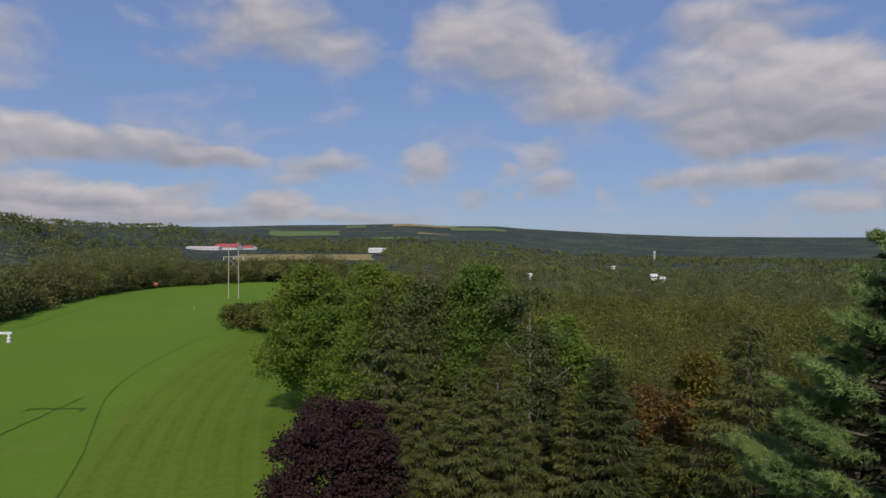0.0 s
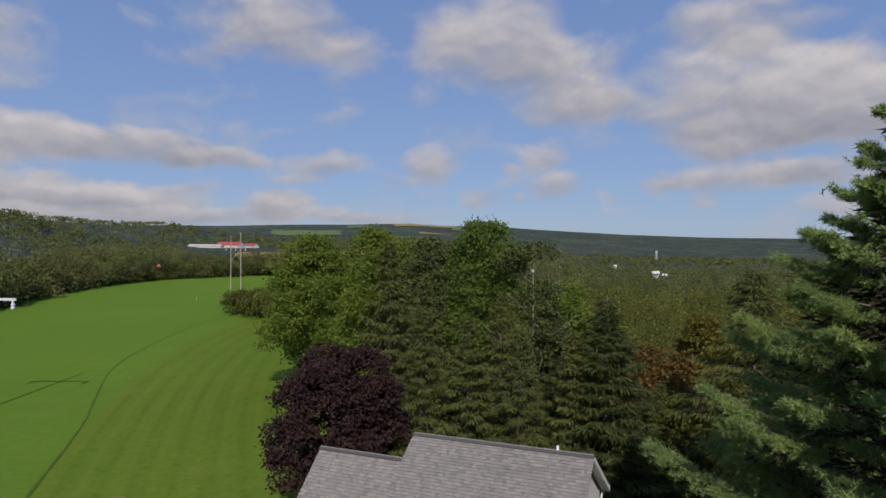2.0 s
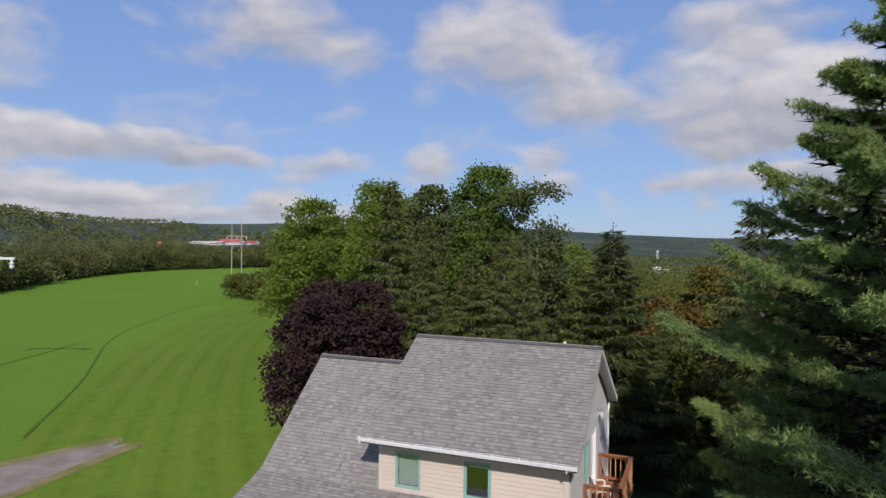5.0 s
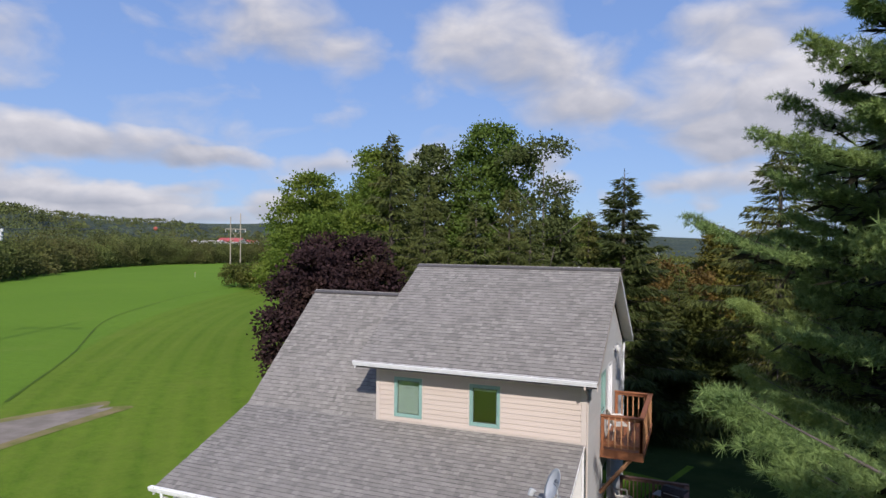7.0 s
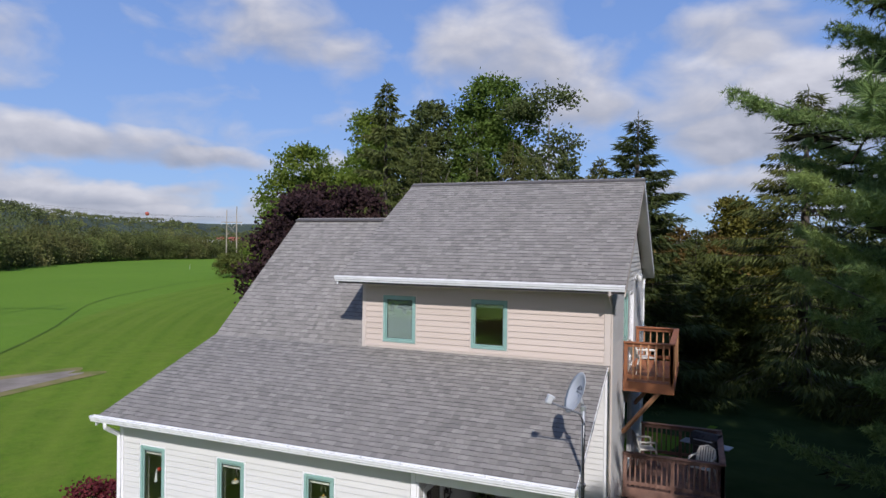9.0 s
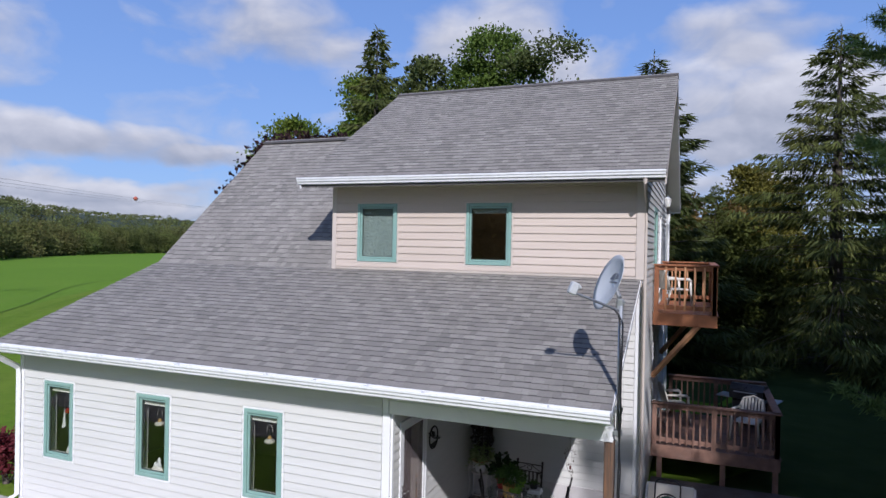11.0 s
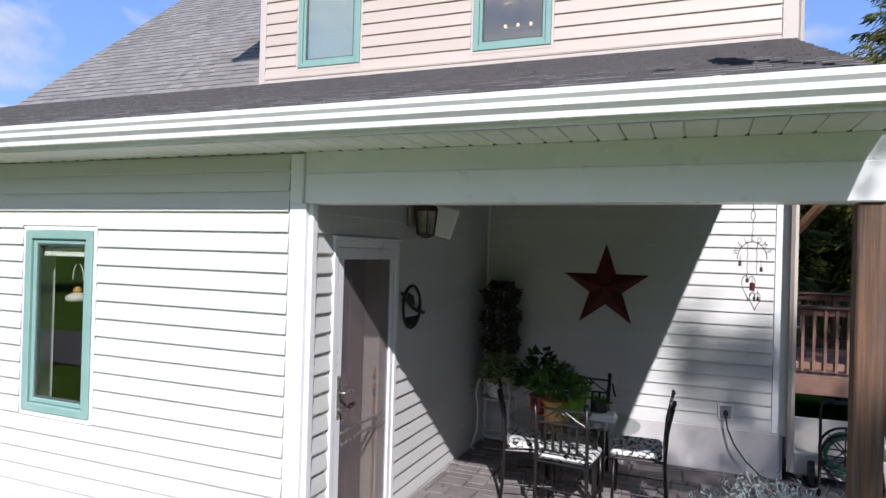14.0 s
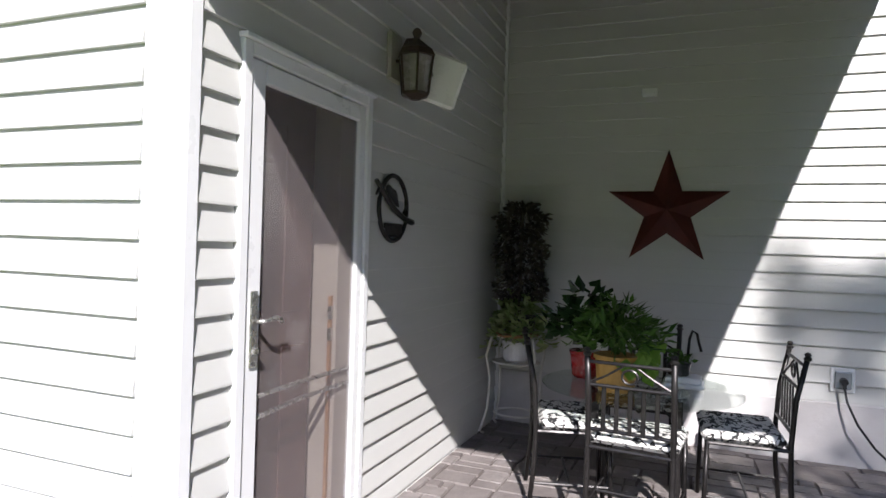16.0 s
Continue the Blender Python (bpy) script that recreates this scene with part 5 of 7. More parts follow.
leafy_tree("deciduous_tree", -3.8, 26.6, 16.6, [(0.3, 0, 15.7, 1.3, 0.6), (-1.3, 0, 15.1, 1.0, 0.5), (0.9, 0.3, 13.3, 0.9, 0.5), (0.2, 0, 12.2, 1.0, 0.5), (0.8, -0.3, 10.6, 1.1, 0.7), (0.2, 0, 8.8, 1.0, 0.8)],
           230, 17, 0.40, 0.21, M_GREYLEAF, "thin sparse tree with bare limbs showing", 15, 0.17, M_PALEBARK, 10, 0.35)
leafy_tree("deciduous_tree", -11.9, 28.4, 16.4, [(0, 0, 15.3, 1.3, 1.1), (-1.1, 0, 13.8, 1.3, 1.1), (1.0, 0, 13.2, 1.5, 1.4), (0, 0, 11.2, 1.9, 1.7), (0, 0, 8.6, 2.0, 2.0)],
           480, 22, 0.32, 0.26, M_GREYLEAF, "grey-green tree between the spruces", 16, 0.2, M_PALEBARK)
leafy_tree("deciduous_tree", 5.0, 25.6, 6.8, random_lobes(rr, 6.6, 0.8, 2.7, 12), 620, 26, 0.3, 0.22, M_WOOD_NEAR, "low olive-green tree at the wood's edge", 17, 0.16)
leafy_tree("deciduous_tree", -5.0, 45.0, 13.5, random_lobes(rr, 12.5, 1.0, 4.8, 13), 800, 22, 0.4, 0.33, M_MAPLE, "yellow-green tree beyond the spruces", 18, 0.25)
leafy_tree("deciduous_tree", 7.6, 40.0, 11.2, random_lobes(rr, 10.9, 0.6, 3.3, 13), 800, 28, 0.38, 0.26, M_GOLD, "olive-gold tree turning colour beyond the spruces", 19, 0.25)
leafy_tree("deciduous_tree", 4.3, 36.0, 8.2, random_lobes(rr, 8.6, 0.6, 3.0, 10), 380, 18, 0.4, 0.30, M_RUST, "rust-coloured half-bare tree beyond the spruces", 20, 0.2, M_PALEBARK)


def needles(c, d, rng, length, width):
    """Single needle bundles as slim triangles."""
    d = unit(d)
    w = unit(np.cross(d, rng.normal(size=d.shape))) * np.reshape(width, (-1, 1)) * 0.5
    v = np.stack([c - w, c + w, c + d * np.reshape(length, (-1, 1))], 1).reshape(-1, 3)
    return v, np.arange(len(v)).reshape(-1, 3)


def white_pine(x, y, h, seed, wide=6.8, power=0.78, cap=6.0, reach=(), per=10, size=1.0, slim=1.0, fuller=1.0, tufts=5.2, star=(14, 0.016)):
    """Long boughs in well-spaced whorls, each a flat pad of starry needle tufts over dark twig blades that stand in for
    inner shade; reach holds the tips of its longest boughs.
    """
    rng = np.random.default_rng(seed)
    z0 = float(land(x, y)) - 0.05
    t = thing("white_pine", "tall white pine with long soft-needled boughs", "tree", (x, y, z0), group="white pines beside the house")
    tr = Shape()
    tr.tube([(0, 0, 0), (0.1, 0, h * 0.3), (0, 0.1, h * 0.7), (0, 0, h)], [0.34, 0.27, 0.15, 0.02], 10)
    P, D, Q, E = [], [], [], []
    PN, DN = [], []

    def bough(root, a, L, lift, thick, full=1.0, P=P, D=D):
        d, side = np.array([math.cos(a), math.sin(a), 0.0]), np.array([-math.sin(a), math.cos(a), 0.0])

        def spine(s):
            return d * (L * s) + np.array([0, 0, root + L * (lift * s - 0.14 * s + 0.20 * s ** 3)])
        tr.tube([tuple(spine(s)) for s in (0, 0.35, 0.7, 1.0)], [0.05 * thick, 0.038 * thick, 0.02, 0.006], 5)
        for j in range(int((L * 9 + 5) * full)):
            s = rng.uniform(0.26, 1.0) ** 0.62
            tw = rng.uniform(0.45, 1.15) * (1.12 - s) * min(L, 4.2) * 0.55 + 0.24
            g = d * 0.8 + side * rng.choice([-1, 1]) * rng.uniform(0.1, 1.0) + np.array([0, 0, rng.uniform(0.0, 0.28)])
            g = g / np.linalg.norm(g)
            m = int(tw * tufts) + 3
            u = rng.uniform(0.25, 1.0, m)[:, None]
            P.append(spine(s) + g * u * tw + rng.normal(size=(m, 3)) * np.array([0.06, 0.06, 0.04]))
            D.append(np.tile(g, (m, 1)) + rng.normal(size=(m, 3)) * 0.35 + np.array([0, 0, 0.35]))
        # dark twig blades that put the bough's inner shade into colour
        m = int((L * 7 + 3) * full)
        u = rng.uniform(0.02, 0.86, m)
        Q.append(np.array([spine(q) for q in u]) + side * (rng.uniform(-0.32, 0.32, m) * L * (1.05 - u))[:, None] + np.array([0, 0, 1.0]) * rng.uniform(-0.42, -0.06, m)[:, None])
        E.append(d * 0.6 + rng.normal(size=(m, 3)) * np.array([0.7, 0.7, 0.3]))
    z, k = 1.2, 0
    while z < h - 0.4:
        q = z / h
        for i in range(int(rng.integers(4, 6))):
            a = k * 2.39996 + rng.uniform(-0.35, 0.35)
            k += 1
            bough(z + rng.uniform(-0.15, 0.15), a, (min(wide * (1 - q) ** power, cap) + 0.3) * rng.uniform(0.55, 1.1), rng.uniform(-0.14, 0.08) + 0.5 * q ** 2, 1.15 - q, fuller * (1 + 0.6 * q) if fuller > 1 else 1.0)
        z += rng.uniform(0.85, 1.2) * (1 - 0.45 * q)
    for tx, ty, tz in reach:
        L = math.hypot(tx - x, ty - y) - 0.45
        bough(tz - z0 - L * 0.22, math.atan2(ty - y, tx - x), L, 0.16, 1.0, 1.5, PN, DN)
    P, D = np.concatenate(P), unit(np.concatenate(D))
    n = len(P) * per
    way = unit(np.repeat(D, per, 0) * 0.5 + rng.normal(size=(n, 3)) * 0.62)
    v, f = needles(np.repeat(P, per, 0), way, rng, rng.uniform(0.13, 0.22, n) * size, rng.uniform(0.024, 0.038, n) * size * slim)
    part("trunk", tr, M_BARK, t, smooth=True)
    part("needles", quads("needles", v, f, M_PINE), M_PINE, t)
    if PN:
        PN, DN = np.concatenate(PN), unit(np.concatenate(DN))
        n = len(PN) * star[0]
        way = unit(np.repeat(DN, star[0], 0) * 0.55 + rng.normal(size=(n, 3)) * 0.6)
        v, f = needles(np.repeat(PN, star[0], 0), way, rng, rng.uniform(0.10, 0.18, n), rng.uniform(0.8, 1.2, n) * star[1])
        part("long_bough", quads("long_bough", v, f, M_PINE), M_PINE, t)
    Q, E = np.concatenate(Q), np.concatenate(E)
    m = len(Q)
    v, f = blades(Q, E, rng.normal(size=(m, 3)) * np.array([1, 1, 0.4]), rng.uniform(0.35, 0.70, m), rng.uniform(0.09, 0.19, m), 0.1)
    part("shaded_wood", quads("shaded_wood", v, f, M_TWIGSHADE), M_TWIGSHADE, t)
    return t


white_pine(11.7, 3.2, 19.9, 31, 6.0, 0.78, 4.6, ((5.2, 4.4, 10.0), (7.7, 3.1, 13.6), (7.3, 2.0, 11.6), (6.2, 2.6, 8.0), (8.3, 0.2, 9.6), (6.6, 3.6, 12.0), (6.9, 0.6, 6.4), (7.6, -0.8, 5.0), (6.4, 4.4, 6.2), (9.2, 1.6, 14.6), (9.6, 4.4, 14.2), (10.2, 0.9, 13.2), (10.6, 3.9, 17.6), (8.3, 3.4, 15.6), (8.6, 3.6, 14.7), (9.1, 3.2, 16.0), (9.5, 3.4, 17.3), (10.0, 3.3, 18.0), (7.5, 3.2, 14.0), (7.0, 3.9, 11.0), (7.4, 4.5, 10.1), (8.0, 4.5, 9.2), (7.7, 4.3, 8.4), (8.3, 4.5, 10.6), (7.5, 4.4, 7.4), (8.6, 4.6, 8.0), (8.9, 3.0, 16.2), (9.0, 3.8, 15.2), (8.7, 2.8, 14.9), (9.3, 3.6, 14.3), (9.6, 3.0, 15.2), (9.5, 3.9, 16.6), (8.8, 3.4, 13.6), (10.1, 2.6, 16.9), (6.9, 4.6, 6.9), (7.4, 3.7, 7.7)), 8, 1.0, fuller=1.5)
white_pine(12.6, 8.2, 18.2, 32, 7.2, 0.62, 5.2, ((7.4, 5.6, 13.2), (7.0, 7.6, 9.5)), 6, 1.2)
white_pine(11.0, -6.3, 15.4, 34, 4.9, 0.52, 3.7, ((5.6, -5.7, 7.7), (6.2, -6.3, 7.2), (8.4, -6.0, 12.6), (7.6, -5.4, 5.2)), 11, 0.86, 0.6, tufts=5.2, star=(36, 0.0085))
# unseen pines, their long boughs set to cast shade on the porch
grove = white_pine(15.4, -17.0, 20.6, 33, 5.4, reach=((10.9, -15.9, 17.9), (12.3, -15.8, 18.6), (11.2, -19.0, 17.3), (12.0, -19.1, 17.5), (12.6, -19.8, 17.0), (13.0, -19.2, 17.2), (13.4, -20.4, 16.8)),
                   per=1, size=2.5, tufts=7.0, star=(5, 0.05))
for x, y, turn, k in ((17.6, -18.6, 40, 1.03), (20.0, -18.6, 100, 1.14)):
    copy_thing(grove, pose(x, y, -0.3, 0, 0, turn) @ Matrix.Diagonal((1, 1, k, 1)))
# spruces added out of view to keep sun off the side yard
for x, y, h, turn in ((15.4, -8.6, 23.5, 50), (19.0, -6.0, 23.5, 110), (23.0, -3.0, 23.0, 160), (20.0, -11.5, 24.5, 220), (25.0, -8.5, 24.0, 280), (17.5, -2.0, 19.0, 310), (13.6, -2.0, 14.5, 20)):
    spruce(*SP_D, x, y, h / 15.0, 1.0, turn, "unseen dense spruce added to shade the side yard", "spruces among the pines")


# ---- woods, hedgerow and bushes far off ----
def wood(name, spots, label, mat, seed, base=0.52, tall=0.55):
    """Many tree crowns joined into one mesh; spots holds x, y, height, radius, leaves, leaf size."""
    rng = np.random.default_rng(seed)
    A = np.array(spots)
    n = A[:, 4].astype(int)
    idx = np.repeat(np.arange(len(A)), n)
    N = len(idx)
    g = land(A[:, 0], A[:, 1])
    d = scatter_dir(rng, N)
    d[:, 2] = np.abs(d[:, 2]) * 1.15 - 0.3
    # three sub-crowns for each tree give it an uneven outline
    sub = rng.integers(0, 4, N)
    key = rng.normal(size=(len(A), 4, 3)) * np.array([0.42, 0.42, 0.22])
    rad = np.clip(rng.normal(0.62, 0.12, N), 0.3, 0.9)
    h, r = A[idx, 2], A[idx, 3]
    c = np.stack([A[idx, 0] + (key[idx, sub, 0] + d[:, 0] * rad) * r, A[idx, 1] + (key[idx, sub, 1] + d[:, 1] * rad) * r,
                  g[idx] + h * (base + key[idx, sub, 2] * 0.7 + d[:, 2] * rad * tall)], -1)
    c[:, 2] = np.maximum(c[:, 2], g[idx] + 0.1)
    way = unit(d + rng.normal(size=(N, 3)) * 0.7)
    s = A[idx, 5] * rng.uniform(0.6, 1.3, N)
    v, f = blades(c, way, rng.normal(size=(N, 3)), s, s * 0.85)
    return tagged(new(name, quads(name, v, f, mat)), label, "woods", kind="stuff")


rng = np.random.default_rng(77)
spots = []
for lo, hi, count, leaves in ((48, 110, 150, 420), (110, 220, 330, 250), (220, 480, 760, 190), (480, 950, 1500, 50), (950, 1900, 2500, 26)):
    made = 0
    while made < count:
        r, b = math.sqrt(rng.uniform(lo * lo, hi * hi)), rng.uniform(-24, 66)
        x, y = polar(b, r)
        if b > 24 and r < 335 or b > 17 and r < 75 or (r < 300 and b > 22):
            continue
        if 27 < b < 40.5 and 380 < r < 840 or 36.5 < b < 45 and 345 < r < 1190:
            continue
        h = rng.uniform(7.5, 12.5) * (1 if r < 700 else 0.8)
        spots.append((x, y, h, h * rng.uniform(0.36, 0.52) * (1 if r < 480 else 1.9), leaves, (0.0026 * r ** 0.92 + 0.26) * (0.78 if r < 480 else 1.3)))
        made += 1
near_spots = [s for s in spots if math.hypot(s[0], s[1]) < 220]
wood("near_wood", near_spots, "mixed deciduous thicket turning yellow at the edges", M_WOOD_NEAR, 1)
wood("far_wood", [s for s in spots if math.hypot(s[0], s[1]) >= 220], "broad mixed woodland filling the valley", M_WOOD_FAR, 2)
# hedgerow along the far side of the field, nearer on its west end
spots = []
edge = [(74, 140), (66, 160), (60, 182), (54, 240), (48, 290), (44, 305), (40, 318), (36, 325), (31, 335)]
for row in range(3):
    for i in range(105):
        b = 31 + 43 * (i + rng.uniform(0, 1)) / 105
        r = np.interp(b, [e[0] for e in edge[::-1]], [e[1] for e in edge[::-1]]) + row * 9 + rng.uniform(-3, 5)
        x, y = polar(b, r)
        h = rng.uniform(7, 12) if row else rng.uniform(4.5, 9)
        spots.append((x, y, h, h * rng.uniform(0.46, 0.68), 640, 0.62))
wood("hedgerow", spots, "dense hedgerow of dark trees along the field", M_HEDGE, 3, 0.40, 0.95)


def bush(name, x, y, h, r, clumps, leaves, size, mat, label, seed, category="bush"):
    rr, rng = random.Random(seed), np.random.default_rng(seed)
    t = thing(name, label, category, (x, y, float(land(x, y)) - 0.05))
    part("stem_cluster", trunk_shape(h * 0.7, 0.05 + h * 0.008, 6, rr, first=0.1), M_BARK, t)
    lob = [(r * 0.55 * math.cos(i * 2.1), r * 0.55 * math.sin(i * 2.1), h * rr.uniform(0.36, 0.62), r * rr.uniform(0.42, 0.6), h * rr.uniform(0.3, 0.4)) for i in range(7)]
    v, f = crown(rng, lob, clumps, leaves, 0.09 * h, size)
    part("leaves", quads("leaves", v, f, mat), mat, t)
    return t


for i, (x, y, h, r) in enumerate(((-96, 110, 5.6, 4.2), (-92, 108, 6.2, 4.4), (-86, 105, 6.6, 4.8), (-80, 104, 7.4, 5.0), (-75, 101, 8.2, 5.0), (-69, 97, 8.0, 4.6))):
    bush("bush", x, y, h, r, 300, 22, 0.42, M_WOOD_NEAR, "dark rounded field bush at the edge of the mown grass", 40 + i)
leafy_tree("deciduous_tree", -190, 250, 10.0, [(0, 0, 6.5, 3.4, 2.6), (1.6, 0, 5.2, 2.8, 2.2), (-1.6, 0, 5.2, 2.8, 2.2)], 260, 14, 0.7, 0.9, M_HEDGE, "lone round tree at the end of the field", 50, 0.25)
bush("barberry_bush", -8.6, 0.6, 1.15, 0.65, 150, 14, 0.09, M_REDSHRUB, "dark red barberry bush at the house corner", 51)

# the tree line behind the drone's start, which the upper panes mirror
spots = []
for i in range(90):
    b = 95 + 170 * (i + rng.uniform(0, 1)) / 90
    x, y = polar(b, 42 + rng.uniform(-3, 6))
    h = rng.uniform(8.2, 11.2)
    spots.append((x, y, h, h * rng.uniform(0.38, 0.52), 1000, 0.58))
wood("south_treeline", spots, "line of dull brown-green trees behind the drive", M_BROWNWOOD, 4)

# ---- ground patches ----
draped("drive_edge", [(-27.9, 14.7), (-24.9, 14.3), (-23.2, 1.3), (-31.4, 2.5)], M_DRYGRASS, "worn dry grass along the gravel", 0.022, category="ground")
draped("gravel_drive", [(-27.1, 13.9), (-25.8, 13.6), (-23.9, 1.5), (-30.6, 2.5)], M_GRAVEL, "pale gravel drive ending in the lawn", 0.03, category="driveway")
draped("forecourt", [(-14, -5.2), (8.5, -4.6), (8.5, -8.0), (-14, -8.6)], M_ASPHALT, "worn grey-brown driveway before the house", 0.03, category="driveway")


def curve(pts, n=5):
    """Points along a smooth line through the given ones."""
    out = []
    for i in range(len(pts) - 1):
        p0, p1, p2, p3 = [np.array(pts[min(max(k, 0), len(pts) - 1)], dtype=float) for k in (i - 1, i, i + 1, i + 2)]
        for j in range(n):
            t = j / n
            out.append(0.5 * (2 * p1 + (p2 - p0) * t + (2 * p0 - 5 * p1 + 4 * p2 - p3) * t * t + (3 * p1 - p0 - 3 * p2 + p3) * t ** 3))
    return out + [np.array(pts[-1], dtype=float)]


def strip(name, pts, width, mat, label, lift=0.03):
    """A narrow band of ground along a line, of uneven width."""
    rr, v, f = random.Random(5), [], []
    for i, q in enumerate(pts):
        d = pts[min(i + 1, len(pts) - 1)] - pts[max(i - 1, 0)]
        nrm = np.array([-d[1], d[0]]) / np.linalg.norm(d)
        for s in (-1, 1):
            w = q + nrm * s * width * rr.uniform(0.5, 1.3)
            v.append((w[0], w[1], float(land(w[0], w[1])) + lift))
    for i in range(len(pts) - 1):
        f.append((2 * i, 2 * i + 1, 2 * i + 3, 2 * i + 2))
    return tagged(new(name, quads(name, v, f, mat, True)), label, "ground", kind="structure")


strip("grass_verge", curve([(-33, 12.5), (-44.5, 25.5), (-52.5, 33.5), (-64.7, 45.8), (-74.8, 59.5), (-86, 80.2), (-93, 98), (-96, 108)], 8), 0.11, M_DARKSOIL, "dark seam of longer grass between the mown strip and the field")
for b0, b1, r0, r1, mt in ((40, 28, 600, 830, M_TANFIELD), (37.0, 31.0, 2080, 2420, M_HAYFIELD), (30.5, 28.6, 2560, 2800, M_HAYFIELD), (26.2, 20.5, 2620, 2900, M_TANFIELD), (21, 16.0, 2450, 2720, M_HAYFIELD), (28, 24, 1900, 2010, M_HAYFIELD),
                           (17.5, 12.5, 1560, 1640, M_HAYFIELD), (24, 21, 2150, 2240, M_TANFIELD)):
    draped("distant_field", [polar(b0, r0), polar(b1, r0 * 1.02), polar(b1, r1 * 0.98), polar(b0, r1)], mt, "open farm field among the wooded hills", 2.0 if r0 > 1000 else 0.6, category="field")


# ---- buildings and masts far off ----
def barn(name, b, r, length, width, wall_h, roof_h, turn, roof, label, lift=0.0):
    x, y = polar(b, r)
    t = thing(name, label, "building", (x, y, float(land(x, y)) + lift), turn)
    hl, hw = length / 2, width / 2
    part("wall", Shape().box((-hl, -hw, -2), (hl, hw, wall_h)).add([(-hl, -hw, wall_h), (-hl, hw, wall_h), (-hl, 0, wall_h + roof_h), (hl, -hw, wall_h), (hl, hw, wall_h), (hl, 0, wall_h + roof_h)], [(0, 1, 2), (3, 5, 4)]), M_BARNWHITE, t)
    e = 0.6
    part("roof", Shape().add([(-hl - e, -hw - e, wall_h - 0.4), (hl + e, -hw - e, wall_h - 0.4), (hl + e, 0, wall_h + roof_h), (-hl - e, 0, wall_h + roof_h), (-hl - e, hw + e, wall_h - 0.4), (hl + e, hw + e, wall_h - 0.4),
                             (-hl - e, -hw - e, wall_h - 0.7), (hl + e, -hw - e, wall_h - 0.7), (hl + e, 0, wall_h + roof_h - 0.3), (-hl - e, 0, wall_h + roof_h - 0.3), (-hl - e, hw + e, wall_h - 0.7), (hl + e, hw + e, wall_h - 0.7)],
                            [(0, 1, 2, 3), (3, 2, 5, 4), (6, 9, 8, 7), (9, 10, 11, 8), (0, 6, 7, 1), (4, 5, 11, 10)]), roof, t)
    for i in range(max(2, int(length / 6))):
        a = -hl + (i + 0.5) * length / max(2, int(length / 6))
        part("window", Shape().box((a - 0.6, -hw - 0.05, wall_h * 0.35), (a + 0.6, -hw + 0.02, wall_h * 0.7)), M_GREENDARK, t)
    return t


barn("barn", 40.6, 1190, 46, 22, 5, 6, 8, M_BARNRED, "long farm building with bright red metal roof")
barn("barn", 38.9, 1200, 26, 14, 4, 4, -6, M_BARNRED, "white farm building with low red roof")
barn("barn", 42.6, 1170, 62, 12, 4, 2.5, 12, M_PALECONC, "long low pale shed beside the red farm building")
barn("barn", 27.7, 800, 22, 8, 2.6, 1.6, 5, M_BARNWHITE, "long white shed among the trees", 5)
barn("farmhouse", 2.8, 490, 4.2, 3, 2.2, 1.4, 20, M_BARNWHITE, "white farmhouse among the trees", 8.0)
barn("farmhouse", 2.0, 470, 2.5, 3, 2.5, 1.2, -15, M_BARNWHITE, "small white house among the trees", 6.5)
barn("farmhouse", 13.6, 420, 1.6, 2.0, 1.2, 0.8, 30, M_BARNWHITE, "small white house among the trees", 7.0)
barn("farmhouse", 6.5, 900, 4, 3, 2, 1.2, 0, M_BARNWHITE, "white farmhouse among the trees", 9)

x, y = polar(3.2, 1500)
tower = thing("water_tower", "white water tower on slender legs above the valley trees", "water tower", (x, y, -18))
tower.scale = (0.6, 0.6, 0.62)
part("tank", Shape().turned([(0.5, 17), (3.2, 18.5), (4.2, 21), (4.2, 24), (3.0, 26.4), (0.6, 27.6)], 18), M_BARNWHITE, tower, smooth=True)
for i in range(6):
    a = i * math.pi / 3
    part("leg", Shape().tube([(4.6 * math.cos(a), 4.6 * math.sin(a), -4), (3.6 * math.cos(a), 3.6 * math.sin(a), 20)], 0.35, 6), M_BARNWHITE, tower)
part("riser", Shape().tube([(0, 0, -4), (0, 0, 18)], 0.8, 8), M_BARNWHITE, tower)

hx, hy = -147.0, 168.4
hz = float(land(hx, hy))
frame_pole = thing("h_frame_pole", "tall wooden H-frame power pole in the field", "power pole", (hx, hy, hz), 26)
for s in (-1, 1):
    part("pole", Shape().tube([(s * 1.75, 0, -0.5), (s * 1.7, 0, 20.0 + 0.6 * s)], [0.21, 0.14], 10), M_POLE, frame_pole)
part("crossarm", Shape().box((-3.6, -0.12, 14.9), (3.6, 0.12, 15.2), 0.02), M_POLE, frame_pole)
for s in (-1, 1):
    part("brace", Shape().tube([(s * 1.7, 0.1, 10.5), (-s * 1.7, 0.1, 14.6)], 0.07, 6), M_POLE, frame_pole)
for x in (-3.4, 0, 3.4):
    part("insulator", Shape().turned([(0.10, 14.0), (0.16, 14.2), (0.10, 14.4), (0.16, 14.6), (0.06, 14.9)], 8, Matrix.Translation((x, 0, 0))), M_BARNWHITE, frame_pole)
up = thing("utility_pole", "wooden utility pole with a pale crossarm and insulators", "power pole", (-58.8, 25.8, float(land(-58.8, 25.8))), 22)
part("pole", Shape().tube([(0, 0, -0.5), (0, 0, 15.9)], [0.17, 0.11], 10), M_POLE, up)
part("crossarm", Shape().box((-3.6, -0.1, 10.95), (3.6, 0.1, 11.2), 0.02), M_BARNWHITE, up)
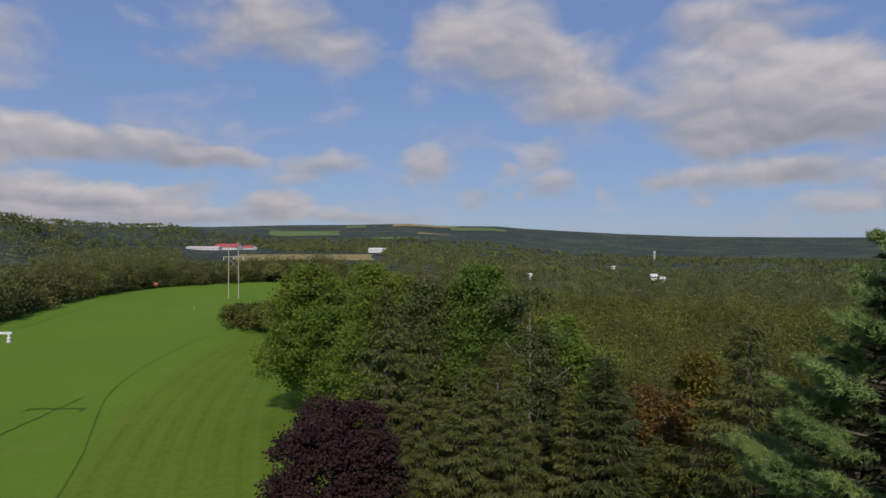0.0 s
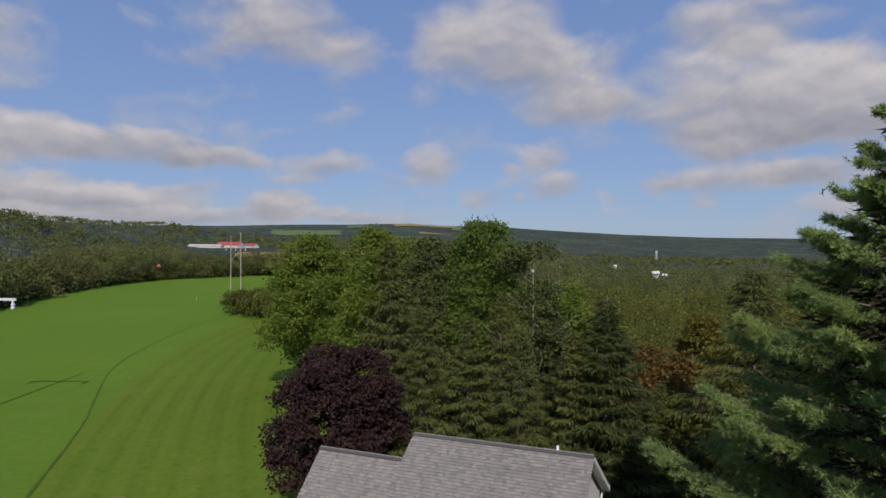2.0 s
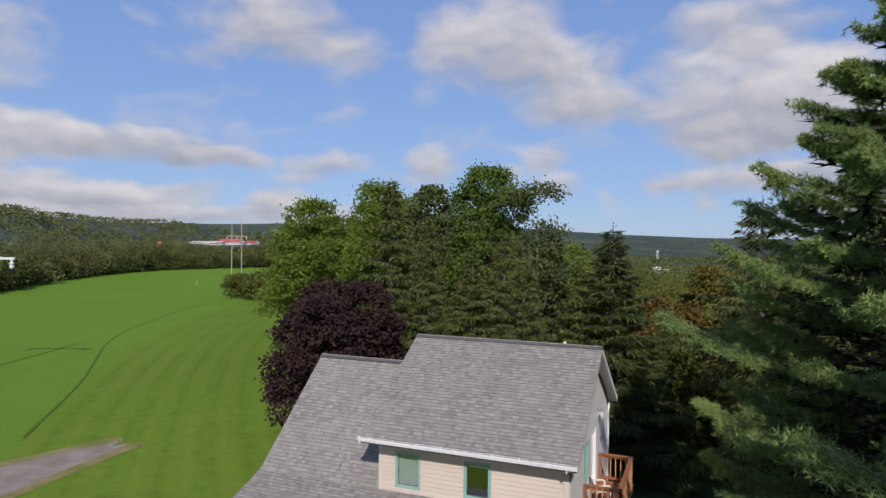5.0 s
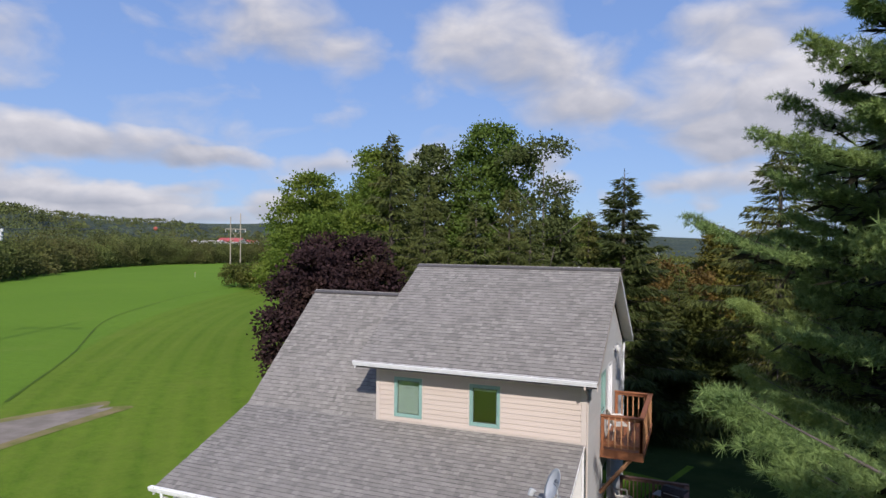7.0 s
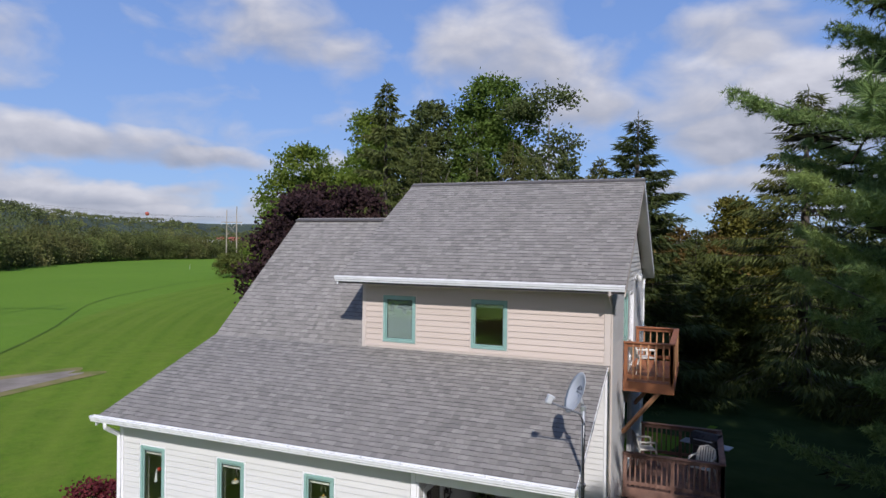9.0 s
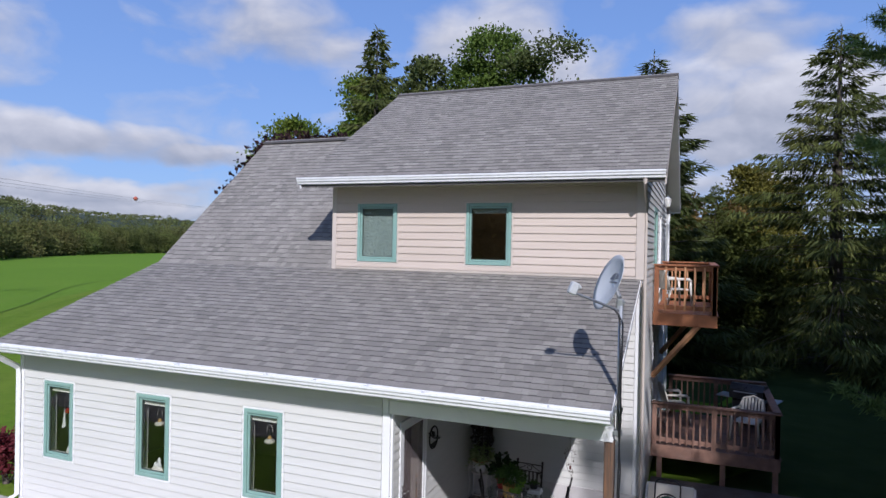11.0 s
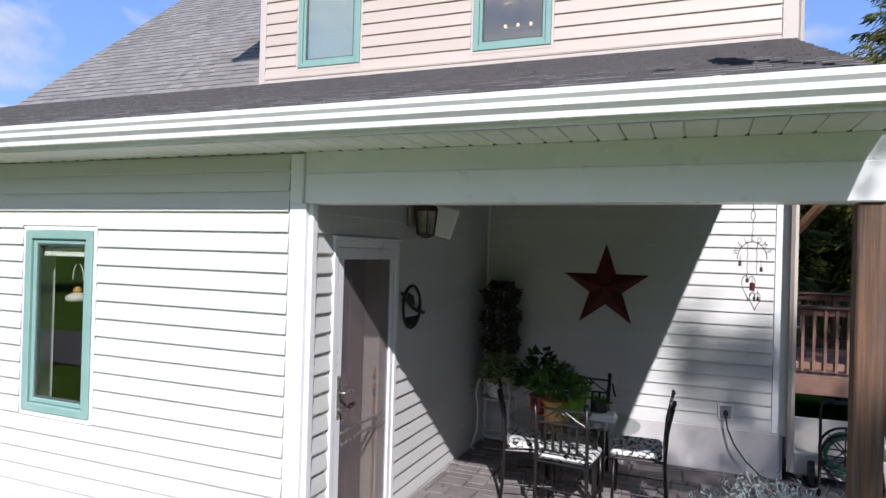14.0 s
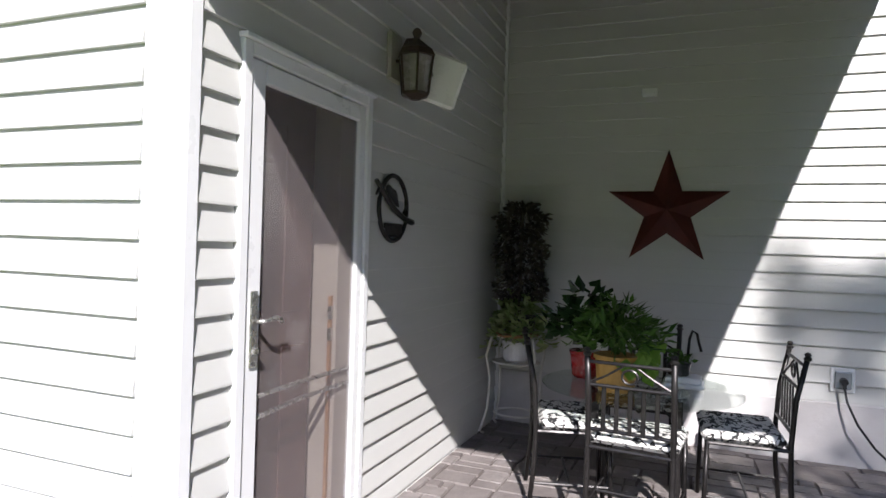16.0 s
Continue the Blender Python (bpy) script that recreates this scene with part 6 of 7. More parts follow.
for x in (-3.3, 3.3):
    part("insulator", Shape().turned([(0.14, 10.1), (0.22, 10.25), (0.14, 10.4), (0.22, 10.55), (0.12, 10.7), (0.1, 10.95)], 10, Matrix.Translation((x, 0, 0))), M_BARNWHITE, up)


def wire(a, b, sag, r, label):
    pts = [Vector(a).lerp(Vector(b), i / 24) - Vector((0, 0, sag * 4 * (i / 24) * (1 - i / 24))) for i in range(25)]
    return single("power_line", Shape().tube(pts, r, 4), M_CABLE, label, "cable")


top = Vector((hx, hy, hz))
for off in (0.0, 3.1, 6.2):
    start = (-55.7 - off * 0.93, 27.1 - off * 0.37, 10.2)
    wire(start, top + Vector((3.1 - off, 1.4 - off * 0.45, 17.0)), 0.6, 0.012, "dark overhead power line crossing the field")
    wire(start, (-24 - off, -30, 13), 1.2, 0.009, "dark overhead power line crossing the field")
ball = single("marker_ball", Shape().turned([(0.02, -0.36), (0.2, -0.3), (0.32, -0.16), (0.36, 0), (0.32, 0.16), (0.2, 0.3), (0.02, 0.36)], 16), M_ORANGE, "orange-red aerial marker ball hung on the power line", "marker ball", smooth=True)
ball.location = Vector((-55.7, 27.1, 10.2)).lerp(top + Vector((3.1, 1.4, 17.0)), 0.315) - Vector((0, 0, 0.6 * 4 * 0.315 * 0.685))
marker = thing("field_stake", "thin white stake standing in the field", "stake", (-130, 131, float(land(-130, 131))))
part("stake", Shape().tube([(0, 0, -0.2), (0, 0, 1.7)], 0.035, 6), M_BARNWHITE, marker)
part("flag", Shape().box((0, -0.01, 1.35), (0.16, 0.01, 1.6)), M_POTYELLOW, marker)


# ---- balcony and deck ----
def railing(parent, a, b, z0, z1, posts=2, gap=0.105, wood=None):
    """Rail between two plan points: posts, top cap, side rails and balusters, each its own piece."""
    a, b = Vector((*a, 0)), Vector((*b, 0))
    L, ang = (b - a).length, math.atan2(b.y - a.y, b.x - a.x)
    m = Matrix.Translation(a) @ Matrix.Rotation(ang, 4, "Z")
    part("cap_rail", Shape().box((-0.06, -0.075, z1 - 0.035), (L + 0.06, 0.075, z1), 0.006, m), wood or M_DECK, parent)
    part("top_rail", Shape().box((0.03, -0.02, z1 - 0.13), (L - 0.03, 0.02, z1 - 0.04), 0.004, m), wood or M_DECK, parent)
    part("bottom_rail", Shape().box((0.03, -0.02, z0 + 0.07), (L - 0.03, 0.02, z0 + 0.16), 0.004, m), wood or M_DECK, parent)
    for i in range(posts):
        x = L * i / max(posts - 1, 1)
        part("post", Shape().box((x - 0.045, -0.045, z0 - 0.15), (x + 0.045, 0.045, z1 - 0.035), 0.005, m), wood or M_DECK, parent)
    n = int(L / gap)
    for i in range(1, n):
        x = L * i / n
        part("baluster", Shape().box((x - 0.018, -0.056, z0 + 0.05), (x + 0.018, -0.021, z1 - 0.05), 0.003, m), wood or M_DECKPALE, parent)


def platform(t, x0, x1, y0, y1, z, wood=None):
    for nm, lo, hi in (("rim_joist", (x0, y0, z - 0.25), (x1, y0 + 0.04, z - 0.03)), ("rim_joist", (x1 - 0.04, y0 + 0.04, z - 0.25), (x1, y1, z - 0.03)), ("rim_joist", (x0, y1 - 0.04, z - 0.25), (x1 - 0.04, y1, z - 0.03))):
        part(nm, Shape().box(lo, hi, 0.005), wood or M_DECK, t)
    n = int((y1 - y0) / 0.145)
    for i in range(n):
        a = y0 + (y1 - y0) * i / n
        part("deck_board", Shape().box((x0, a + 0.003, z - 0.03), (x1 + 0.02, a + (y1 - y0) / n - 0.003, z), 0.004), wood or M_DECK, t)
    for i in range(1, int((x1 - x0) / 0.45)):
        part("joist", Shape().box((x0 + i * 0.45, y0 + 0.04, z - 0.22), (x0 + i * 0.45 + 0.04, y1 - 0.04, z - 0.032)), wood or M_DECK, t)


balcony = thing("balcony", "red-brown stained wooden balcony on the house's side wall", "balcony")
platform(balcony, 3.03, 4.24, 5.75, 9.15, 3.36)
railing(balcony, (3.09, 5.80), (4.17, 5.80), 3.36, 4.345, 2, 0.18)
railing(balcony, (4.18, 5.80), (4.18, 9.10), 3.36, 4.345, 3, 0.18)
railing(balcony, (4.17, 9.10), (3.09, 9.10), 3.36, 4.345, 2, 0.16)
for y in (5.82, 9.0):
    part("brace", Shape().tube([(3.03, y, 2.05), (3.90, y, 3.14)], 0.058, 4), M_DECKPALE, balcony)

deck = thing("deck", "faded brown wooden deck with railings beside the house", "deck")
platform(deck, 3.03, 5.42, 6.0, 9.0, 0.62, M_DECKOLD)
railing(deck, (3.09, 6.05), (5.36, 6.05), 0.62, 1.50, 3, 0.125, M_DECKOLD)
railing(deck, (5.36, 6.05), (5.36, 8.95), 0.62, 1.50, 3, 0.125, M_DECKOLD)
railing(deck, (5.36, 8.95), (3.30, 8.95), 0.62, 1.55, 3, 0.125, M_DECKOLD)
for x in (3.2, 4.4, 5.34):
    for y in (6.08, 8.9):
        part("support_post", Shape().box((x - 0.05, y - 0.05, -0.2), (x + 0.05, y + 0.05, 0.40), 0.005), M_DECKOLD, deck)


def plastic_chair():
    """A moulded garden armchair: shell seat, slatted round back, arms on splayed legs."""
    t = thing("garden_chair", "cream plastic stacking garden armchair", "chair", group="plastic garden chairs")
    part("seat", Shape().box((-0.23, -0.22, 0.40), (0.23, 0.24, 0.43), 0.012), M_PLASTIC, t)
    for i in range(7):
        x = -0.195 + i * 0.065
        top = 0.86 - 0.9 * x * x * 1.6
        part("back_slat", Shape().box((x - 0.022, -0.012, 0.0), (x + 0.022, 0.012, (top - 0.42) * 1.02), 0.005, Matrix.Translation((0, -0.22, 0.42)) @ Matrix.Rotation(radians(14), 4, "X")), M_PLASTIC, t)
    part("back_frame", Shape().tube([(-0.24, -0.22, 0.42), (-0.245, -0.28, 0.66), (-0.19, -0.325, 0.82), (0, -0.345, 0.885), (0.19, -0.325, 0.82), (0.245, -0.28, 0.66), (0.24, -0.22, 0.42)], 0.022, 7), M_PLASTIC, t, smooth=True)
    for s in (-1, 1):
        part("armrest", Shape().tube([(s * 0.245, -0.27, 0.64), (s * 0.275, -0.05, 0.645), (s * 0.28, 0.18, 0.64), (s * 0.275, 0.24, 0.60)], [0.02, 0.028, 0.03, 0.022], 7), M_PLASTIC, t, smooth=True)
        part("leg", Shape().tube([(s * 0.275, 0.22, 0.62), (s * 0.26, 0.23, 0.42), (s * 0.285, 0.27, 0.0)], [0.022, 0.026, 0.02], 7), M_PLASTIC, t, smooth=True)
        part("leg", Shape().tube([(s * 0.22, -0.20, 0.42), (s * 0.25, -0.29, 0.0)], [0.026, 0.02], 7), M_PLASTIC, t, smooth=True)
    return t


pc = plastic_chair()
pc.matrix_world = pose(3.40, 7.05, 3.36, 0, 0, -62)
copy_thing(pc, pose(3.42, 8.15, 0.62, 0, 0, -70))
copy_thing(pc, pose(4.92, 7.15, 0.62, 0, 0, 160))

grill = thing("grill", "dark covered gas grill in the deck corner", "grill", (5.02, 8.45, 0.62), -20)
part("cart", Shape().box((-0.3, -0.24, 0.08), (0.3, 0.24, 0.62), 0.02), M_GRILL, grill)
part("lid", Shape().loft([(-0.26, 0.64), (0.26, 0.64), (0.26, 0.80), (0.16, 0.93), (-0.10, 0.96), (-0.24, 0.84)], -0.36, 0.36, "x"), M_GRILL, grill)
for s in (-1, 1):
    part("side_shelf", Shape().box((s * 0.5 - 0.16, -0.22, 0.62), (s * 0.5 + 0.16, 0.22, 0.65), 0.008), M_STEEL, grill)
part("handle", Shape().tube([(-0.25, -0.30, 0.80), (0.25, -0.30, 0.80)], 0.014, 8), M_STEEL, grill)

# ---- satellite dish, mast and cables ----
mast = Vector((3.012, 0.0, 0))
dish = thing("satellite_dish", "grey satellite dish on a steel mast at the roof edge", "satellite dish")
part("mast", Shape().tube([(mast.x, mast.y, 2.4), (mast.x, mast.y, 3.96)], 0.027, 12), M_STEEL, dish, smooth=True)
for z in (2.45, 2.72):
    part("mast_bracket", Shape().box((2.96, mast.y - 0.05, z - 0.03), (mast.x + 0.045, mast.y + 0.05, z + 0.03), 0.006), M_STEEL, dish)
C, nrm = Vector((2.87, 0.13, 4.22)), Vector((-0.79, -0.48, 0.38)).normalized()
turnm = nrm.to_track_quat("Z", "Y").to_matrix().to_4x4()
n, sh = 32, Shape()
for face in (0, 1):
    for i in range(7):
        r = i / 6
        for j in range(n):
            a = 2 * math.pi * j / n
            sh.v.append(tuple(Matrix.Translation(C) @ turnm @ Vector((0.315 * r * math.cos(a), 0.36 * r * math.sin(a), 0.075 * r * r - 0.04 - 0.006 * face))))
    for i in range(6):
        for j in range(n):
            k = face * 7 * n
            a, b = k + i * n + j, k + i * n + (j + 1) % n
            sh.f.append((a, b, b + n, a + n))
for j in range(n):
    a, b = 6 * n + j, 6 * n + (j + 1) % n
    sh.f.append((a, b, b + 7 * n, a + 7 * n))
reflector = part("reflector", sh, M_DISH, dish, smooth=True)
L0 = Vector((2.49, -0.25, 4.16))
low = C + turnm.to_3x3() @ Vector((0, -0.34, 0.02))
part("arm", Shape().tube([Vector((2.99, 0.0, 3.90)), L0.lerp(Vector((2.99, 0.0, 3.90)), 0.5) - Vector((0, 0.02, 0.02)), L0 + Vector((0.03, 0.02, -0.06))], 0.018, 6), M_GREYMARK, dish, "dark feed arm")
part("feed_horn", Shape().box((-0.045, -0.075, -0.05), (0.045, 0.075, 0.05), 0.015, Matrix.Translation(L0) @ turnm).tube([L0, L0 + (C - L0).normalized() * 0.10], [0.035, 0.025], 10), M_DISH, dish)
part("mount", Shape().box((-0.04, -0.035, -0.05), (0.04, 0.035, 0.08), 0.012, Matrix.Translation((3.0, 0.02, 3.96))).box((-0.055, -0.02, 0.0), (0.055, 0.02, 0.035), 0.006, Matrix.Translation((3.0, 0.02, 3.98))).tube([(2.99, 0.03, 4.05), C - nrm * 0.05], 0.03, 8), M_STEEL, dish)
mk = Matrix.Translation(C) @ turnm
part("printed_mark", Shape().box((-0.115, 0.055, -0.031), (-0.005, 0.165, -0.027), 0, mk).box((0.02, 0.075, -0.031), (0.085, 0.145, -0.027), 0, mk), M_GREYMARK, reflector)
for i in range(7):
    part("printed_mark", Shape().box((-0.12 + i * 0.034, 0.012, -0.034), (-0.098 + i * 0.034, 0.034, -0.030), 0, mk), M_GREYMARK, reflector)
rr = random.Random(3)
for k in range(2):
    pts = [Vector((2.90, -0.02, 3.95)), Vector((2.99 + 0.01 * k, -0.06 - 0.02 * k, 3.86))]
    for i in range(14):
        z = 3.75 - 3.7 * i / 13
        pts.append(Vector((3.02 + 0.018 * k + rr.uniform(-0.012, 0.012), -0.055 + rr.uniform(-0.015, 0.015), z)))
    single("cable", Shape().tube(pts, 0.009, 6), M_CABLE, "black coaxial cable strapped to the dish mast", "cable", smooth=True)

# ---- things on the porch walls ----
star = Shape()
pts = []
for i in range(10):
    a = math.pi / 2 + i * math.pi / 5
    r = 0.455 if i % 2 == 0 else 0.175
    pts.append((1.315 + r * math.cos(a), PORCH_Y - 0.030, 1.73 + r * math.sin(a)))
star.add(pts + [(1.315, PORCH_Y - 0.105, 1.73), (1.315, PORCH_Y - 0.024, 1.73)], [(i, (i + 1) % 10, 10) for i in range(10)] + [((i + 1) % 10, i, 11) for i in range(10)])
bs = thing("barn_star", "dark red five-pointed metal barn star on the porch wall", "wall decoration")
part("star", star, M_STAR, bs)
part("hook", Shape().tube([(1.315, PORCH_Y - 0.01, 2.16), (1.315, PORCH_Y - 0.04, 2.15), (1.315, PORCH_Y - 0.045, 2.17)], 0.005, 6), M_IRON, bs)

plaque = thing("wall_plaque", "black wrought-iron oval plaque with a bird on a branch", "wall decoration", (0.03, 1.49, 1.597))
part("ring", Shape().tube([(0, 0.165 * math.cos(a), 0.172 * math.sin(a)) for a in np.linspace(0, 2 * math.pi, 37)], 0.0125, 8), M_IRON, plaque, smooth=True)
part("perch", Shape().tube([(0.012, -0.225, 0.125), (0.016, -0.15, 0.07), (0.014, -0.02, -0.005), (0.012, 0.10, -0.045), (0.012, 0.215, -0.065)], [0.012, 0.014, 0.016, 0.014, 0.018], 7).tube([(0.014, -0.19, 0.10), (0.014, -0.225, 0.055)], 0.007, 6).tube([(0.014, 0.08, -0.04), (0.014, 0.13, 0.02)], 0.007, 6), M_IRON, plaque, smooth=True)
part("bird", Shape().turned([(0.004, -0.085), (0.014, -0.06), (0.040, -0.02), (0.046, 0.01), (0.028, 0.05), (0.030, 0.065), (0.022, 0.085), (0.004, 0.10)], 12, Matrix.Translation((0.008, -0.02, 0.055)) @ Matrix.Rotation(radians(58), 4, "X") @ Matrix.Diagonal((0.35, 1, 1, 1))), M_IRON, plaque, smooth=True)
part("base_panel", Shape().box((-0.004, -0.105, -0.150), (0.006, 0.105, -0.080), 0.003), M_IRON, plaque)

wl = thing("wall_lantern", "bronze wall lantern with a frosted panel tilted beside it", "lamp", (0.02, 1.44, 2.36))
wl.scale = (1.12, 1.12, 1.12)
part("back_plate", Shape().box((0.0, -0.065, -0.10), (0.024, 0.065, 0.13), 0.022), M_POST_PALE, wl, "pale square mounting plate")
LB = (0.11, 0.03)
part("arm", Shape().tube([(0.02, 0, 0.0), (0.045, 0.0, 0.0), (0.055, 0.0, 0.05), (0.07, 0.012, 0.095), (LB[0], LB[1], 0.10)], 0.010, 8), M_LANTERN, wl, smooth=True)
part("finial", Shape().turned([(0.008, 0.10), (0.016, 0.112), (0.024, 0.13), (0.016, 0.148), (0.003, 0.156)], 10, Matrix.Translation((*LB, 0))), M_LANTERN, wl, smooth=True)
part("roof", Shape().turned([(0.095, 0.02), (0.08, 0.05), (0.035, 0.085), (0.012, 0.105)], 6, Matrix.Translation((*LB, 0))), M_LANTERN, wl)
for i in range(6):
    a = i * math.pi / 3
    part("cage_bar", Shape().tube([(LB[0] + 0.085 * math.cos(a), LB[1] + 0.085 * math.sin(a), 0.02), (LB[0] + 0.066 * math.cos(a), LB[1] + 0.066 * math.sin(a), -0.15)], 0.006, 5), M_LANTERN, wl)
part("globe", Shape().turned([(0.058, -0.145), (0.078, 0.015)], 12, Matrix.Translation((*LB, 0))), M_SMOKED, wl)
part("base", Shape().turned([(0.02, -0.18), (0.068, -0.16), (0.07, -0.148)], 6, Matrix.Translation((*LB, 0))), M_LANTERN, wl)
part("frosted_panel", Shape().box((-0.016, -0.10, -0.12), (0.016, 0.10, 0.12), 0.014, Matrix.Translation((0.165, 0.215, -0.045)) @ Vector((0.47, -0.84, -0.12)).to_track_quat("X", "Z").to_matrix().to_4x4() @ Matrix.Rotation(radians(-16), 4, "X")), M_FROST, wl)
part("panel_bracket", Shape().tube([(LB[0] + 0.05, LB[1] + 0.05, -0.03), (0.13, 0.17, -0.03)], 0.008, 6), M_LANTERN, wl)

jb = thing("junction_box", "small white electrical box high on the porch wall", "electrical box", (1.165, PORCH_Y - 0.02, 2.62))
part("box", Shape().box((-0.055, -0.035, -0.032), (0.055, 0.002, 0.032), 0.008), M_TRIM, jb)
part("cover", Shape().box((-0.035, -0.042, -0.02), (0.035, -0.034, 0.012), 0.004), M_TRIM, jb)

ol = thing("outdoor_outlet", "white outdoor electrical outlet with a plugged-in dark green cord", "outlet", (2.485, PORCH_Y - 0.02, 0.575))
part("plate", Shape().box((-0.075, -0.012, -0.085), (0.075, 0.002, 0.085), 0.006), M_TRIM, ol)
part("box", Shape().box((-0.05, -0.03, -0.06), (0.05, -0.011, 0.06), 0.006), M_STEEL, ol)
part("plug", Shape().tube([(0, -0.03, 0.0), (0, -0.075, -0.005)], 0.024, 10).tube([(0, -0.06, -0.0), (0.002, -0.075, -0.05)], 0.012, 8), M_CABLE, ol)
single("extension_cord", Shape().tube([(2.487, 3.465, 0.53), (2.50, 3.44, 0.44), (2.56, 3.41, 0.30), (2.66, 3.40, 0.16), (2.78, 3.38, 0.05), (2.92, 3.30, 0.015), (3.10, 3.3, 0.014)], 0.008, 7), M_CABLE, "dark green extension cord hanging from the outlet", "cable", smooth=True)
ll = thing("side_lantern", "white lantern lamp on the upper side wall", "lamp", (3.02, 8.9, 5.82))
part("back_plate", Shape().box((0, -0.05, -0.08), (0.02, 0.05, 0.08), 0.006), M_TRIM, ll)
part("lantern", Shape().turned([(0.03, -0.14), (0.06, -0.12), (0.085, 0.05), (0.09, 0.06), (0.03, 0.13), (0.01, 0.16)], 8, Matrix.Translation((0.12, 0, 0))), M_FROST, ll)
part("arm", Shape().tube([(0.02, 0, 0.05), (0.08, 0, 0.2), (0.12, 0, 0.15)], 0.01, 6), M_TRIM, ll)


# welcome hanger of bent wire: letters along an arch, two hearts and small bells below
hg = thing("welcome_hanger", "rusty wire welcome sign with hearts and small bells", "hanging decoration", (2.436, 0.075, 2.085), 0)
hg.scale = (0.72, 1, 0.95)
part("hook", Shape().tube([(0, 0, 0.25), (0, 0, 0.215)], 0.0025, 5).tube([(0.013 * math.cos(a), 0, 0.190 + 0.024 * math.sin(a)) for a in np.linspace(0, 6.28, 15)], 0.0022, 5), M_LANTERN, hg)
part("chain", Shape().tube([(0.004 * math.sin(i * 1.57), 0.003 * math.cos(i * 1.57), 0.166 - 0.009 * i) for i in range(12)], 0.0022, 4), M_LANTERN, hg)
part("arch", Shape().tube([(0.088 * math.cos(a), 0, -0.030 + 0.088 * math.sin(a)) for a in np.linspace(0.0, math.pi, 19)], 0.0028, 5), M_LANTERN, hg)
for i, letter in enumerate("WELCOME"):
    font = bpy.data.curves.new("wire_letter", "FONT")
    font.body, font.size, font.align_x, font.extrude = letter, 0.042, "CENTER", 0.001
    tmp = bpy.data.objects.new("wire_letter", font)
    scene.collection.objects.link(tmp)
    word = bpy.data.meshes.new_from_object(tmp.evaluated_get(bpy.context.evaluated_depsgraph_get()))
    bpy.data.objects.remove(tmp)
    word.materials.clear()
    a = radians(158 - 136 * i / 6)
    ob = part("letter", word, M_LANTERN, hg)
    ob.matrix_basis = Matrix.Translation((0.091 * math.cos(a), 0, -0.030 + 0.091 * math.sin(a))) @ Matrix.Rotation(math.pi / 2 - a, 4, "Y") @ Matrix.Rotation(math.pi / 2, 4, "X") @ Matrix.Scale(0.8, 4, (1, 0, 0))
for cx, cz, sx, sz in ((-0.018, -0.165, 0.040, 0.066), (0.022, -0.232, 0.033, 0.046)):
    pts = [(cx + sx * math.sin(a) ** 3, 0.004 * (cx > 0), cz + sz * (13 * math.cos(a) - 5 * math.cos(2 * a) - 2 * math.cos(3 * a) - math.cos(4 * a)) / 15) for a in np.linspace(0, 2 * math.pi, 29)]
    part("heart", Shape().tube(pts, 0.0025, 5), M_LANTERN, hg)
for x in (-0.028, 0.028):
    part("chain", Shape().tube([(x + 0.003 * math.sin(i * 1.57), 0.003 * math.cos(i * 1.57), 0.05 - 0.011 * i) for i in range(15)], 0.002, 4), M_LANTERN, hg)
for x, z, k in ((-0.072, -0.052, 1.0), (0.055, -0.078, 1.0), (-0.028, -0.135, 0.9), (0.004, -0.165, 1.7), (0.018, -0.225, 0.9), (0.040, -0.225, 0.9)):
    part("bell", Shape().turned([(0.004 * k, 0.012 * k), (0.0085 * k, 0.009 * k), (0.0095 * k, -0.009 * k), (0.010 * k, -0.012 * k)], 8, Matrix.Translation((x, -0.003, z))), M_STAR if k > 1.5 else M_LANTERN, hg)
    part("link", Shape().tube([(x, -0.002, z + 0.012 * k), (x * 0.97, 0, z + 0.045)], 0.0018, 4), M_LANTERN, hg)


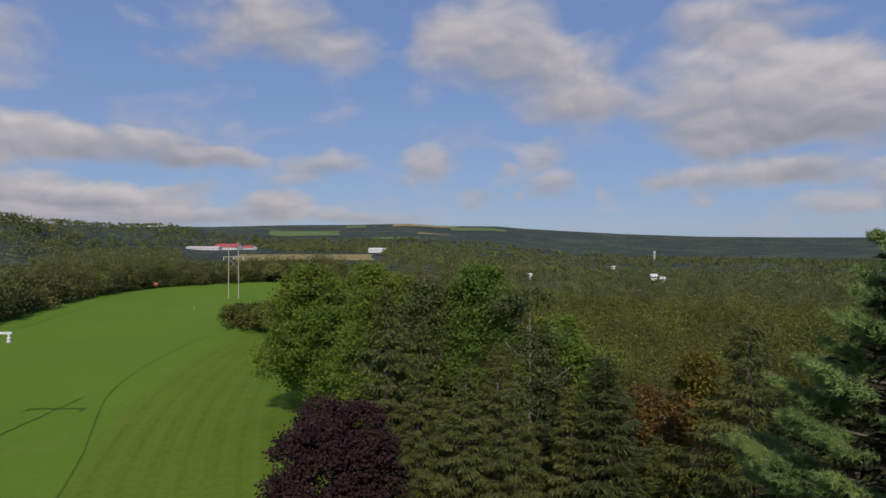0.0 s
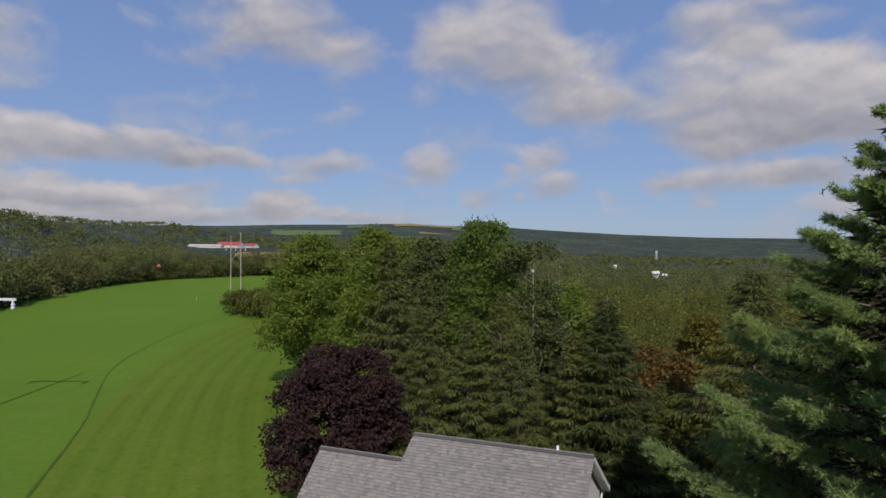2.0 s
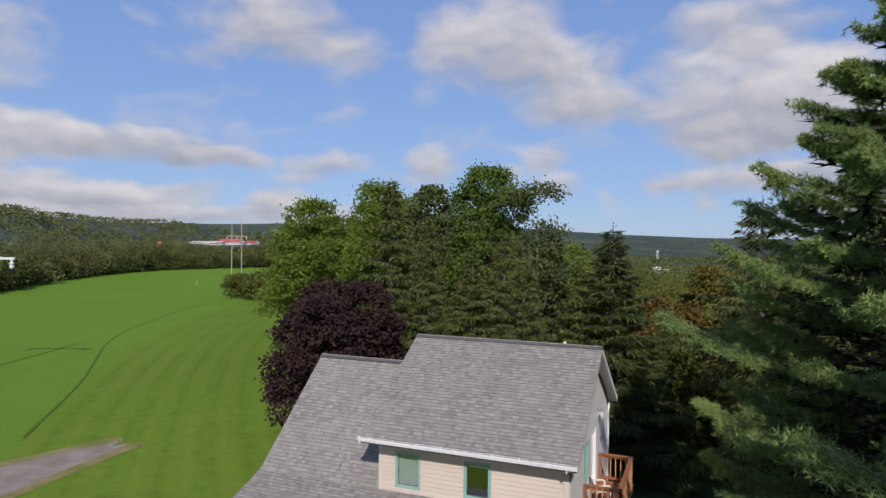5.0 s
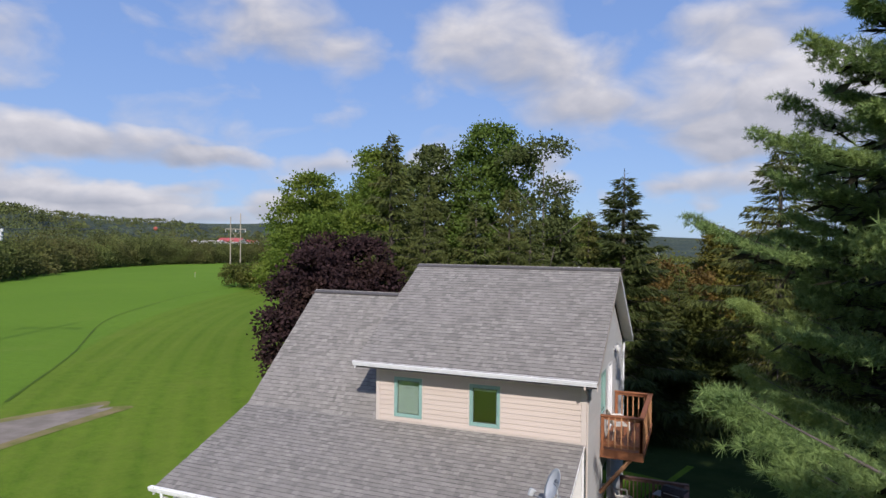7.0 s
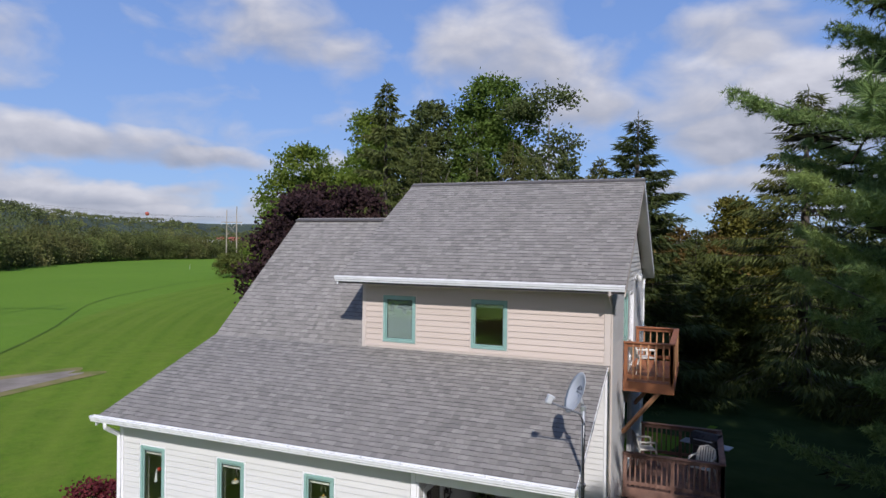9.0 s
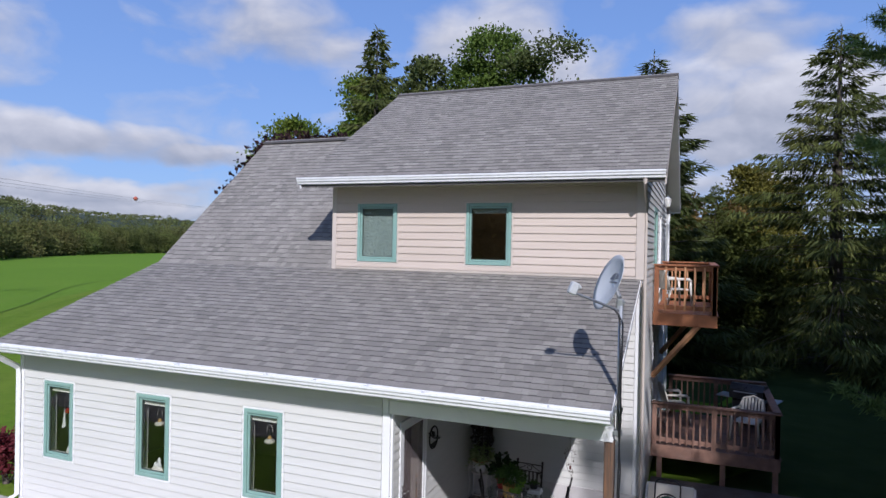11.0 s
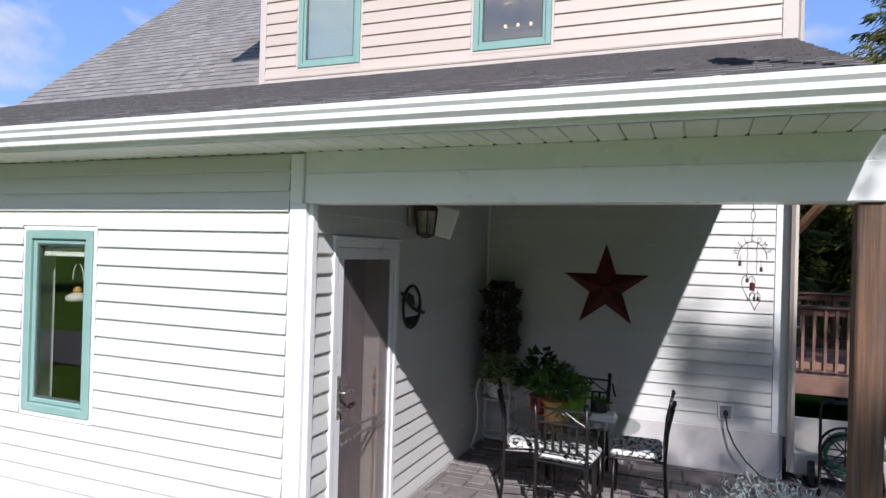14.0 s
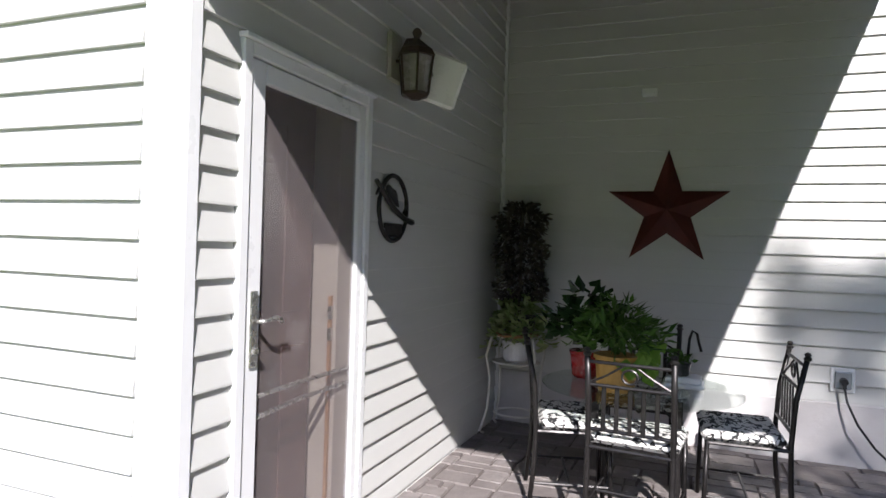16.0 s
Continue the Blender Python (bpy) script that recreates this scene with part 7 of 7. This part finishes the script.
# ---- porch furniture ----
def iron_chair():
    """Dark iron dining chair: slatted back with a ring, finials, stretchers and a printed cushion. It faces +y."""
    t = thing("iron_chair", "black iron dining chair with leaf-print cushion", "chair", group="chairs round the glass table")
    for s in (-1, 1):
        up = part("back_post", Shape().tube([(s * 0.185, -0.215, 0.0), (s * 0.185, -0.19, 0.25), (s * 0.185, -0.185, 0.46), (s * 0.185, -0.20, 0.68), (s * 0.185, -0.245, 0.90)], 0.0135, 8), M_IRON, t, smooth=True)
        part("finial", Shape().turned([(0.012, 0.89), (0.019, 0.895), (0.019, 0.903), (0.012, 0.912), (0.017, 0.92), (0.012, 0.93), (0.003, 0.934)], 10, Matrix.Translation((s * 0.185, -0.246, 0))), M_IRON, up)
        part("front_leg", Shape().tube([(s * 0.19, 0.205, 0.44), (s * 0.195, 0.215, 0.0)], 0.0125, 8), M_IRON, t, smooth=True)
        part("side_rail", Shape().tube([(s * 0.185, -0.185, 0.43), (s * 0.19, 0.205, 0.43)], 0.011, 8), M_IRON, t)
        part("side_stretcher", Shape().tube([(s * 0.185, -0.20, 0.15), (s * 0.193, 0.21, 0.15)], 0.008, 6), M_IRON, t)
    part("front_rail", Shape().tube([(-0.19, 0.205, 0.43), (0.19, 0.205, 0.43)], 0.011, 8), M_IRON, t)
    part("back_rail", Shape().tube([(-0.185, -0.185, 0.43), (0.185, -0.185, 0.43)], 0.011, 8), M_IRON, t)
    part("stretcher", Shape().tube([(-0.19, 0.0, 0.15), (0.19, 0.0, 0.15)], 0.008, 6), M_IRON, t)
    part("top_bar", Shape().tube([(-0.185, -0.236, 0.862), (0.185, -0.236, 0.862)], 0.009, 7), M_IRON, t)
    part("middle_bar", Shape().tube([(-0.185, -0.212, 0.745), (0.185, -0.212, 0.745)], 0.009, 7), M_IRON, t)
    part("lower_bar", Shape().tube([(-0.185, -0.186, 0.52), (0.185, -0.186, 0.52)], 0.009, 7), M_IRON, t)
    part("ring", Shape().tube([(0.034 * math.cos(a), -0.225, 0.803 + 0.034 * math.sin(a)) for a in np.linspace(0, 2 * math.pi, 17)], 0.006, 6), M_IRON, t)
    for s in (-1, 1):
        part("scroll", Shape().tube([(s * 0.178, -0.214, 0.752), (s * 0.10, -0.224, 0.80), (s * 0.03, -0.232, 0.852)], 0.006, 6), M_IRON, t)
    for i in range(5):
        x = -0.116 + i * 0.058
        part("slat", Shape().box((x - 0.010, -0.2035, 0.52), (x + 0.010, -0.1955, 0.745), 0.002, Matrix.Translation((0, 0, 0))), M_IRON, t)
    part("cushion", Shape().box((-0.205, -0.165, 0.44), (0.205, 0.235, 0.495), 0.022), M_CUSHION, t, "black and white leaf-print seat cushion")
    return t


TX, TY, TZ = 1.25, 2.22, 0.65
BROAD = Matrix.Diagonal((1.1, 1, 1, 1))
ch = iron_chair()
ch.matrix_world = pose(1.27, 1.86, 0.0, 0, 0, -6) @ BROAD
copy_thing(ch, pose(0.87, 2.10, 0.0, 0, 0, -74) @ BROAD)
copy_thing(ch, pose(1.80, 2.29, 0.0, 0, 0, 93) @ BROAD)
copy_thing(ch, pose(1.20, 2.80, 0.0, 0, 0, 176) @ BROAD)

table = thing("glass_table", "round glass-topped table on black iron legs", "table", (TX, TY, 0))
part("tabletop", Shape().turned([(0.535, TZ - 0.008), (0.545, TZ - 0.004), (0.545, TZ), (0.535, TZ + 0.003)], 48), M_TABLEGLASS, table, "clear round glass top")
part("rim_hoop", Shape().tube([(0.26 * math.cos(a), 0.26 * math.sin(a), TZ - 0.022) for a in np.linspace(0, 2 * math.pi, 33)], 0.009, 6), M_IRON, table)
for i in range(4):
    a = math.pi / 4 + i * math.pi / 2
    c, s = math.cos(a), math.sin(a)
    part("leg", Shape().box((-0.02, -0.02, 0.0), (0.02, 0.02, TZ - 0.012), 0.004, Matrix.Translation((0.30 * c, 0.30 * s, 0))), M_IRON, table)
    part("brace", Shape().tube([(0.29 * c, 0.29 * s, 0.52), (0.10 * c, 0.10 * s, 0.60), (0, 0, 0.50)], 0.007, 6), M_IRON, table)
    d = math.cos(a + math.pi / 2), math.sin(a + math.pi / 2)
    part("apron", Shape().tube([(0.30 * c, 0.30 * s, 0.60), (0.30 * d[0], 0.30 * d[1], 0.60)], 0.008, 6), M_IRON, table)


def potted(name, x, y, z, pot, mat, label, leaves, seed, lmat, spread, height, size, category="potted plant", arch=0.5, aspect=0.5):
    """A pot with soil and a plant of arching stems with many leaves."""
    rng = np.random.default_rng(seed)
    t = thing(name, label, category, (x, y, z))
    part("pot", Shape().turned(pot, 24), mat, t, smooth=False)
    top = pot[-1][1]
    part("soil", Shape().turned([(pot[-1][0] * 0.9, top - 0.02), (pot[-1][0] * 0.88, top - 0.012)], 16), M_BARK, t)
    n = leaves
    a, u = rng.uniform(0, 2 * math.pi, n), np.sqrt(rng.uniform(0.02, 1, n))
    out = np.stack([np.cos(a), np.sin(a), np.zeros(n)], -1)
    hgt = top + height * (1 - arch * u ** 2) * rng.uniform(0.25, 1.0, n)
    c = out * (spread * u * rng.uniform(0.5, 1.0, n))[:, None] + np.array([0, 0, 1.0]) * hgt[:, None]
    way = out * 0.8 + rng.normal(size=(n, 3)) * 0.45 + np.array([0, 0, 0.1])
    s = size * rng.uniform(0.6, 1.3, n)
    v, f = blades(c, way, rng.normal(size=(n, 3)) * 0.5 + np.cross(out, [0, 0, 1.0]), s, s * aspect, 0.15)
    part("leaves", quads("leaves", v, f, lmat), lmat, t)
    st = Shape()
    for i in range(10):
        b = i * 0.63
        st.tube([(0, 0, top - 0.02), (spread * 0.3 * math.cos(b), spread * 0.3 * math.sin(b), top + height * 0.5), (spread * 0.75 * math.cos(b), spread * 0.75 * math.sin(b), top + height * 0.62)], 0.004, 5)
    part("stem_cluster", st, lmat, t)
    return t


POT = [(0.085, 0.0), (0.10, 0.02), (0.112, 0.17), (0.122, 0.175), (0.122, 0.195)]
fern = potted("fern_pot", 1.14, 2.02, TZ + 0.004, POT, M_POTYELLOW, "bushy green plant in an ochre basket pot on the table", 620, 5, M_HOUSEPLANT, 0.27, 0.30, 0.085, aspect=0.33)
rng = np.random.default_rng(8)
n = 26
a = rng.uniform(-1.6, 0.9, n)
c = np.stack([0.10 * np.cos(a) + rng.uniform(0.02, 0.12, n), 0.10 * np.sin(a) - 0.02, rng.uniform(0.12, 0.34, n)], -1)
v, f = blades(c, np.stack([np.cos(a) * 0.6, np.sin(a) * 0.6 - 0.3, np.full(n, -0.8)], -1), rng.normal(size=(n, 3)) * 0.3 + np.array([1.0, 0.2, 0]), rng.uniform(0.07, 0.11, n), rng.uniform(0.06, 0.09, n), 0.1)
part("vine_leaves", quads("vine_leaves", v, f, M_LIMEPLANT), M_LIMEPLANT, fern, "pale lime heart-shaped vine leaves")
potted("dark_leaf_pot", 0.93, 2.30, TZ + 0.004, [(0.06, 0), (0.075, 0.015), (0.088, 0.14), (0.095, 0.145), (0.095, 0.16)], M_POTRED, "dark broad-leaved plant in a glossy red pot on the table", 210, 6, M_DARKPLANT, 0.24, 0.40, 0.105, aspect=0.75)
potted("small_pot", 1.45, 2.36, TZ + 0.062, [(0.055, 0), (0.06, 0.01), (0.066, 0.06), (0.07, 0.062), (0.07, 0.075)], M_POTBLACK, "small black pot with a low green plant and an iron crook", 70, 7, M_HOUSEPLANT, 0.07, 0.05, 0.04, aspect=0.6)
single("iron_crook", Shape().tube([(1.495, 2.38, TZ + 0.10), (1.505, 2.38, TZ + 0.27), (1.52, 2.38, TZ + 0.315), (1.545, 2.38, TZ + 0.30), (1.555, 2.38, TZ + 0.25), (1.57, 2.38, TZ + 0.20)], 0.008, 7), M_IRON, "small black iron crook in the pot", "crook", smooth=True)
single("white_tray", Shape().box((1.37, 2.24, TZ + 0.004), (1.59, 2.44, TZ + 0.03), 0.008).box((1.385, 2.255, TZ + 0.03), (1.575, 2.425, TZ + 0.062), 0.006), M_TRIM, "white square tray on the glass table", "tray")

stand = thing("plant_stand", "white wrought-iron plant stand in the porch corner", "plant stand", (0.27, 3.20, 0))
for sx, sy in ((-1, -1), (1, -1), (-1, 1), (1, 1)):
    part("leg", Shape().tube([(sx * 0.19, sy * 0.16, 0.015), (sx * 0.215, sy * 0.18, 0.03), (sx * 0.17, sy * 0.145, 0.2), (sx * 0.16, sy * 0.14, 0.42), (sx * 0.185, sy * 0.16, 0.6), (sx * 0.155, sy * 0.13, 0.74)], 0.0105, 7), M_WHITEIRON, stand, smooth=True)
for z, r in ((0.15, 0.15), (0.54, 0.17), (0.74, 0.16)):
    part("hoop", Shape().tube([(r * 1.05 * math.cos(a), r * 0.92 * math.sin(a), z) for a in np.linspace(0, 2 * math.pi, 25)], 0.008, 6), M_WHITEIRON, stand)
part("shelf", Shape().turned([(0.165, 0.535), (0.165, 0.545)], 20), M_WHITEIRON, stand)
part("top_tray", Shape().turned([(0.155, 0.735), (0.165, 0.745), (0.168, 0.757)], 20), M_DECKPALE, stand, "worn orange wooden tray")
potted("white_planter", 0.27, 3.18, 0.547, [(0.075, 0), (0.09, 0.02), (0.105, 0.15), (0.11, 0.16)], M_POTWHITE, "white pot with trailing variegated plant on the stand", 130, 9, M_VARIEGATED, 0.20, 0.20, 0.07, aspect=0.75)
tall = potted("climbing_plant", 0.27, 3.26, 0.76, [(0.10, 0), (0.115, 0.01), (0.13, 0.12), (0.135, 0.13)], M_POTBLACK, "tall dark climbing plant in a pot on the stand", 330, 10, M_VARIEGATED, 0.30, 0.20, 0.085, aspect=0.75, arch=2.6)
rng = np.random.default_rng(12)
n = 2600
a, z = rng.uniform(0, 2 * math.pi, n), rng.uniform(0.26, 1.0, n)
r = 0.20 * np.sqrt(rng.uniform(0.15, 1, n)) * (1.0 - 0.35 * (z > 0.92)) * (0.92 + 0.1 * np.sin(z * 23))
c = np.stack([r * np.cos(a), r * np.sin(a), z], -1)
v, f = blades(c, np.stack([np.cos(a), np.sin(a), rng.uniform(-0.9, 0.3, n)], -1) + rng.normal(size=(n, 3)) * 0.4, rng.normal(size=(n, 3)), rng.uniform(0.03, 0.055, n), rng.uniform(0.02, 0.034, n), 0.15)
part("vine", quads("vine", v, f, M_VINE), M_VINE, tall)
part("support_pole", Shape().tube([(0, 0, 0.1), (0, 0, 0.95)], 0.014, 6), M_BARK, tall)

# silvery bush at the patio's edge
rng = np.random.default_rng(14)
sb = thing("silver_bush", "silvery grey-green lavender bush beside the porch post", "bush", (2.74, 1.32, 0.0))
n = 480
a, u = rng.uniform(0, 2 * math.pi, n), np.sqrt(rng.uniform(0, 1, n))
base = np.stack([0.12 * u * np.cos(a), 0.12 * u * np.sin(a), np.zeros(n)], -1)
way = unit(np.stack([np.cos(a) * u * 0.75, np.sin(a) * u * 0.75, np.full(n, 1.0)], -1) + rng.normal(size=(n, 3)) * 0.12)
L = rng.uniform(0.40, 0.68, n)
per = 16
k = np.repeat(np.arange(n), per)
s = rng.uniform(0.35, 1.0, len(k))
c = base[k] + way[k] * (L[k] * s)[:, None]
v, f = blades(c, way[k] * 0.6 + rng.normal(size=(len(k), 3)) * 0.6, rng.normal(size=(len(k), 3)), rng.uniform(0.025, 0.05, len(k)), rng.uniform(0.007, 0.013, len(k)), 0.1)
part("leaves", quads("leaves", v, f, M_SAGE), M_SAGE, sb)
st = Shape()
for i in range(0, n, 7):
    st.tube([tuple(base[i]), tuple(base[i] + way[i] * L[i])], 0.003, 4)
tagged(part("stem_cluster", st, M_SAGE, sb), kind="stuff")

# open white box and hose reel beside the foundation
box = thing("storage_box", "white plastic open box with a high back and low front", "box", (3.08, 3.62, 0))
part("back_panel", Shape().box((0, 0.56, 0.03), (0.80, 0.60, 0.46), 0.012), M_PLASTIC, box)
part("front_panel", Shape().box((0, 0.0, 0.03), (0.84, 0.035, 0.25), 0.012), M_PLASTIC, box)
for x in (0.0, 0.80):
    part("side_panel", Shape().loft([(0.036, 0.03), (0.56, 0.03), (0.56, 0.44), (0.036, 0.23)], x, x + 0.035, "x"), M_PLASTIC, box)
part("floor_panel", Shape().box((0.036, 0.036, 0.03), (0.80, 0.56, 0.06)), M_PLASTIC, box)
for x in (0.03, 0.74):
    for y in (0.02, 0.54):
        part("foot", Shape().box((x, y, 0.0), (x + 0.06, y + 0.05, 0.03), 0.006), M_PLASTIC, box)
reel = thing("hose_reel", "black wheeled hose reel wound with green hose", "hose reel", (3.46, 3.30, 0), -6)
part("handle", Shape().tube([(-0.20, 0.04, 0.40), (-0.20, 0.10, 0.70), (-0.19, 0.11, 0.76), (-0.14, 0.12, 0.79), (0.14, 0.12, 0.79), (0.19, 0.11, 0.76), (0.20, 0.10, 0.70), (0.20, 0.04, 0.40)], 0.013, 8), M_IRON, reel, smooth=True)
for s in (-1, 1):
    part("frame", Shape().tube([(s * 0.20, 0.04, 0.40), (s * 0.21, -0.12, 0.10), (s * 0.21, -0.16, 0.013), (s * 0.21, 0.16, 0.013)], 0.013, 8), M_IRON, reel, smooth=True)
    wh = part("wheel", Shape().tube([(s * 0.235, 0.14, 0.11), (s * 0.29, 0.14, 0.11)], 0.11, 20), M_RUBBER, reel)
    part("hub", Shape().tube([(s * 0.23, 0.14, 0.11), (s * 0.295, 0.14, 0.11)], 0.045, 12), M_GRILL, wh)
    part("side_disc", Shape().tube([(0.205 * math.cos(a), s * 0.12, 0.36 + 0.205 * math.sin(a)) for a in np.linspace(0, 2 * math.pi, 29)], 0.012, 6), M_IRON, reel)
    for i in range(4):
        a = i * math.pi / 4
        part("spoke", Shape().tube([(0.20 * math.cos(a), s * 0.12, 0.36 + 0.20 * math.sin(a)), (-0.20 * math.cos(a), s * 0.12, 0.36 - 0.20 * math.sin(a))], 0.007, 6), M_IRON, reel)
for z in (0.16, 0.20, 0.24, 0.28, 0.32):
    part("basket_bar", Shape().tube([(-0.20, -0.135, z), (0.20, -0.135, z)], 0.006, 5), M_IRON, reel)
for k in range(7):
    part("hose_coil", Shape().tube([(0.165 * math.cos(a), -0.095 + k * 0.031, 0.36 + 0.165 * math.sin(a)) for a in np.linspace(0, 2 * math.pi, 25)], 0.016, 6), M_ROPEGREEN, reel, smooth=True)
part("spigot", Shape().tube([(0.02, -0.14, 0.36), (0.02, -0.17, 0.36)], 0.022, 10), M_POTRED, reel)

# ---- inside the windows ----
cl = thing("chandelier", "small chandelier with three lit warm bulbs in the upper room", "lamp", (-0.31, 5.69, 5.34))
part("stem", Shape().tube([(0, 0, 0.0), (0, 0, 0.38)], 0.012, 6), M_LANTERN, cl)
part("bar", Shape().tube([(-0.26, 0, 0.0), (0.26, 0, 0.0)], 0.014, 6), M_LANTERN, cl)
for x in (-0.19, 0.0, 0.19):
    part("bulb", Shape().turned([(0.006, 0.02), (0.018, 0.03), (0.022, 0.05), (0.01, 0.07)], 10, Matrix.Translation((x, 0, 0))), M_BULB, cl)
glow = new("chandelier_light", bpy.data.lights.new("chandelier_light", "POINT"))
glow.data.energy, glow.data.color, glow.data.shadow_soft_size = 13, (1.0, 0.72, 0.42), 0.05
glow.location = (-0.31, 5.15, 5.52)
tagged(glow, kind="structure")
for x in (-4.24, -2.08):
    o = thing("hanging_lantern", "small pale oil lantern with a clear chimney hung inside the window", "ornament", (x, 0.125, 1.72))
    part("cord", Shape().tube([(0, 0, 0.17), (0, 0, 0.30)], 0.003, 4), M_LANTERN, o)
    part("handle", Shape().tube([(0.055 * math.cos(a), 0, 0.05 + 0.12 * math.sin(a)) for a in np.linspace(0, math.pi, 11)], 0.004, 5), M_POST_PALE, o)
    part("chimney", Shape().turned([(0.028, -0.03), (0.040, 0.0), (0.036, 0.05), (0.020, 0.10)], 12), M_TABLEGLASS, o, smooth=True)
    part("burner", Shape().turned([(0.03, -0.05), (0.034, -0.03), (0.022, -0.012), (0.008, 0.0)], 12), M_POTYELLOW, o)
    part("base", Shape().turned([(0.01, -0.115), (0.07, -0.112), (0.082, -0.095), (0.078, -0.07), (0.05, -0.058), (0.03, -0.045)], 16), M_POST_PALE, o, smooth=True)
o = thing("sail_ornament", "cream sail ornament with a red bead inside the window", "ornament", (-6.42, 0.11, 1.45))
part("sail", Shape().loft([(-0.05, -0.16), (0.04, -0.12), (0.01, 0.18)], -0.006, 0.006, "y"), M_POTWHITE, o)
part("bead", Shape().turned([(0.005, 0.10), (0.04, 0.13), (0.045, 0.17), (0.005, 0.21)], 10, Matrix.Translation((0.09, 0, 0.0))), M_POTRED, o)
part("cord", Shape().tube([(0, 0, 0.18), (0, 0, 0.5)], 0.003, 4), M_LANTERN, o)
for x, k in ((-4.29, 1.0), (-6.3, 0.8)):
    o = thing("sill_ornament", "pale lumpy stone ornament with a small figure on the window sill", "ornament", (x, 0.135, 0.855))
    part("stone", Shape().turned([(0.105, 0.0), (0.12, 0.02), (0.10, 0.05), (0.075, 0.075), (0.05, 0.085), (0.005, 0.09)], 11, Matrix.Diagonal((k, 0.34, k, 1))), M_PLASTIC, o)
    part("figure", Shape().turned([(0.045, 0.07), (0.05, 0.10), (0.03, 0.14), (0.038, 0.165), (0.02, 0.20), (0.004, 0.22)], 10, Matrix.Translation((0.035, 0, 0)) @ Matrix.Diagonal((k, 0.5, k, 1))), M_POTWHITE, o)
    part("figure", Shape().turned([(0.035, 0.06), (0.04, 0.09), (0.022, 0.12), (0.004, 0.15)], 10, Matrix.Translation((-0.04, 0, 0)) @ Matrix.Diagonal((k, 0.5, k, 1))), M_POTWHITE, o)

# ---- pieces of the roof nearest the walk, and of the patio ----
for t in [q for q in low_tabs if nearest(q)]:
    tab = part("shingle", Shape().add(tab_shape(*t, low_roof), TAB_FACES), M_SHINGLE_NEAR, roof_low)
    # dark lower edge: the tab's shadow line as colour
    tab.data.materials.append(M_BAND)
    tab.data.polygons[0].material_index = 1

rng = random.Random(21)
patio = tagged(part("patio", Shape().box((-0.02, -0.42, -0.25), (6.3, 3.56, -0.012)).box((3.05, 3.56, -0.25), (6.3, 5.9, -0.012)), M_GROUT), "stamped concrete patio in brown stone pattern", "patio", kind="structure")
def paving(a, b, c, d):
    """One stone with worn, uneven edges."""
    z = rng.uniform(-0.002, 0.003)
    j = [rng.uniform(-0.007, 0.007) for _ in range(8)]
    e = 0.007
    part("paving_stone", Shape().add([(a + j[0], c + j[1], -0.02), (b + j[2], c + j[3], -0.02), (b + j[4], d + j[5], -0.02), (a + j[6], d + j[7], -0.02),
                                      (a + j[0] + e, c + j[1] + e, z), (b + j[2] - e, c + j[3] + e, z), (b + j[4] - e, d + j[5] - e, z), (a + j[6] + e, d + j[7] - e, z)],
                                     [(4, 5, 6, 7), (0, 1, 5, 4), (1, 2, 6, 5), (2, 3, 7, 6), (3, 0, 4, 7)]), M_STONE, patio)


tagged(part("walkway", Shape().box((-7.9, -1.55, -0.3), (-0.03, -0.035, -0.06), 0.01).box((-0.024, -1.55, -0.3), (3.4, -0.43, -0.012), 0.01), M_PALECONC), "pinkish concrete walkway along the house front", "walkway", kind="structure")
y, gap = -0.42, 0.003
while y < 3.5:
    x = rng.uniform(-0.3, -0.02)
    hgt = min(rng.choice([0.24, 0.30, 0.34]), 3.5 - y)
    while x < 3.4:
        w, kind = rng.choice([0.17, 0.24, 0.30, 0.38]), rng.random()
        a, b, c, d = max(x, 0.0) + gap, x + w - gap, y + gap, y + hgt - gap
        if b - a > 0.03:
            if kind < 0.28 or hgt < 0.15:
                paving(a, b, c, d)
            elif kind < 0.78 or b - a < 0.16:
                m = c + (d - c) * rng.choice([0.38, 0.5, 0.62])
                paving(a, b, c, m - gap), paving(a, b, m + gap, d)
            else:
                m, q = c + (d - c) * rng.choice([0.42, 0.58]), a + (b - a) * rng.choice([0.4, 0.6])
                paving(a, b, c, m - gap), paving(a, q - gap, m + gap, d), paving(q + gap, b, m + gap, d)
        x += w
    y += hgt
